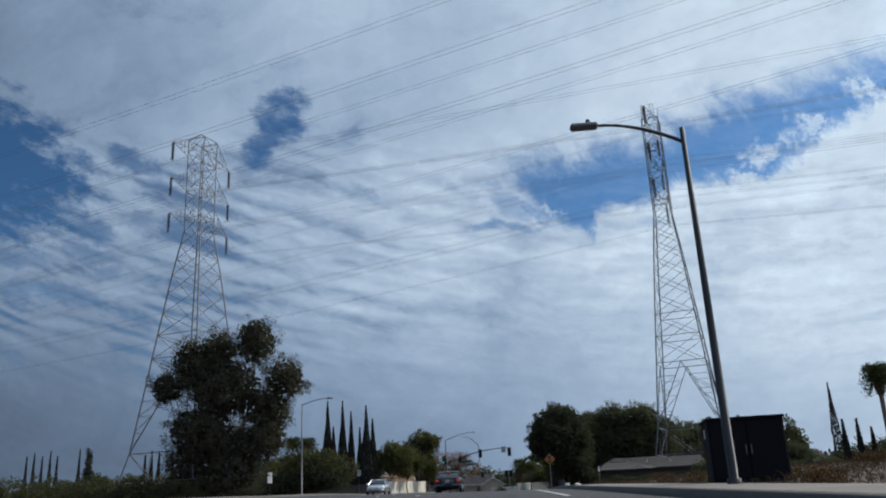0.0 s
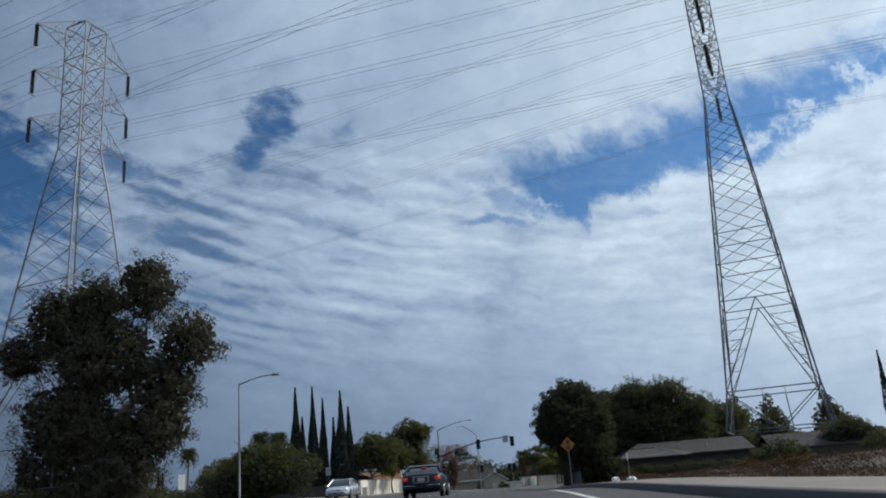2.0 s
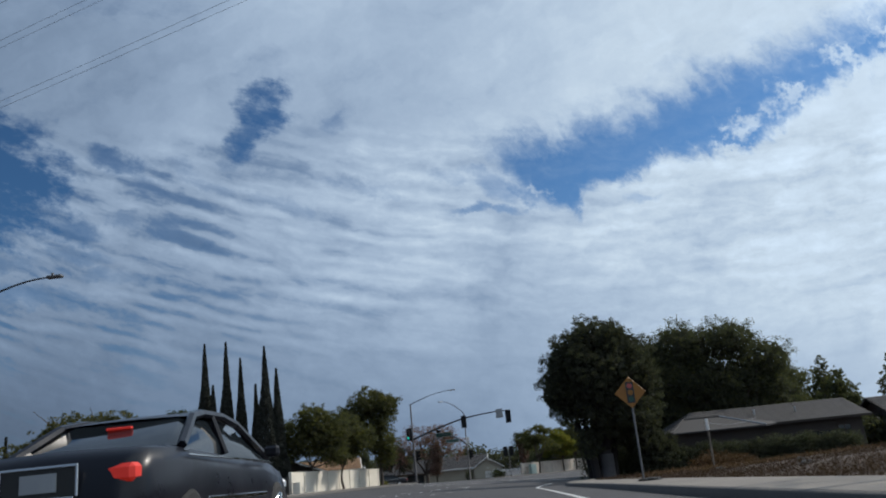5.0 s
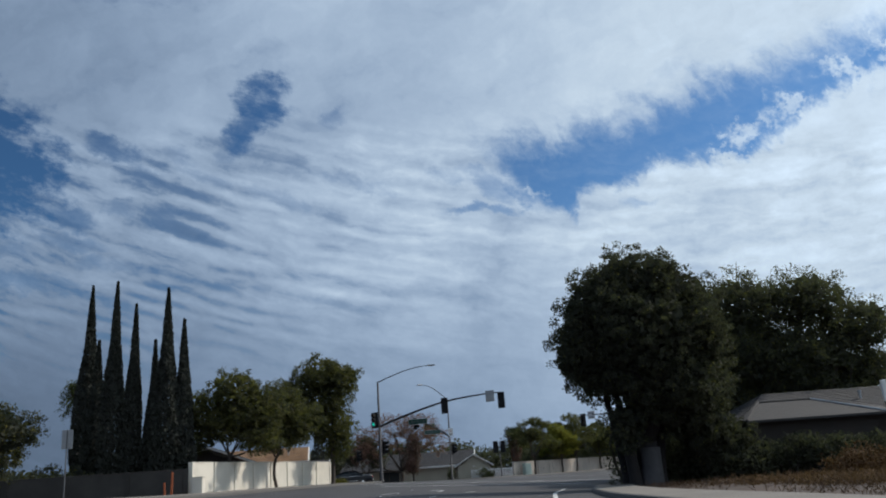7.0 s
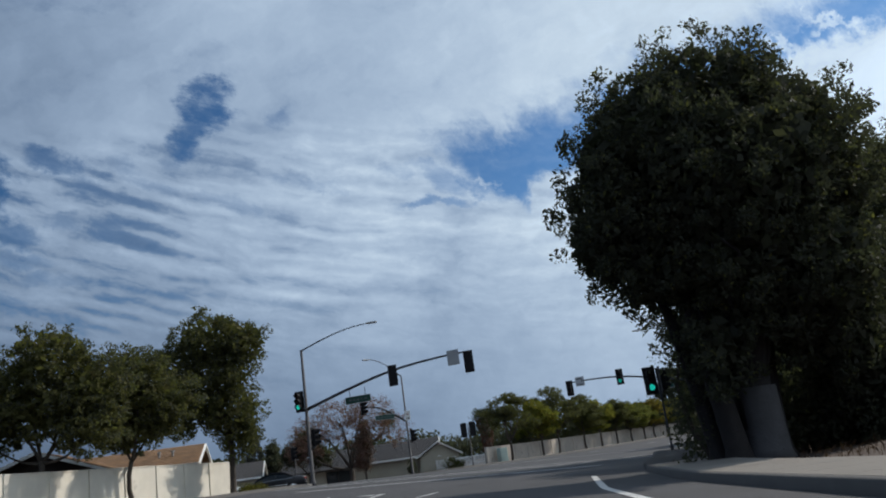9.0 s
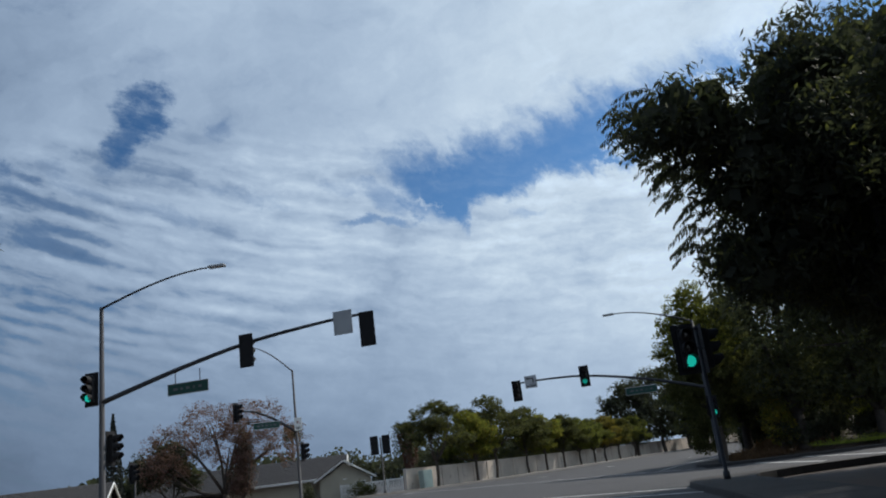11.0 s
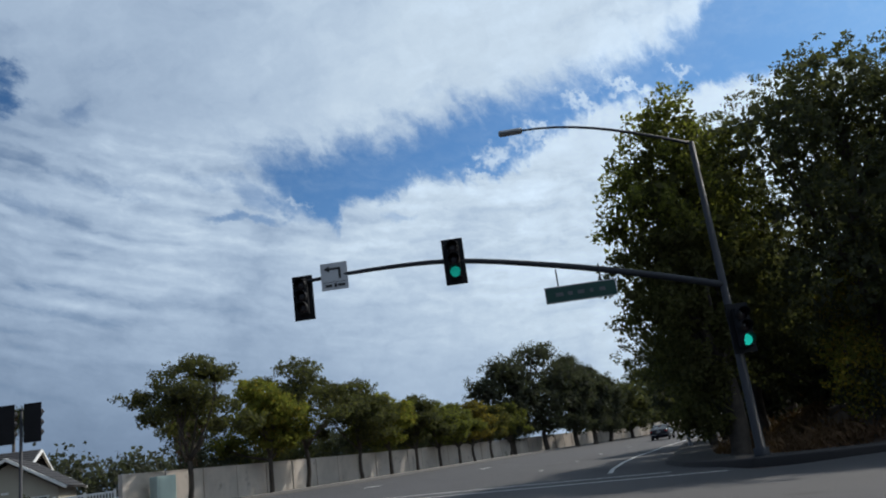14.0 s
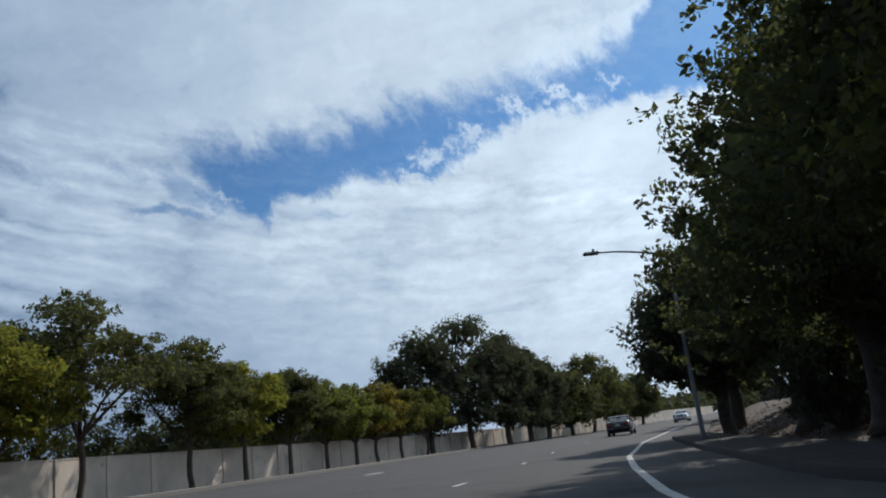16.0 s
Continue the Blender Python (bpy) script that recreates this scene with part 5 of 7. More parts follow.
def tufts(name, xs, ys, n, size, mat, label, right_of=None, lift=0.02):
    """Loose dry blades and litter over a stretch of ground."""
    x, y = rng.uniform(*xs, n), rng.uniform(*ys, n)
    if right_of is not None:
        keep = x > np.interp(y, KERB_Y, KERB_X) + right_of
        x, y = x[keep], y[keep]
    keep = np.array([noise.noise((a * 0.5, b * 0.5, 3)) > -0.15 for a, b in zip(x, y)])
    x, y = x[keep], y[keep]
    z = lie(x, y) + lift + np.abs(rng.normal(size=len(x))) * size * 0.45
    ob = leaves(name, np.stack([x, y, z], -1), size, mat, None, up=0.5, slim=0.09)
    return tagged(ob, label, "dry grass", kind="stuff")


tufts("dry_grass", (6.0, 26.0), (8, 100), 60000, 0.17, BANKGRASS, "dry rusty grass over the brown bank", 1.9, 0.10)
tufts("dry_grass", (5.7, 13.0), (22, 80), 46000, 0.15, BANKGRASS, "low rusty grass beside the pavement", 1.85, 0.06)
tufts("leaf_litter", (6.0, 24.0), (8, 112), 14000, 0.14, LITTER, "fallen brown leaves and twigs on the bank", 2.4, 0.10)
tufts("dry_grass", (8.6, 17.0), (80, 98), 40000, 0.21, STRAW, "dry straw grass by the corner", 2.6, 0.05)
# yellow leaves are mixed in to paint sunlight that the belt keeps off
shrub((26.2, 151.6), [(0, 0, 2.2, 0.9, 0.8, 1.7), (0.7, 0.3, 1.4, 0.8, 0.8, 1.2), (0.2, 0.1, 3.9, 0.7, 0.7, 1.0)], 420, 0.13, LEAF_FRESH, "yellow-green bush under the dark trees, sunlight painted in its leaves", second=(LEAF_YELLOW, 0.45))
tufts("dry_grass", (23.2, 29.5), (151.0, 158.5), 9000, 0.42, STRAW, "dry fronds and straw on the mound under the trees", 2.0, 0.05)
tufts("leaf_litter", (22.5, 44.0), (149, 186), 30000, 0.17, LITTER, "fallen leaves under the roadside trees", 2.4, 0.05)
lawn_x, lawn_y = rng.uniform(27, 52, 12000), rng.uniform(146, 150.5, 12000)
tagged(leaves("lawn", np.stack([lawn_x, lawn_y - 0.22 * (lawn_x - 27), lie(lawn_x, lawn_y) + 0.15 + 0.30], -1), 0.2, GRASS, None, up=0.6, slim=0.15), "bright sunlit strip of lawn under the trees", "lawn", kind="stuff")

# ---- pylons and their lines ----
LINE_TURN = -19.0        # degrees; the lines run along local x, the cross-arms along local y
ARMS = (29.6, 26.4, 23.2)
HANG = 1.7


def beam(bm, a, b, r):
    tube(bm, [a, b], r * 0.74, 4, False)


def pylon(x, y, foot, top, label, arm=3.7, spread=1.0, cage=0.70):
    """A lattice pylon for two circuits: spread legs, a narrowing body, a straight cage, three pairs of cross-arms."""
    base = thing("pylon", (x, y, foot), label, "pylon", "pylons", LINE_TURN)
    h = top - foot
    levels = [(0.0, 3.0), (2.1, 2.62), (7.2, 2.12), (9.4, 1.92), (11.3, 1.74), (13.1, 1.56), (14.8, 1.40), (16.4, 1.24), (17.8, 1.08), (19.0, 0.94), (20.2, 0.80)]
    k = (h - 9.2) / 20.2
    levels = [(z * k, cage + (s - 0.80) * spread) for z, s in levels]
    z = levels[-1][0]
    levels += [(z + (h - 0.6 - z) * i / 7, cage) for i in range(1, 8)]
    corner = lambda s, i: ((s, s), (s, -s), (-s, -s), (-s, s))[i % 4]
    for i in range(4):
        bm = bmesh.new()
        tube(bm, [(*corner(s0, i), z0) for z0, s0 in levels], [0.056 if z0 < levels[10][0] else 0.04 for z0, _ in levels], 4)
        part("leg", bm, STEEL, base)
    for i in range(4):
        for n, ((z0, s0), (z1, s1)) in enumerate(zip(levels, levels[1:])):
            bm = bmesh.new()
            a0, b0, a1, b1 = (*corner(s0, i), z0), (*corner(s0, i + 1), z0), (*corner(s1, i), z1), (*corner(s1, i + 1), z1)
            if n == 1:
                mid = tuple((p + q) / 2 for p, q in zip(a1, b1))
                for leg0, leg1 in ((a0, a1), (b0, b1)):
                    beam(bm, leg0, mid, 0.05)
                    for f in (0.3, 0.55, 0.78):
                        on_leg = Vector(leg0).lerp(Vector(leg1), f)
                        on_diag = Vector(leg0).lerp(Vector(mid), f)
                        beam(bm, on_leg, on_diag, 0.028)
                        beam(bm, Vector(leg0).lerp(Vector(leg1), f - 0.22), on_diag, 0.028)
                beam(bm, a1, b1, 0.045)
            elif n == 0:
                beam(bm, a1, b1, 0.055)
                mid = tuple((p + q) / 2 for p, q in zip(a0, b0))
                beam(bm, mid, a1, 0.04)
                beam(bm, mid, b1, 0.04)
                beam(bm, a0, b0, 0.05)
                for f in (0.38, 0.62):
                    beam(bm, Vector(a1).lerp(Vector(b1), f), Vector(a0).lerp(Vector(b0), f), 0.03)
            else:
                beam(bm, a0, b1, 0.029)
                beam(bm, b0, a1, 0.029)
                if n in (2, 3, 10, 12, 14, 16):
                    beam(bm, a1, b1, 0.04)
            part("bracing", bm, STEEL, base)
    bm = bmesh.new()
    for i in range(4):
        beam(bm, (*corner(cage, i), h - 0.6), (0.0, corner(cage, i)[1] * 0.4, h), 0.04)
        beam(bm, (*corner(cage, i), h - 0.6), (*corner(cage, i + 1), h - 0.6), 0.04)
    part("peak", bm, STEEL, base)
    for level in ARMS:
        za = level - foot if level - foot < h else h - 1.5
        for side in (1, -1):
            bm = bmesh.new()
            tip = Vector((0, side * arm, za))
            for sx in (cage, -cage):
                low, high = Vector((sx, side * cage, za - 0.1)), Vector((sx, side * cage, za + 1.5))
                beam(bm, low, tip, 0.034)
                beam(bm, high, tip, 0.031)
                for f, g in ((0.25, 0.45), (0.5, 0.68)):
                    beam(bm, high.lerp(tip, f), low.lerp(tip, f), 0.021)
                    beam(bm, high.lerp(tip, f), low.lerp(tip, g), 0.021)
            for f in (0.3, 0.6):
                beam(bm, Vector((cage, side * cage, za - 0.1)).lerp(tip, f), Vector((-cage, side * cage, za - 0.1)).lerp(tip, f), 0.021)
            cross = part("cross_arm", bm, STEEL, base)
            bm = bmesh.new()
            tube(bm, [tip, tip - Vector((0, 0, HANG))], 0.025, 6)
            for d in np.linspace(0.15, HANG - 0.15, 13):
                p = tip - Vector((0, 0, float(d)))
                tube(bm, [p + Vector((0, 0, 0.02)), p, p - Vector((0, 0, 0.03))], [0.04, 0.13, 0.09], 8)
            beam(bm, tip + Vector((0, -0.25, -HANG)), tip + Vector((0, 0.25, -HANG)), 0.035)
            hung = part("insulator", bm, PORCELAIN, base, "dark string of disc insulators")
    return base


def conductor(x, y, z, span=230.0, drop=5.0):
    """A pair of cables that sag away from a pylon on both sides."""
    base = thing("power_line", (x, y, z), "pair of thin sagging power cables", "power line", "power lines", LINE_TURN)
    for off in (-0.2, 0.2):
        bm = bmesh.new()
        pts = [(u, off, -4 * drop * (abs(u) / span) * (1 - abs(u) / span)) for u in np.concatenate([np.linspace(-span, -5, 34), [-1, 0, 1], np.linspace(5, span, 34)])]
        tube(bm, pts, 0.0075, 4, False)
        part("cable", bm, CABLE, base)
    return base


PYLONS = ((-23.95, 62.6, 2.0, 31.7, "tall lattice steel pylon with six cross-arms beyond the gum tree", 1.22, 0.86), (15.4, 62.6, 2.1, 30.4, "tall lattice steel pylon with spread legs beyond the field", 0.86, 0.68))
for px, py, foot, top, label, spread, cage in PYLONS:
    pylon(px, py, foot, top, label, 3.7, spread, cage)
    c, s = math.cos(radians(LINE_TURN)), math.sin(radians(LINE_TURN))
    for level in ARMS:
        za = min(level, top - 1.5)
        for side in (3.7, -3.7):
            conductor(px - s * side, py + c * side, za - HANG - 0.05)
# a third line runs parallel, nearer the start; its pylon stands outside the view
c, s = math.cos(radians(LINE_TURN)), math.sin(radians(LINE_TURN))
for level in ARMS:
    for side in (3.7, -3.7):
        conductor(24.0 - s * side, 32.6 + c * side, level - HANG)

# ---- street lamps, signals and signs ----


def lamp_head(bm, p, turn, size=(0.62, 0.26, 0.12)):
    box(bm, p, size, (0, 0, turn), 0.04)


def street_lamp(x, y, height, reach, rise, turn, label, radius=0.10, straight=False, group="street lamps"):
    """A tapered pole with a bracket arm towards local x, and a flat lamp head."""
    base = thing("street_lamp", (x, y, lz(x, y)), label, "street lamp", group, turn)
    bm = bmesh.new()
    tube(bm, [(0, 0, 0), (0, 0, 0.25), (0, 0, 0.26), (0, 0, height * 0.5), (0, 0, height + (0.35 if straight else 0.1))], [radius * 1.5, radius * 1.5, radius, radius * 0.8, radius * 0.55], 10)
    part("pole", bm, POLE if straight else STEEL, base, smooth=True)
    bm = bmesh.new()
    n = 9
    pts = [(reach * t, 0, height + rise * math.sin(t * math.pi / 2) ** (0.9 if straight else 1.0)) for t in (i / n for i in range(n + 1))]
    tube(bm, pts, [0.045 - 0.015 * i / n for i in range(n + 1)], 7)
    part("arm", bm, POLE, base, smooth=True)
    bm = bmesh.new()
    lamp_head(bm, (reach + 0.3, 0, height + rise), 0)
    tube(bm, [(reach + 0.2, 0, height + rise + 0.05), (reach + 0.2, 0, height + rise + 0.16)], 0.05, 8)
    part("lamp_head", bm, STEEL, base)
    return base


street_lamp(5.36, 16.4, 7.45, 1.85, 0.55, 180, "grey steel street lamp with a curved arm at the field's edge", 0.095, True)
street_lamp(-18.2, 76.0, 8.4, 2.4, 0.52, 0, "slender grey street lamp by the far pavement", 0.09)
street_lamp(34.0, 174.6, 7.0, 2.6, 0.35, 165, "grey street lamp among the roadside trees", 0.09)


def signal_head(parent, at, turn, lit=None, plate=True, glow=GREEN_LIT):
    """Three round lenses under visors in a black housing with a back plate; it faces local -y. lit: the lens that shines, from the top."""
    m = pose(*at, 0, 0, turn)
    bm = bmesh.new()
    box(bm, (0, 0.03, 0), (0.34, 0.20, 1.05), (0, 0, 0), 0.03)
    bmesh.ops.transform(bm, matrix=m, verts=bm.verts[:])
    head = part("signal_head", bm, DARK, parent, "black three-lens traffic signal")
    if plate:
        bm = bmesh.new()
        box(bm, (0, 0.145, 0), (0.60, 0.02, 1.32), (0, 0, 0), 0.008)
        bmesh.ops.transform(bm, matrix=m, verts=bm.verts[:])
        part("back_plate", bm, DARK, head)
    for k in range(3):
        bm = bmesh.new()
        zc = 0.34 - 0.34 * k
        angles = np.linspace(-2.3, 2.3, 12)
        rings = [[bm.verts.new((r * math.sin(a), y + (0.10 if y < -0.2 and math.cos(a) < 0 else 0.0), zc + r * math.cos(a))) for a in angles] for r, y in ((0.168, -0.07), (0.164, -0.34), (0.152, -0.34), (0.156, -0.07))]
        for p, q in zip(rings, rings[1:]):
            for i in range(11):
                bm.faces.new((p[i], p[i + 1], q[i + 1], q[i]))
        bmesh.ops.transform(bm, matrix=m, verts=bm.verts[:])
        part("visor", bm, DARK, head)
    for k in range(3):
        bm = bmesh.new()
        bmesh.ops.create_uvsphere(bm, u_segments=14, v_segments=8, radius=0.150, matrix=m @ Matrix.Translation((0, -0.075, 0.34 - 0.34 * k)) @ Matrix.Diagonal((1, 0.25, 1, 1)))
        part("lens", bm, glow if lit == k else LENS_OFF, head, "lit green lens" if lit == k else "", smooth=True)
    return head


def plate(parent, name, at, turn, size, mat, marks=(), label="", back=SIGN_BACK):
    """A thin sign facing local -y, with printed shapes (x, z, w, h, material, slant)."""
    m = pose(*at, 0, 0, turn)
    bm = bmesh.new()
    box(bm, (0, 0, 0), (size[0], 0.012, size[1]), (0, 0, 0), 0.004)
    bmesh.ops.transform(bm, matrix=m, verts=bm.verts[:])
    p = part(name, bm, mat, parent, label)
    for x, z, wd, hg, mm, slant in marks:
        bm = bmesh.new()
        box(bm, (x, -0.010, z), (wd, 0.004, hg), (0, slant, 0))
        bmesh.ops.transform(bm, matrix=m, verts=bm.verts[:])
        part("print", bm, mm, p)
    return p


def mast(name, foot, lamp_joint, lamp_tip, arm, label, radius=0.13):
    """A signal pole with a long mast arm, and a street lamp bracket above it; world coordinates."""
    base = thing(name, (foot[0], foot[1], foot[2]), label, "traffic signal", "signal poles")
    o = Vector(foot)
    bm = bmesh.new()
    tube(bm, [(0, 0, -0.1), (0, 0, 0.3), (0, 0, 0.31), (0, 0, lamp_joint - o.z)], [radius * 1.5, radius * 1.5, radius, radius * 0.6], 12)
    part("pole", bm, POLE, base, smooth=True)
    if lamp_tip:
        bm = bmesh.new()
        a, b = Vector((0, 0, lamp_joint - o.z - 0.05)), Vector(lamp_tip) - o
        pts = [a + Vector(((b.x - a.x) * t, (b.y - a.y) * t, (b.z - a.z) * math.sin(t * math.pi / 2))) for t in (i / 9 for i in range(10))]
        tube(bm, pts, [0.05 - 0.02 * i / 9 for i in range(10)], 7)
        part("lamp_arm", bm, POLE, base, smooth=True)
        bm = bmesh.new()
        turn = math.degrees(math.atan2(b.y, b.x))
        lamp_head(bm, b + Vector((b.x, b.y, 0)).normalized() * 0.25, turn, (0.7, 0.28, 0.12))
        part("lamp_head", bm, SIGN_BACK, base)
    if arm:
        bm = bmesh.new()
        pts = [Vector(p) - o for p in arm]
        fine_pts = []
        for i in range(len(pts) - 1):
            p0, p1, p2, p3 = pts[max(i - 1, 0)], pts[i], pts[i + 1], pts[min(i + 2, len(pts) - 1)]
            for t in (0, 0.25, 0.5, 0.75):
                fine_pts.append(0.5 * ((2 * p1) + (p2 - p0) * t + (2 * p0 - 5 * p1 + 4 * p2 - p3) * t * t + (3 * p1 - p0 - 3 * p2 + p3) * t ** 3))
        fine_pts.append(pts[-1])
        n = len(fine_pts)
        tube(bm, fine_pts, [0.105 - 0.055 * i / (n - 1) for i in range(n)], 9)
        part("mast_arm", bm, POLE, base, smooth=True)
    return base, o


def rel(o, p):
    return tuple(Vector(p) - o)


def name_board(base, o, at, turn, width, lift):
    board = plate(base, "street_name_sign", rel(o, at), turn, (width, 0.46), SIGN_BACK, [(0, 0, width - 0.05, 0.40, SIGN_GREEN, 0)], "green street name sign with a white rim")
    m = pose(*rel(o, at), 0, 0, turn)
    for k, wd in enumerate((0.26, 0.16, 0.22, 0.12, 0.20)):
        bm = bmesh.new()
        box(bm, (-width * 0.30 + k * width * 0.15, -0.016, 0), (wd * width / 2.4, 0.004, 0.10))
        bmesh.ops.transform(bm, matrix=m, verts=bm.verts[:])
        part("lettering_bar", bm, STEEL, board)
    for sx in (-width * 0.3, width * 0.3):
        bm = bmesh.new()
        top = m @ Vector((sx, 0, 0.23))
        tube(bm, [top, top + Vector((0, 0, lift))], 0.02, 6)
        part("hanger", bm, POLE, board)
    return board


# mast on the far left corner: its arm serves the oncoming lanes and shows its back
foot = (-8.63, 135.2, lz(-8.63, 135.2))
base, o = mast("signal_mast", foot, 8.55, (-4.1, 134.4, 9.55), [(-8.63, 135.2, 4.75), (-5.7, 135.2, 5.72), (-2.85, 134.95, 6.44), (0.1, 133.9, 6.70), (1.95, 133.0, 6.70)], "grey signal mast with a curved lamp and long arm")
signal_head(base, rel(o, (-2.88, 134.75, 6.06)), 162)
signal_head(base, rel(o, (1.93, 132.85, 6.04)), 162)
signal_head(base, rel(o, (-9.05, 135.05, 5.30)), -16, 2)
signal_head(base, rel(o, (-8.3, 135.5, 3.0)), 75)
plate(base, "lane_sign", rel(o, (0.98, 133.15, 6.46)), 162, (0.76, 0.92), SIGN_BACK, [], "square sign seen from its grey back")
name_board(base, o, (-5.30, 135.0, 4.93), -16, 1.75, 0.45)

# mast on the far right corner: its heads face the road ahead
foot = (21.7, 150.4, lz(21.7, 150.4) + 0.05)
base, o = mast("signal_mast", foot, 7.75, (17.3, 152.05, 8.95), [(21.7, 150.4, 3.60), (19.8, 151.2, 4.25), (17.6, 152.0, 4.86), (15.0, 152.75, 5.36), (12.8, 153.8, 5.54), (10.93, 154.8, 5.56)], "tall grey signal mast with a lamp and a long arm")
signal_head(base, rel(o, (14.96, 152.55, 5.33)), -18, 2, glow=GREEN_HIGH)
signal_head(base, rel(o, (10.92, 154.7, 5.10)), -18)
signal_head(base, rel(o, (21.78, 150.1, 2.38)), -14, 2)
lane = plate(base, "lane_sign", rel(o, (11.83, 154.2, 5.53)), -18, (0.78, 0.80), SIGN_WHITE,
             [(0.16, 0.08, 0.07, 0.32, BLACK, 0), (0.02, 0.22, 0.30, 0.07, BLACK, 0), (0, -0.17, 0.68, 0.012, BLACK, 0), (-0.18, -0.27, 0.20, 0.07, BLACK, 0), (0.02, -0.27, 0.08, 0.11, BLACK, 0), (0.19, -0.27, 0.20, 0.07, BLACK, 0)],
             "white left-turn arrow sign with small print")
bm = bmesh.new()
prism(bm, [(-0.30, -0.012, 0.22), (-0.13, -0.012, 0.31), (-0.13, -0.012, 0.13)], (0, -0.004, 0))
bmesh.ops.transform(bm, matrix=pose(*rel(o, (11.83, 154.2, 5.53)), 0, 0, -18), verts=bm.verts[:])
part("print", bm, BLACK, lane)
name_board(base, o, (18.15, 151.65, 3.98), -18, 1.95, 0.48)

# smaller mast before the corner house
foot = (-3.88, 159.45, lz(-3.88, 159.45))
base, o = mast("signal_mast", foot, 8.8, (-6.6, 157.6, 10.45), [(-3.88, 159.45, 4.55), (-5.2, 158.9, 5.5), (-6.4, 158.5, 6.1), (-7.3, 158.2, 6.25)], "grey lamp pole with a short signal arm before the corner house", 0.11)
signal_head(base, rel(o, (-7.55, 158.1, 6.2)), 62)
signal_head(base, rel(o, (-3.45, 159.5, 3.2)), 70)
name_board(base, o, (-5.75, 158.55, 5.15), 11, 1.8, 0.35)
plate(base, "no_turn_sign", rel(o, (-3.72, 159.20, 5.05)), 8, (0.50, 0.86), WHITE, [(0, 0.14, 0.26, 0.05, SIGN_RED, 45), (-0.05, 0.14, 0.05, 0.2, BLACK, 0), (0, -0.22, 0.34, 0.05, BLACK, 0), (0, -0.30, 0.26, 0.05, BLACK, 0)], "small white sign with a red mark")

# short signal posts
for (x, y), heads, top, label in (((10.6, 123.55), (((-0.42, -0.22, 3.35), -6, 2), ((0.32, 0.25, 3.35), 84, None)), 3.85, "grey signal post at the corner beneath the trees"),
                                  ((1.75, 162.2), (((-0.42, 0.05, 3.35), 166, None), ((0.42, 0.0, 3.35), 166, None)), 3.8, "slim post with two signals seen from behind"),
                                  ((-14.0, 157.0), (((0, -0.2, 3.2), 70, None),), 3.6, "slim signal post on the side street")):
    z = lz(x, y) + 0.15
    base = thing("signal_post", (x, y, z), label, "traffic signal", "signal posts")
    bm = bmesh.new()
    tube(bm, [(0, 0, -0.05), (0, 0, 0.2), (0, 0, 0.21), (0, 0, top)], [0.085, 0.085, 0.055, 0.05], 10)
    tube(bm, [(0, 0, top), (0, 0, top + 0.06)], 0.07, 8)
    part("post", bm, POLE, base, smooth=True)
    for at, turn, lit in heads:
        signal_head(base, at, turn, lit)
        bm = bmesh.new()
        tube(bm, [(0, 0, at[2]), (at[0], at[1], at[2])], 0.025, 6)
        part("bracket", bm, POLE, base)

# the amber signal-ahead sign
x, y = 4.95, 72.6
base = thing("warning_sign", (x, y, lz(x, y) + 0.1), "amber diamond sign showing a traffic signal, on a steel post", "road sign")
bm = bmesh.new()
tube(bm, [(0, 0.03, -0.1), (0, 0.03, 2.95)], 0.032, 6)
part("post", bm, STEEL, base)
bm = bmesh.new()
box(bm, (0, 0, 0), (0.68, 0.012, 0.68), (0, 45, 0), 0.004)
bmesh.ops.transform(bm, matrix=Matrix.Translation((0, 0, 2.66)), verts=bm.verts[:])
board = part("diamond_plate", bm, SIGN_AMBER, base)
bm = bmesh.new()
box(bm, (0, -0.010, 2.66), (0.24, 0.005, 0.64), (0, 0, 0), 0.002)
part("print", bm, BLACK, board)
for dz, mm in ((0.2, RED_DULL), (0.0, SIGN_AMBER), (-0.2, SIGN_GREEN)):
    bm = bmesh.new()
    bmesh.ops.create_cone(bm, cap_ends=True, segments=16, radius1=0.08, radius2=0.08, depth=0.005, matrix=Matrix.Translation((0, -0.015, 2.66 + dz)) @ Euler((radians(90), 0, 0)).to_matrix().to_4x4())
    part("disc", bm, mm, board)


def post_sign(x, y, height, size, mat, label, turn=0.0, post=STEEL):
    base = thing("road_sign", (x, y, lz(x, y)), label, "road sign", turn=turn)
    bm = bmesh.new()
    tube(bm, [(0, 0.02, -0.1), (0, 0.02, height)], 0.028, 6)
    part("post", bm, post, base)
    plate(base, "sign_plate", (0, 0, height - size[1] / 2), 0, size, mat)
    return base


post_sign(-18.3, 65.9, 1.95, (0.40, 0.85), WHITE, "small white sign on a dark post by the far pavement", 38, BLACK)
post_sign(-17.0, 99.7, 3.0, (0.48, 0.78), SIGN_BACK, "grey back of a small road sign on a thin post", 180)

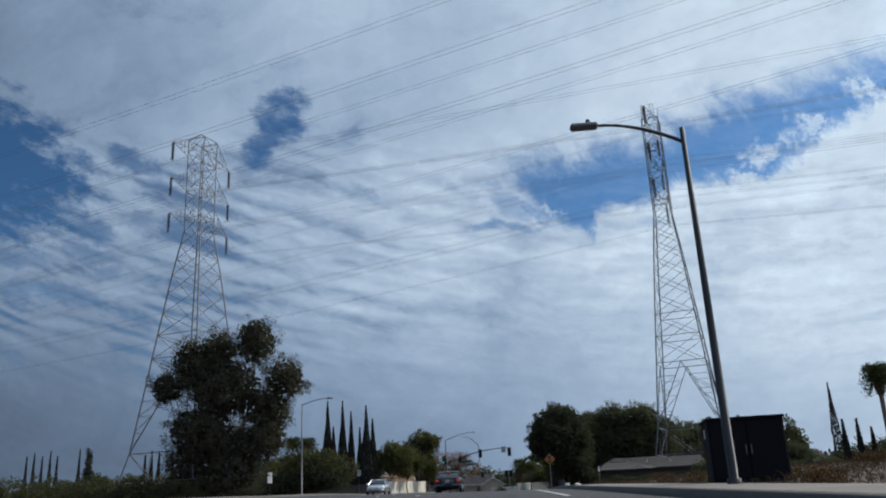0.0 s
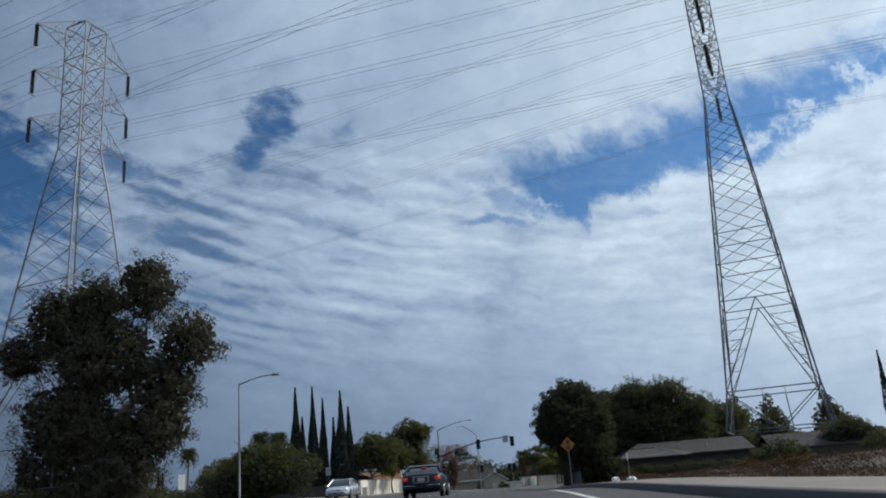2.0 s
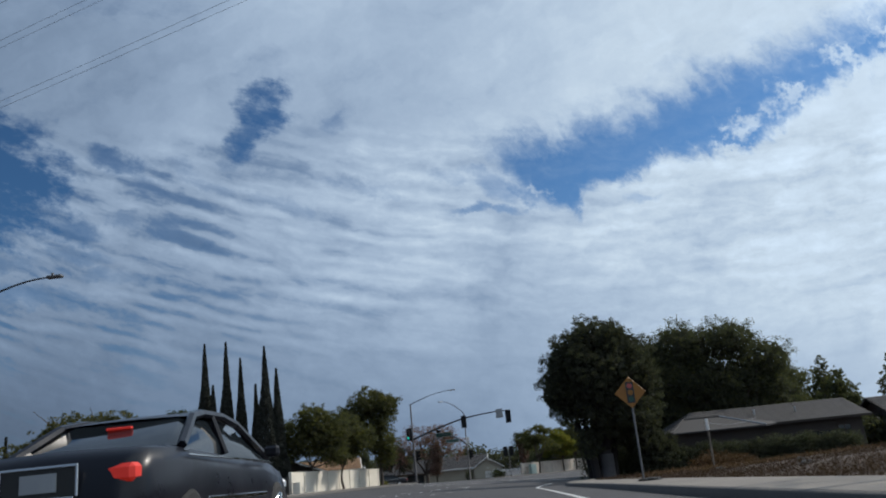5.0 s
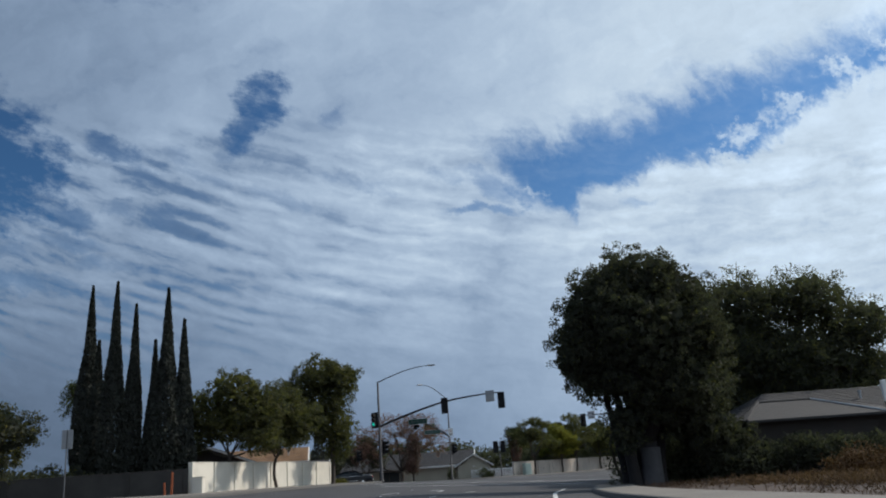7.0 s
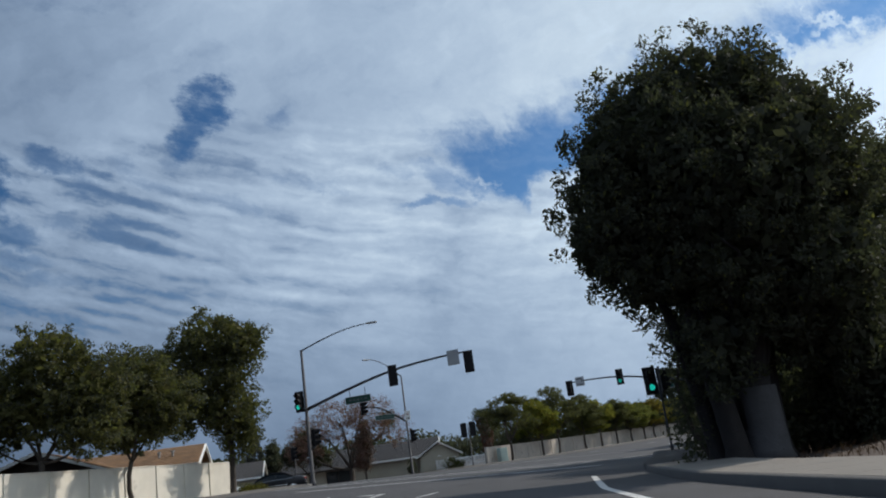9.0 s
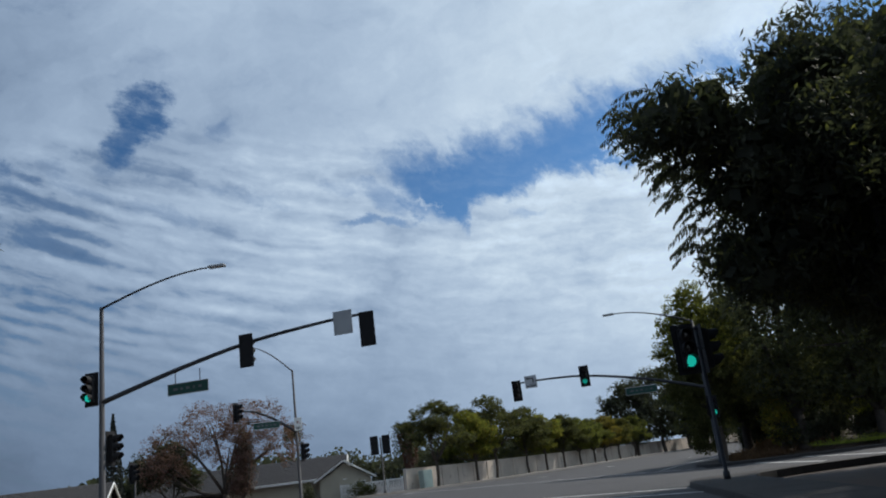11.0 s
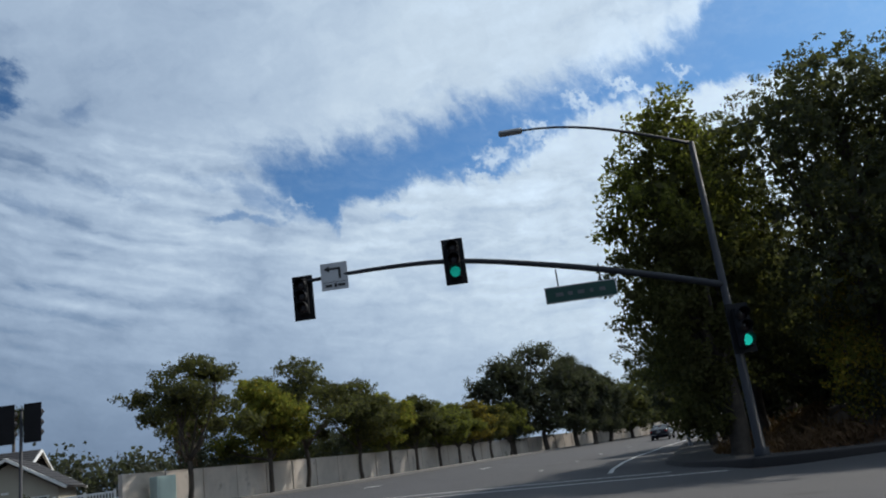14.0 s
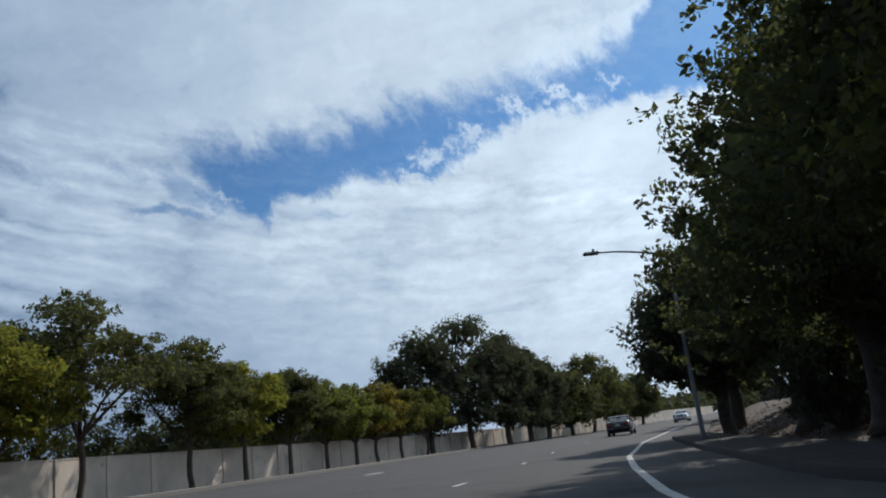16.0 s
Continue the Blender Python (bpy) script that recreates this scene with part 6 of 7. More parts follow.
# ---- walls and fences ----


def wall_run(name, line, height, label, mat, pier=2.6, thick=0.16, cap=True, lift=0.0, pier_out=0.05):
    """A garden wall in panels between piers along a line of (x, y); the piers stand proud of both faces."""
    line = np.array(line, float)
    d = np.r_[0, np.cumsum(np.linalg.norm(np.diff(line, axis=0), axis=1))]
    n = max(1, round(d[-1] / pier))
    t = np.linspace(0, d[-1], n + 1)
    p = np.stack([np.interp(t, d, line[:, 0]), np.interp(t, d, line[:, 1])], -1)
    base = thing(name, (0, 0, 0), label, "wall")
    base["kind"] = "structure"
    for k in range(n):
        a, b = p[k], p[k + 1]
        mid, along = (a + b) / 2, b - a
        z = lz(*mid) + lift
        turn = math.degrees(math.atan2(along[1], along[0]))
        bm = bmesh.new()
        box(bm, (*mid, z + height / 2 - 0.1), (np.linalg.norm(along) - 0.24, thick, height + 0.2), (0, 0, turn), 0.01)
        part("panel", bm, mat, base)
        if cap:
            bm = bmesh.new()
            box(bm, (*mid, z + height + 0.025), (np.linalg.norm(along) - 0.26, thick + 0.05, 0.05), (0, 0, turn), 0.01)
            part("coping", bm, mat, base)
    for k in range(n + 1):
        along = p[min(k + 1, n)] - p[max(k - 1, 0)]
        turn = math.degrees(math.atan2(along[1], along[0]))
        bm = bmesh.new()
        box(bm, (*p[k], lz(*p[k]) + lift + height / 2 - 0.06), (0.24, thick + 2 * pier_out, height + 0.22), (0, 0, turn), 0.012)
        part("pier", bm, mat, base)
    return base


wall_run("garden_wall", [(-15.85, 110.9), (-14.4, 117.5), (-11.75, 128.5)], 1.60, "cream stuccoed garden wall with piers, sunlit", CREAM, 2.3, lift=0.15)
wall_run("garden_wall", [(-11.9, 128.75), (-30, 133.2)], 1.60, "cream stuccoed garden wall with piers", CREAM, 2.6, lift=0.15)
wall_run("garden_wall", [(-16.1, 110.8), (-40, 105.5)], 1.30, "block garden wall below the cypresses, its shade painted dark", SHADEWALL, 3.0, lift=0.1)
wall_run("garden_wall", [(-40.3, 105.4), (-75, 98.0)], 1.30, "block garden wall along the gardens, its shade painted dark", SHADEWALL, 3.0, lift=0.1)
WALL_B = [(3.5, 172.4), (8.0, 178.8), (13.0, 186.0), (18.0, 193.0), (24.0, 201.3), (32.0, 212.0), (42.0, 224.3), (60.0, 243.0), (90.0, 271.5), (150, 325)]
wall_run("boundary_wall", WALL_B, 1.72, "long grey block wall with piers along the avenue", GREYWALL, 2.9, lift=0.1)
base = thing("picket_fence", (0, 0, 0), "white picket fence before the corner house", "fence")
for k in range(40):
    f = k / 39
    x, y = -2.0 + 5.2 * f, 172.8 - 0.6 * f
    z = lz(x, y)
    bm = bmesh.new()
    box(bm, (x, y, z + 0.55 + 0.1), (0.075, 0.02, 1.05), (0, 0, -7), 0.006)
    part("picket", bm, WHITE, base)
for k in range(5):
    f = k / 4
    x, y = -2.0 + 5.2 * f, 172.86 - 0.6 * f
    bm = bmesh.new()
    box(bm, (x, y + 0.03, lz(x, y) + 0.6), (0.11, 0.11, 1.35), (0, 0, -7), 0.01)
    part("post", bm, WHITE, base)
for h in (0.35, 1.05):
    bm = bmesh.new()
    box(bm, (0.6, 172.54, lz(0.6, 172.5) + 0.1 + h), (5.2, 0.03, 0.09), (0, 0, -6.6), 0.005)
    part("rail", bm, WHITE, base)
base = thing("board_fence", (0, 0, 0), "dark weathered board fence behind the field", "fence")
for k in range(60):
    x, y = 25.5 + 0.26 * k, 92.5 - 0.05 * k
    bm = bmesh.new()
    box(bm, (x, y, lz(x, y) + 0.85 + 0.02 * math.sin(k * 2.3)), (0.245, 0.025, 1.8), (0, 0, -11), 0.006)
    part("board", bm, BROWNWALL, base)

# ---- houses ----


def house(place, size, eave, ridge, mats, label, along_x=True, hip_left=0.0, overhang=0.45, turn=0.0, openings=(), vents=()):
    """A single-storey house: four walls, a thick pitched roof (hipped at one end if asked), fascia boards and windows. size: across and deep."""
    wall_mat, roof_mat, trim = mats
    x, y = place
    z = lz(x, y)
    base = thing("house", (x, y, z), label, "house", turn=turn)
    sx, sy = size
    t = 0.2
    for nm, mid, dim in (("wall", (0, -sy / 2 + t / 2, eave / 2 - 0.1), (sx, t, eave + 0.2)), ("wall", (0, sy / 2 - t / 2, eave / 2 - 0.1), (sx, t, eave + 0.2)),
                         ("wall", (-sx / 2 + t / 2, 0, eave / 2 - 0.1), (t, sy - 2 * t - 0.01, eave + 0.2)), ("wall", (sx / 2 - t / 2, 0, eave / 2 - 0.1), (t, sy - 2 * t - 0.01, eave + 0.2))):
        bm = bmesh.new()
        box(bm, mid, dim)
        part(nm, bm, wall_mat, base)
    ax, ay = sx / 2 + overhang, sy / 2 + overhang
    if along_x:
        lo = [(-ax, -ay), (ax, -ay), (ax, ay), (-ax, ay)]
        r0, r1 = (-ax + hip_left, 0), (ax, 0)
        planes = [(lo[0], lo[1], r1, r0), (lo[2], lo[3], r0, r1)]
    else:
        lo = [(-ax, -ay), (ax, -ay), (ax, ay), (-ax, ay)]
        r0, r1 = (0, -ay), (0, ay)
        planes = [(lo[3], lo[0], r0, r1), (lo[1], lo[2], r1, r0)]
    if along_x and hip_left:
        planes.append((lo[3], lo[0], r0, r0))
    for pl in planes:
        pts = [Vector((px, py, eave if i < 2 else ridge)) for i, (px, py) in enumerate(pl)]
        a, b, c, d = pts
        rows = max(6, int((d - a).length / 0.32))
        bm = bmesh.new()
        normal = (b - a).cross(d - a).normalized()
        if normal.z < 0:
            normal = -normal
        for k in range(rows):
            f0, f1 = k / rows, (k + 1) / rows
            q = [a.lerp(d, f0), b.lerp(c, f0), b.lerp(c, f1), a.lerp(d, f1)]
            top = [q[0] + normal * 0.045, q[1] + normal * 0.045, q[2] + normal * 0.018, q[3] + normal * 0.018]
            low = [v - normal * 0.05 for v in q]
            vt, vl = [bm.verts.new(v) for v in top], [bm.verts.new(v) for v in low]
            bm.faces.new(vt)
            for i in range(4):
                j = (i + 1) % 4
                bm.faces.new((vl[i], vl[j], vt[j], vt[i]))
        bmesh.ops.remove_doubles(bm, verts=bm.verts[:], dist=1e-5)
        bmesh.ops.recalc_face_normals(bm, faces=bm.faces[:])
        roof = part("roof", bm, roof_mat, base)
    ends = []
    if along_x:
        ends = [(1, sx / 2 - 0.11)] + ([] if hip_left else [(-1, -sx / 2 + 0.11)])
        for s, px in ends:
            bm = bmesh.new()
            prism(bm, [(px, -sy / 2, eave), (px, sy / 2, eave), (px, 0, eave + (ridge - eave) * (sy / 2) / ay)], (0.1 * s, 0, 0))
            part("gable", bm, wall_mat, base)
            for sg in (-1, 1):
                bm = bmesh.new()
                tube(bm, [(s * (ax + 0.02), sg * (ay + 0.02), eave - 0.06), (s * (ax + 0.02), 0, ridge - 0.06)], 0.09, 4)
                part("barge_board", bm, trim, base)
    else:
        for s in (-1, 1):
            bm = bmesh.new()
            prism(bm, [(-sx / 2, s * (sy / 2 - 0.11), eave), (sx / 2, s * (sy / 2 - 0.11), eave), (0, s * (sy / 2 - 0.11), eave + (ridge - eave) * (sx / 2) / ax)], (0, 0.1 * s, 0))
            part("gable", bm, wall_mat, base)
            for sg in (-1, 1):
                bm = bmesh.new()
                tube(bm, [(sg * (ax + 0.02), s * (ay + 0.02), eave - 0.06), (0, s * (ay + 0.02), ridge - 0.06)], 0.09, 4)
                part("barge_board", bm, trim, base)
    bm = bmesh.new()
    box(bm, (0, -ay - 0.03, eave - 0.04), (2 * ax, 0.04, 0.18) if along_x else (0.3, 0.04, 0.1), (0, 0, 0), 0.005)
    part("fascia", bm, trim, base)
    for kind, wx, wz, ww, wh in openings:
        bm = bmesh.new()
        for px, pz, pw, ph in ((wx, wz + wh / 2, ww + 0.14, 0.07), (wx, wz - wh / 2, ww + 0.14, 0.07), (wx - ww / 2, wz, 0.07, wh), (wx + ww / 2, wz, 0.07, wh), (wx, wz, 0.05, wh)):
            box(bm, (px, -sy / 2 - 0.02, pz), (pw, 0.06, ph), (0, 0, 0), 0.005)
        win = part(kind, bm, trim, base)
        bm = bmesh.new()
        box(bm, (wx, -sy / 2 - 0.006, wz), (ww, 0.012, wh))
        part("pane", bm, WINDOW, win)
    for vx, vy, vz in vents:
        bm = bmesh.new()
        tube(bm, [(vx, vy, vz - 0.3), (vx, vy, vz + 0.35)], 0.06, 8)
        tube(bm, [(vx, vy, vz + 0.32), (vx, vy, vz + 0.42)], 0.1, 8)
        part("vent_pipe", bm, SIGN_BACK, base)
    return base


long_house = house((19.9, 110.6), (13.0, 7.8), 2.72, 4.15, (BROWNWALL, ROOF_GREY, BROWNWALL), "long low brown house with a grey shingle roof behind dry grass", True, 2.6, 0.5, 0, [("window", 3.4, 1.4, 1.8, 1.0), ("door", 5.2, 1.15, 0.9, 2.0)], [(2.6, -2.4, 3.35), (-0.3, -2.2, 3.45)])
# its front wing: a hipped roof that runs down to the main eaves, with pale ridge caps, on a dark porch wall
wing = {"fl": (-7.1, -5.3, 2.58), "fr": (-0.6, -5.3, 2.58), "br": (0.6, -4.3, 2.70), "bl": (-7.1, -4.3, 2.66), "tl": (-5.6, -2.7, 3.52), "tr": (-3.0, -2.7, 3.52)}
for corners in (("fl", "fr", "tr", "tl"), ("fr", "br", "tr", "tr"), ("bl", "fl", "tl", "tl")):
    pts = [Vector(wing[c]) for c in dict.fromkeys(corners)]
    bm = bmesh.new()
    top, low = [bm.verts.new(p + Vector((0, 0, 0.06))) for p in pts], [bm.verts.new(p - Vector((0, 0, 0.05))) for p in pts]
    bm.faces.new(top)
    bm.faces.new(low[::-1])
    for i in range(len(pts)):
        j = (i + 1) % len(pts)
        bm.faces.new((low[i], low[j], top[j], top[i]))
    bmesh.ops.recalc_face_normals(bm, faces=bm.faces[:])
    part("wing_roof", bm, ROOF_GREY, long_house)
for a, b in (("fr", "tr"), ("tr", "tl"), ("tl", "fl")):
    bm = bmesh.new()
    tube(bm, [Vector(wing[a]) + Vector((0, 0, 0.07)), Vector(wing[b]) + Vector((0, 0, 0.07))], 0.07, 6)
    part("ridge_cap", bm, SIGN_BACK if a == "fr" else ROOF_GREY, long_house)
bm = bmesh.new()
box(bm, (-3.8, -4.55, 1.22), (5.8, 0.16, 2.7), (0, 0, 0), 0.01)
part("porch_wall", bm, BROWNWALL, long_house)
house((36.5, 113.0), (12.0, 8.0), 2.5, 4.1, (BROWNWALL, ROOF_DARK, BROWNWALL), "low brown house with a grey roof beyond the board fence", True, 0.0, 0.5, -4)
house((-18.6, 130.2), (8.6, 7.4), 1.95, 3.15, (STUCCO, ROOF_BROWN, WHITE), "bungalow with a tan shingle roof behind the cream wall", True, 0.0, 0.5, 12, [("skylight_frame", 3.0, 1.2, 0.9, 0.8)], [(2.6, -2.2, 2.45), (3.3, -2.2, 2.45)])
house((-19.4, 124.4), (6.4, 4.2), 1.85, 3.2, (BROWNWALL, ROOF_BROWN, WHITE), "dark gabled wing of a bungalow with white barge boards", False, 0.0, 0.4, 12, [("window", 0.0, 1.3, 1.4, 1.0)])
house((-8.6, 180.0), (13.0, 9.0), 2.0, 4.0, (STUCCO, ROOF_DARK, WHITE), "corner house with a charcoal roof and beige walls", True, 0.0, 0.5, 0, [("window", -3.0, 1.1, 1.4, 0.9)], [(-2.0, -1.5, 3.6)])
house((-1.65, 176.0), (4.3, 4.2), 1.75, 3.3, (STUCCO, ROOF_DARK, WHITE), "beige gabled front of the corner house with white trim", False, 0.0, 0.42, 0, [("window", 1.3, 1.15, 0.8, 0.5)])
house((-14.5, 179.0), (9.0, 8.0), 1.9, 3.6, (STUCCO, ROOF_DARK, BROWNWALL), "low garage wing with a charcoal roof and a pale door", True, 0.0, 0.5, 0, [("garage_door", 1.5, 0.9, 2.6, 1.6)])
house((-27.0, 172.0), (12.0, 8.0), 2.1, 3.8, (STUCCO, ROOF_GREY, WHITE), "bungalow with a grey roof across the side street", True, 0.0, 0.5, 10, [("window", 0.0, 1.2, 1.8, 1.0)])

# ---- smaller things along the road ----


def enclosure(x, y, size, turn, label):
    """A dark metal enclosure with door leaves, hinges, a lid and a plinth."""
    sx, sy, h = size
    base = thing("utility_enclosure", (x, y, lz(x, y) + 0.08), label, "utility box", turn=turn)
    bm = bmesh.new()
    box(bm, (0, 0, h / 2), (sx, sy, h), (0, 0, 0), 0.02)
    part("body", bm, CABINET, base)
    bm = bmesh.new()
    box(bm, (0, 0, h + 0.03), (sx + 0.08, sy + 0.08, 0.07), (0, 0, 0), 0.015)
    part("lid", bm, CABINET, base)
    bm = bmesh.new()
    box(bm, (0, 0, -0.12), (sx + 0.2, sy + 0.2, 0.3), (0, 0, 0), 0.02)
    part("plinth", bm, KERB, base)
    for side in (-1, 1):
        bm = bmesh.new()
        box(bm, (side * sx * 0.245, -sy / 2 - 0.012, h * 0.52), (sx * 0.47, 0.025, h * 0.86), (0, 0, 0), 0.008)
        door = part("door", bm, CABINET, base)
        bm = bmesh.new()
        tube(bm, [(side * 0.06, -sy / 2 - 0.05, h * 0.45), (side * 0.06, -sy / 2 - 0.05, h * 0.6)], 0.015, 6)
        part("handle", bm, STEEL, door)
    bm = bmesh.new()
    box(bm, (-sx / 2 - 0.004, 0.1, h * 0.82), (0.006, 0.28, 0.22))
    part("notice", bm, SIGN_BACK, base, "faded pale notice")
    return base


enclosure(6.85, 20.6, (1.75, 1.5, 1.5), -8, "dark blue-black metal utility enclosure on the earth bank")
base = thing("utility_box", (-15.2, 110.2, lz(-15.2, 110.2) + 0.1), "small cream utility pedestal beside the wall", "utility box")
bm = bmesh.new()
box(bm, (0, 0, 0.42), (0.6, 0.45, 0.85), (0, 0, 0), 0.03)
part("body", bm, CREAM, base)
bm = bmesh.new()
box(bm, (0, 0, 0.87), (0.66, 0.5, 0.05), (0, 0, 0), 0.015)
part("lid", bm, CREAM, base)
base = thing("utility_box", (5.2, 173.2, lz(5.2, 173.2) + 0.1), "pale green-grey utility cabinet against the long wall", "utility box")
bm = bmesh.new()
box(bm, (0, 0, 0.75), (1.0, 0.7, 1.5), (0, 0, 35), 0.03)
part("body", bm, AQUA, base)
bm = bmesh.new()
box(bm, (0.22, -0.30, 0.75), (0.8, 0.02, 1.3), (0, 0, 35), 0.01)
part("door", bm, AQUA, base)
bm = bmesh.new()
box(bm, (-15.7, 107.8, lz(-15.7, 107.8) + 0.6), (0.10, 0.05, 1.3), (3, 2, 10), 0.006)
alone("marker_stake", bm, RUSTWOOD, "faded orange marker stake in the verge", "marker post")
bm = bmesh.new()
box(bm, (-16.4, 108.6, lz(-16.4, 108.6) + 0.35), (0.08, 0.05, 0.8), (2, -3, 0), 0.006)
alone("marker_stake", bm, RUSTWOOD, "short faded orange marker stake in the verge", "marker post")
x, y = 10.9, 87.9
base = thing("service_post", (x, y, lz(x, y)), "thin pale service post with a meter and wire in the yard", "post")
bm = bmesh.new()
tube(bm, [(0, 0, -0.1), (0.02, 0, 2.45)], 0.05, 8)
part("post", bm, PALEBARK, base)
bm = bmesh.new()
box(bm, (0, -0.06, 2.2), (0.13, 0.09, 0.55), (0, 0, 0), 0.01)
part("meter", bm, WHITE, base)
bm = bmesh.new()
tube(bm, [(0.02 + 5.5 * t, 10 * t, 2.3 - 0.9 * t * (1 - t) + 0.35 * t) for t in np.linspace(0, 1, 12)], 0.012, 4, False)
part("wire", bm, CABLE, base)


def crumpled(place, size, mat, label, name):
    x, y, z = place
    bm = bmesh.new()
    bmesh.ops.create_icosphere(bm, subdivisions=3, radius=1.0)
    for v in bm.verts:
        k = 1 + 0.45 * noise.noise(v.co * 2.1 + Vector((x, y, 0))) + 0.2 * noise.noise(v.co * 5.3)
        v.co = Vector((v.co.x * size[0] * k + x, v.co.y * size[1] * k + y, max(0.0, v.co.z * size[2] * k + size[2] * 0.6) + z))
    return alone(name, bm, mat, label, "litter")


crumpled((4.35, 46.3, lz(4.35, 46.3) + 0.155), (0.13, 0.10, 0.09), WHITE, "crumpled white plastic bag on the pavement", "plastic_bag")
crumpled((5.0, 47.1, lz(5.0, 47.1) + 0.155), (0.16, 0.12, 0.08), WHITE, "crumpled white paper on the pavement", "paper")
crumpled((4.9, 71.3, lz(4.9, 71.3) + 0.155), (0.34, 0.22, 0.05), BLACK, "flattened dark cardboard on the pavement", "cardboard")
for k in range(14):
    px, py = 6.2 + 2.2 * abs(math.sin(k * 1.7)) + 0.25 * k, 30 + 4.6 * k
    crumpled((px, py, lz(px, py) + 0.05), (0.16 + 0.10 * abs(math.sin(k * 3.1)), 0.14, 0.10), KERB, "pale stone lying on the earth bank", "stone")["group"] = "bank stones"

# ---- vehicles ----


def car(x, y, turn, paint, label, brake=False, group=""):
    """A four-door saloon: shaped body, glasshouse with pillars, wheels, lamps, bumpers, mirrors, plate. It points along local +y."""
    base = thing("car", (x, y, lz(x, y)), label, "car", group, turn)
    # stations along the length: y, half width, sill, belt height
    st = [(-2.38, 0.62, 0.42, 0.66), (-2.33, 0.80, 0.30, 0.90), (-2.15, 0.86, 0.24, 1.00), (-1.55, 0.89, 0.20, 1.03), (-0.9, 0.90, 0.19, 0.99), (0.0, 0.90, 0.19, 0.95), (0.85, 0.90, 0.19, 0.94), (1.3, 0.88, 0.20, 0.90), (1.9, 0.84, 0.22, 0.80), (2.25, 0.76, 0.26, 0.70), (2.40, 0.55, 0.38, 0.58)]
    bm = bmesh.new()
    rings = []
    for py, hw, lo, hi in st:
        prof = [(hw * 0.80, lo), (hw * 0.97, lo + 0.10), (hw, (lo + hi) / 2 - 0.02), (hw * 0.985, hi - 0.16), (hw * 0.93, hi - 0.03), (hw * 0.80, hi), (0, hi + 0.02)]
        ring = [bm.verts.new((px, py, pz)) for px, pz in prof] + [bm.verts.new((-px, py, pz)) for px, pz in prof[-2::-1]]
        rings.append(ring)
    for a, b in zip(rings, rings[1:]):
        for i in range(len(a) - 1):
            bm.faces.new((a[i], b[i], b[i + 1], a[i + 1]))
        bm.faces.new((a[-1], b[-1], b[0], a[0]))
    bm.faces.new(rings[0][::-1])
    bm.faces.new(rings[-1])
    bmesh.ops.recalc_face_normals(bm, faces=bm.faces[:])
    part("body", bm, paint, base, smooth=True)
    gl = [(-1.50, 0.76, 1.00, 1.02), (-0.86, 0.71, 0.98, 1.33), (-0.50, 0.68, 0.97, 1.39), (0.1, 0.67, 0.95, 1.40), (0.55, 0.69, 0.95, 1.33), (1.25, 0.75, 0.93, 0.94)]
    bm = bmesh.new()
    rings = []
    for py, hw, lo, hi in gl:
        top = hw - 0.13 * (hi - lo) / 0.47
        prof = [(hw + 0.09, lo - 0.03), (hw + 0.05, lo + (hi - lo) * 0.3), (top + 0.03, hi - 0.04 * (hi > lo + 0.1)), (top - 0.08, hi)]
        rings.append([bm.verts.new((px, py, pz)) for px, pz in prof] + [bm.verts.new((-px, py, pz)) for px, pz in prof[::-1]])
    for a, b in zip(rings, rings[1:]):
        for i in range(len(a) - 1):
            bm.faces.new((a[i], b[i], b[i + 1], a[i + 1]))
    bmesh.ops.recalc_face_normals(bm, faces=bm.faces[:])
    part("glasshouse", bm, CARGLASS, base, "dark tinted windows", smooth=True)
    bm = bmesh.new()
    rows = [(-0.86, 0.63, 1.342), (-0.50, 0.60, 1.403), (0.1, 0.59, 1.413), (0.50, 0.60, 1.352)]
    lines = [[bm.verts.new((px, py, pz + 0.015 * (1 - (px / hw) ** 2))) for px in np.linspace(-hw, hw, 7)] for py, hw, pz in rows]
    for a, b in zip(lines, lines[1:]):
        for i in range(6):
            bm.faces.new((a[i], a[i + 1], b[i + 1], b[i]))
    part("roof", bm, paint, base, smooth=True)
    bm = bmesh.new()
    for s in (-1, 1):
        tube(bm, [(s * 0.82, -1.48, 1.02), (s * 0.68, -0.88, 1.33), (s * 0.63, -0.50, 1.39), (s * 0.62, 0.1, 1.40), (s * 0.65, 0.52, 1.33), (s * 0.81, 1.24, 0.94)], 0.045, 6)
        tube(bm, [(s * 0.79, -0.22, 0.97), (s * 0.63, -0.20, 1.39)], 0.035, 6)
    part("window_frame", bm, paint, base)
    for s in (-1, 1):
        bm = bmesh.new()
        tube(bm, [(s * 0.885, -1.5, 0.93), (s * 0.895, 0.0, 0.905), (s * 0.885, 1.2, 0.88)], 0.012, 5)
        part("belt_trim", bm, CHROME, base)
        bm = bmesh.new()
        box(bm, (s * 0.905, -0.1, 0.52), (0.02, 1.9, 0.05), (0, 0, 0), 0.006)
        part("side_moulding", bm, CHROME, base)
        bm = bmesh.new()
        box(bm, (s * 0.98, 0.88, 1.0), (0.18, 0.09, 0.13), (0, 0, 0), 0.03)
        part("mirror", bm, paint, base)
        for wy in (-1.42, 1.42):
            bm = bmesh.new()
            tube(bm, [(s * 0.70, wy, 0.32), (s * 0.72, wy, 0.32), (s * 0.88, wy, 0.32), (s * 0.905, wy, 0.32)], [0.27, 0.325, 0.325, 0.27], 22)
            wheel = part("wheel", bm, RUBBER, base, "black tyre", smooth=False)
            bm = bmesh.new()
            tube(bm, [(s * 0.89, wy, 0.32), (s * 0.915, wy, 0.32)], [0.215, 0.19], 18)
            for a in range(5):
                an = a * 2 * math.pi / 5
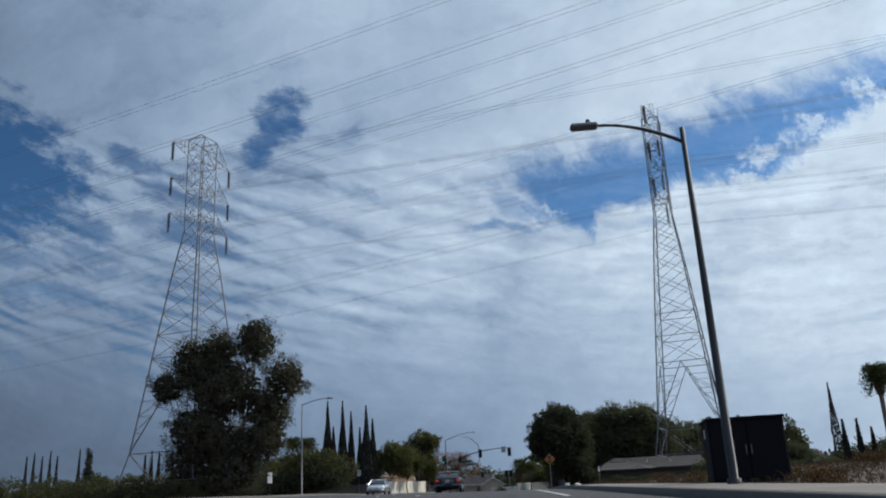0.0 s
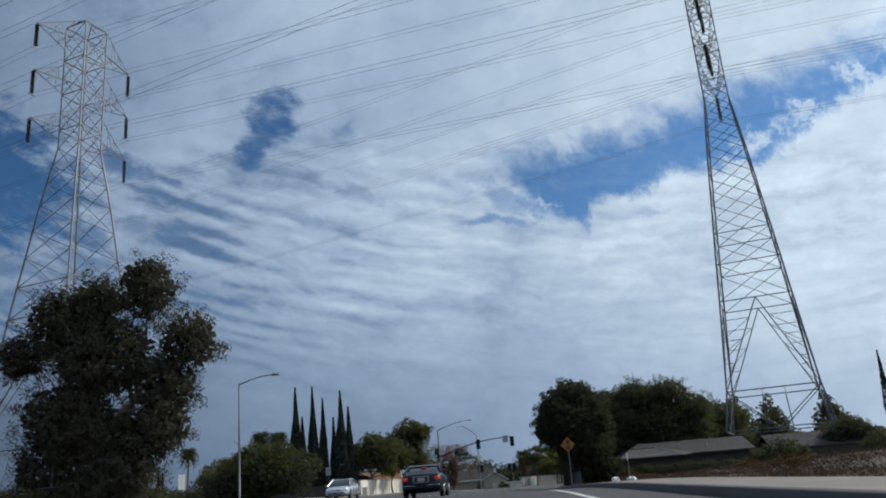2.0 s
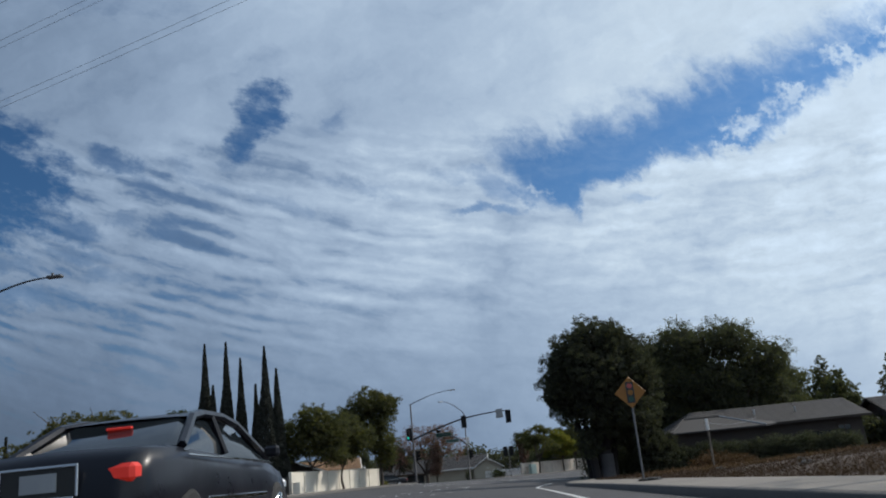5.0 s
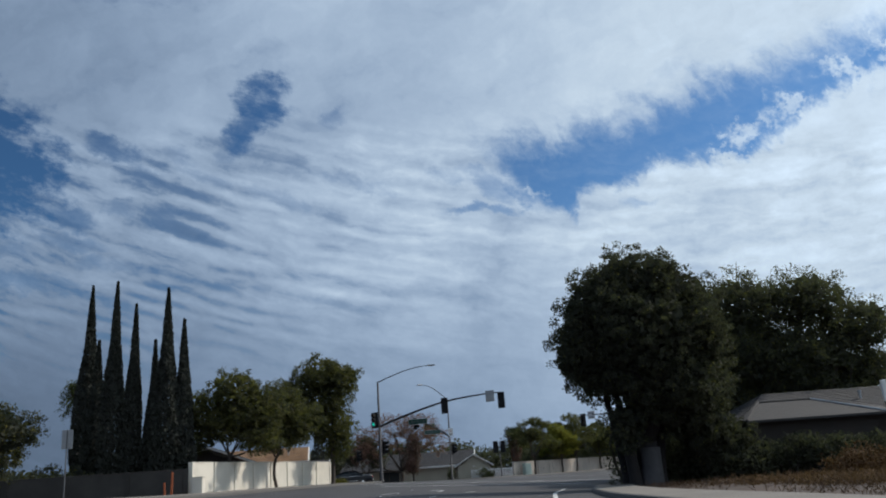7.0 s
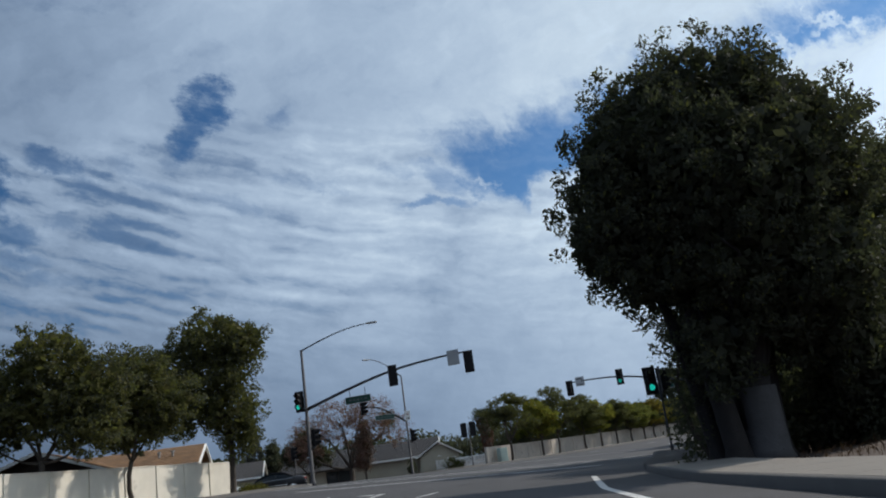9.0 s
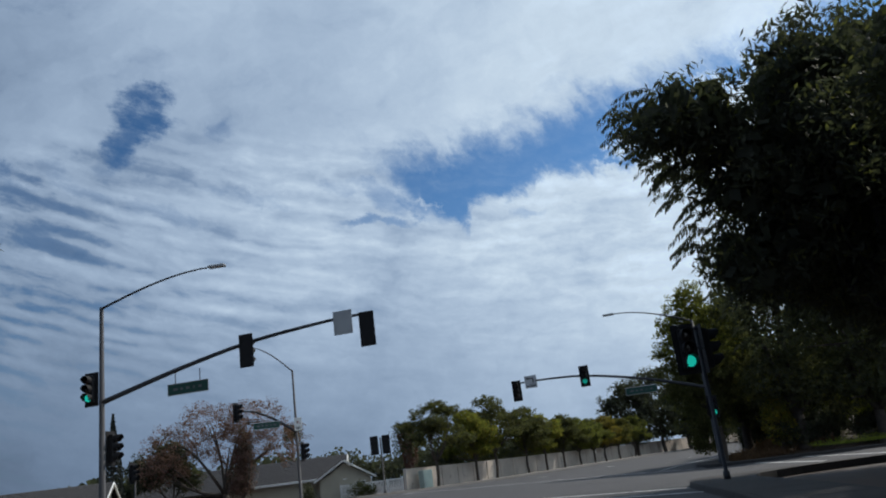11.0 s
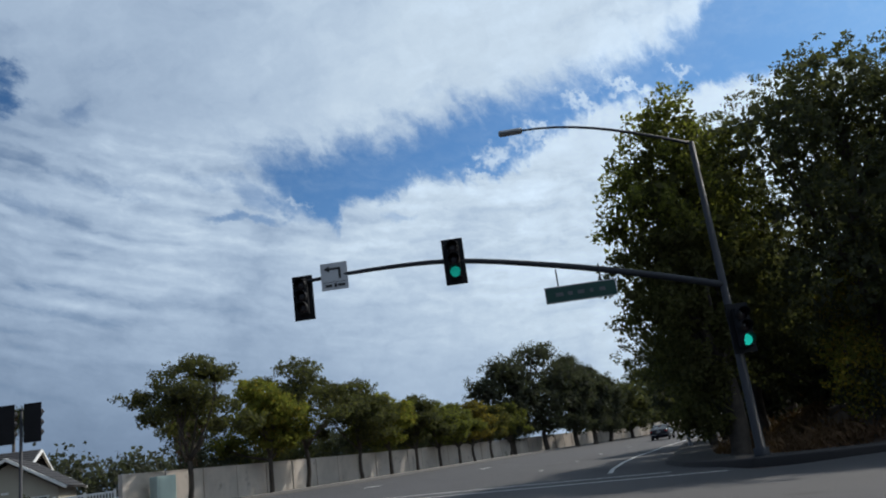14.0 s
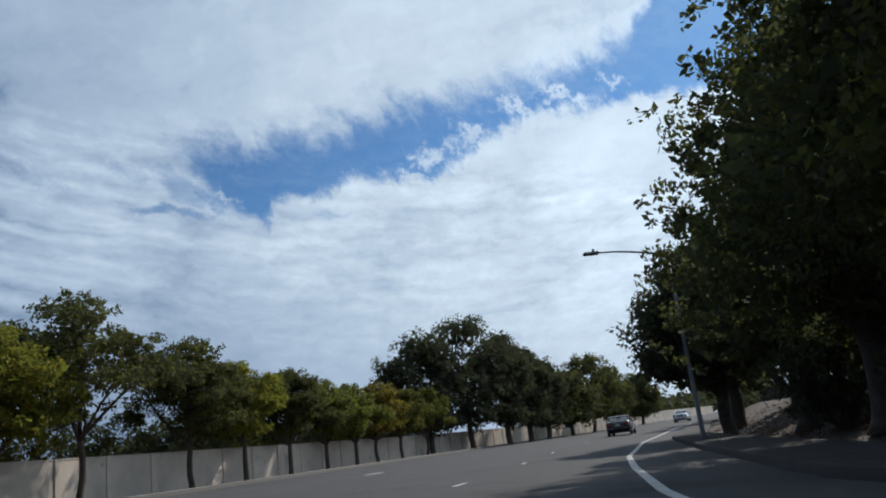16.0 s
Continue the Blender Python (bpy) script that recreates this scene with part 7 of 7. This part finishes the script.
                box(bm, (s * 0.917, wy + 0.1 * math.cos(an), 0.32 + 0.1 * math.sin(an)), (0.02, 0.05, 0.2), (math.degrees(an) - 90, 0, 0), 0.006)
            part("rim", bm, CHROME, wheel)
        bm = bmesh.new()
        box(bm, (s * 0.63, -2.285, 0.79), (0.34, 0.15, 0.15), (0, 0, s * -12), 0.035)
        part("tail_lamp", bm, RED_LENS if brake else RED_DULL, base, "lit red tail lamp" if brake else "red tail lamp")
        bm = bmesh.new()
        box(bm, (s * 0.58, 2.20, 0.62), (0.38, 0.22, 0.13), (0, 0, s * 14), 0.03)
        part("head_lamp", bm, CLEAR_LENS, base)
    bm = bmesh.new()
    box(bm, (0, -2.30, 0.45), (1.62, 0.22, 0.20), (0, 0, 0), 0.05)
    part("rear_bumper", bm, paint, base)
    for sx in (-0.55, 0.55):
        bm = bmesh.new()
        box(bm, (sx, -2.405, 0.515), (0.55, 0.02, 0.022), (0, 0, 0), 0.004)
        part("bumper_strip", bm, CHROME, base)
    bm = bmesh.new()
    box(bm, (0, 2.28, 0.42), (1.5, 0.2, 0.2), (0, 0, 0), 0.05)
    part("front_bumper", bm, paint, base)
    bm = bmesh.new()
    box(bm, (0, 2.34, 0.60), (0.7, 0.06, 0.12), (0, 0, 0), 0.01)
    part("grille", bm, BLACK, base)
    bm = bmesh.new()
    box(bm, (0, -2.385, 0.76), (0.62, 0.02, 0.24), (0, 0, 0), 0.01)
    recess = part("plate_recess", bm, BLACK, base)
    for mid, dim in (((0, -2.40, 0.885), (0.66, 0.02, 0.022)), ((0, -2.40, 0.635), (0.60, 0.02, 0.022)), ((-0.325, -2.40, 0.76), (0.022, 0.02, 0.24)), ((0.325, -2.40, 0.76), (0.022, 0.02, 0.24))):
        bm = bmesh.new()
        box(bm, mid, dim, (0, 0, 0), 0.004)
        part("chrome_strip", bm, CHROME, recess)
    bm = bmesh.new()
    box(bm, (0, -2.40, 0.76), (0.31, 0.012, 0.15), (0, 0, 0), 0.004)
    part("number_plate", bm, SIGN_BACK, base, "plain grey number plate")
    bm = bmesh.new()
    box(bm, (0, -1.02, 1.27), (0.26, 0.04, 0.025), (0, 0, 0), 0.006)
    part("high_brake_lamp", bm, RED_LENS if brake else RED_DULL, base)
    return base


car(-2.9, 56.5, 0, NAVY, "dark blue saloon with lit red tail lamps in the next lane", True)
car(-11.2, 78.0, 180, SILVER, "silver saloon in the oncoming lane")
car(48.0, 203.0, -37, NAVY, "dark saloon far ahead round the bend")
car(77.0, 236.0, -41, SILVER, "pale saloon far along the avenue")
car(-13.0, 143.5, 100, NAVY, "dark saloon standing in the side street")
car(-19.5, 150.0, 100, SILVER, "silver saloon standing in the side street")

# ---- distance: low wooded rises and roofs beyond the last streets ----


def far_woods(name, a, b, n, height, label, leaf=1.5):
    """A distant belt of tree tops along a line."""
    t = rng.random(n)
    swell = 0.55 + 0.45 * np.abs(np.sin(t * 23) * np.sin(t * 7 + 1)) + 0.12 * rng.normal(size=n)
    x, y = a[0] + (b[0] - a[0]) * t + rng.normal(size=n) * 2.0, a[1] + (b[1] - a[1]) * t + rng.normal(size=n) * 3.0
    z = lie(x, y) + height * swell * rng.random(n) ** 0.6
    ob = leaves(name, np.stack([x, y, z], -1), leaf, LEAF_DARK, None, slim=0.7)
    return tagged(ob, label, "woods", kind="stuff")


far_woods("far_woods", (-260, 240), (-20, 262), 15000, 7.5, "distant dark belt of garden trees")
far_woods("far_woods", (-24, 262), (60, 300), 16000, 8.0, "distant dark belt of garden trees", 0.75)
far_woods("far_woods", (60, 130), (260, 210), 9000, 7.0, "distant dark belt of trees beyond the field")
far_woods("far_woods", (95, 300), (260, 420), 7000, 8.0, "distant trees where the road climbs")

# ---- pavements, slab by slab ----
walkway("pavement", [(curve_x(y), y) for y in (-20, 20, 60, 88, 92, 96, 100, 104, 108)], 1.75, "pale concrete pavement and kerb along the field", 1)
walkway("pavement", [(curve_x(108), 108.02), (6.3, 111), (7.35, 114.5), (8.3, 118), (9.2, 121.8), (10.0, 125.0), (11.4, 127.2), (14.2, 128.4), (19, 128.3), (26, 126.6), (40, 122.8)], 1.75, "concrete pavement and kerb with tree shade painted in, round the corner", 1, slab_mat=SHADED_CONCRETE, kerb_mat=SHADED_CONCRETE)
walkway("pavement", [(60, 135.3), (40, 140.3), (30, 143.4), (24.6, 145.4), (21.8, 147.3), (20.7, 149.8), (21.1, 153.0), (22.9, 157.6)] + [(curve_x(y) + 0.02, y) for y in (161, 165, 170, 177, 183, 190, 200, 209, 222, 235)], 1.7, "concrete pavement and kerb painted in shade under the roadside trees", 1, slab_mat=SHADED_CONCRETE, kerb_mat=SHADED_CONCRETE)
walkway("pavement", [(-16.5, 20), (-16.5, 70), (-16.2, 90), (-15.2, 100), (-13.3, 110), (-9.9, 126), (-8.2, 132.4), (-8.6, 135.0), (-10.6, 137.2), (-14, 138.6), (-30, 142.6)], 1.9, "pale concrete pavement and kerb below the garden walls", -1, 2.0)
walkway("pavement", [(-30, 160.6), (-12, 156.8), (-4.0, 157.2), (0.5, 159.5), (4.0, 164.0), (8.0, 170.6), (15.5, 181.2), (28.5, 200.2), (43, 219.2), (62, 239.2)], 2.2, "concrete pavement and kerb along the long wall", -1, 2.4)
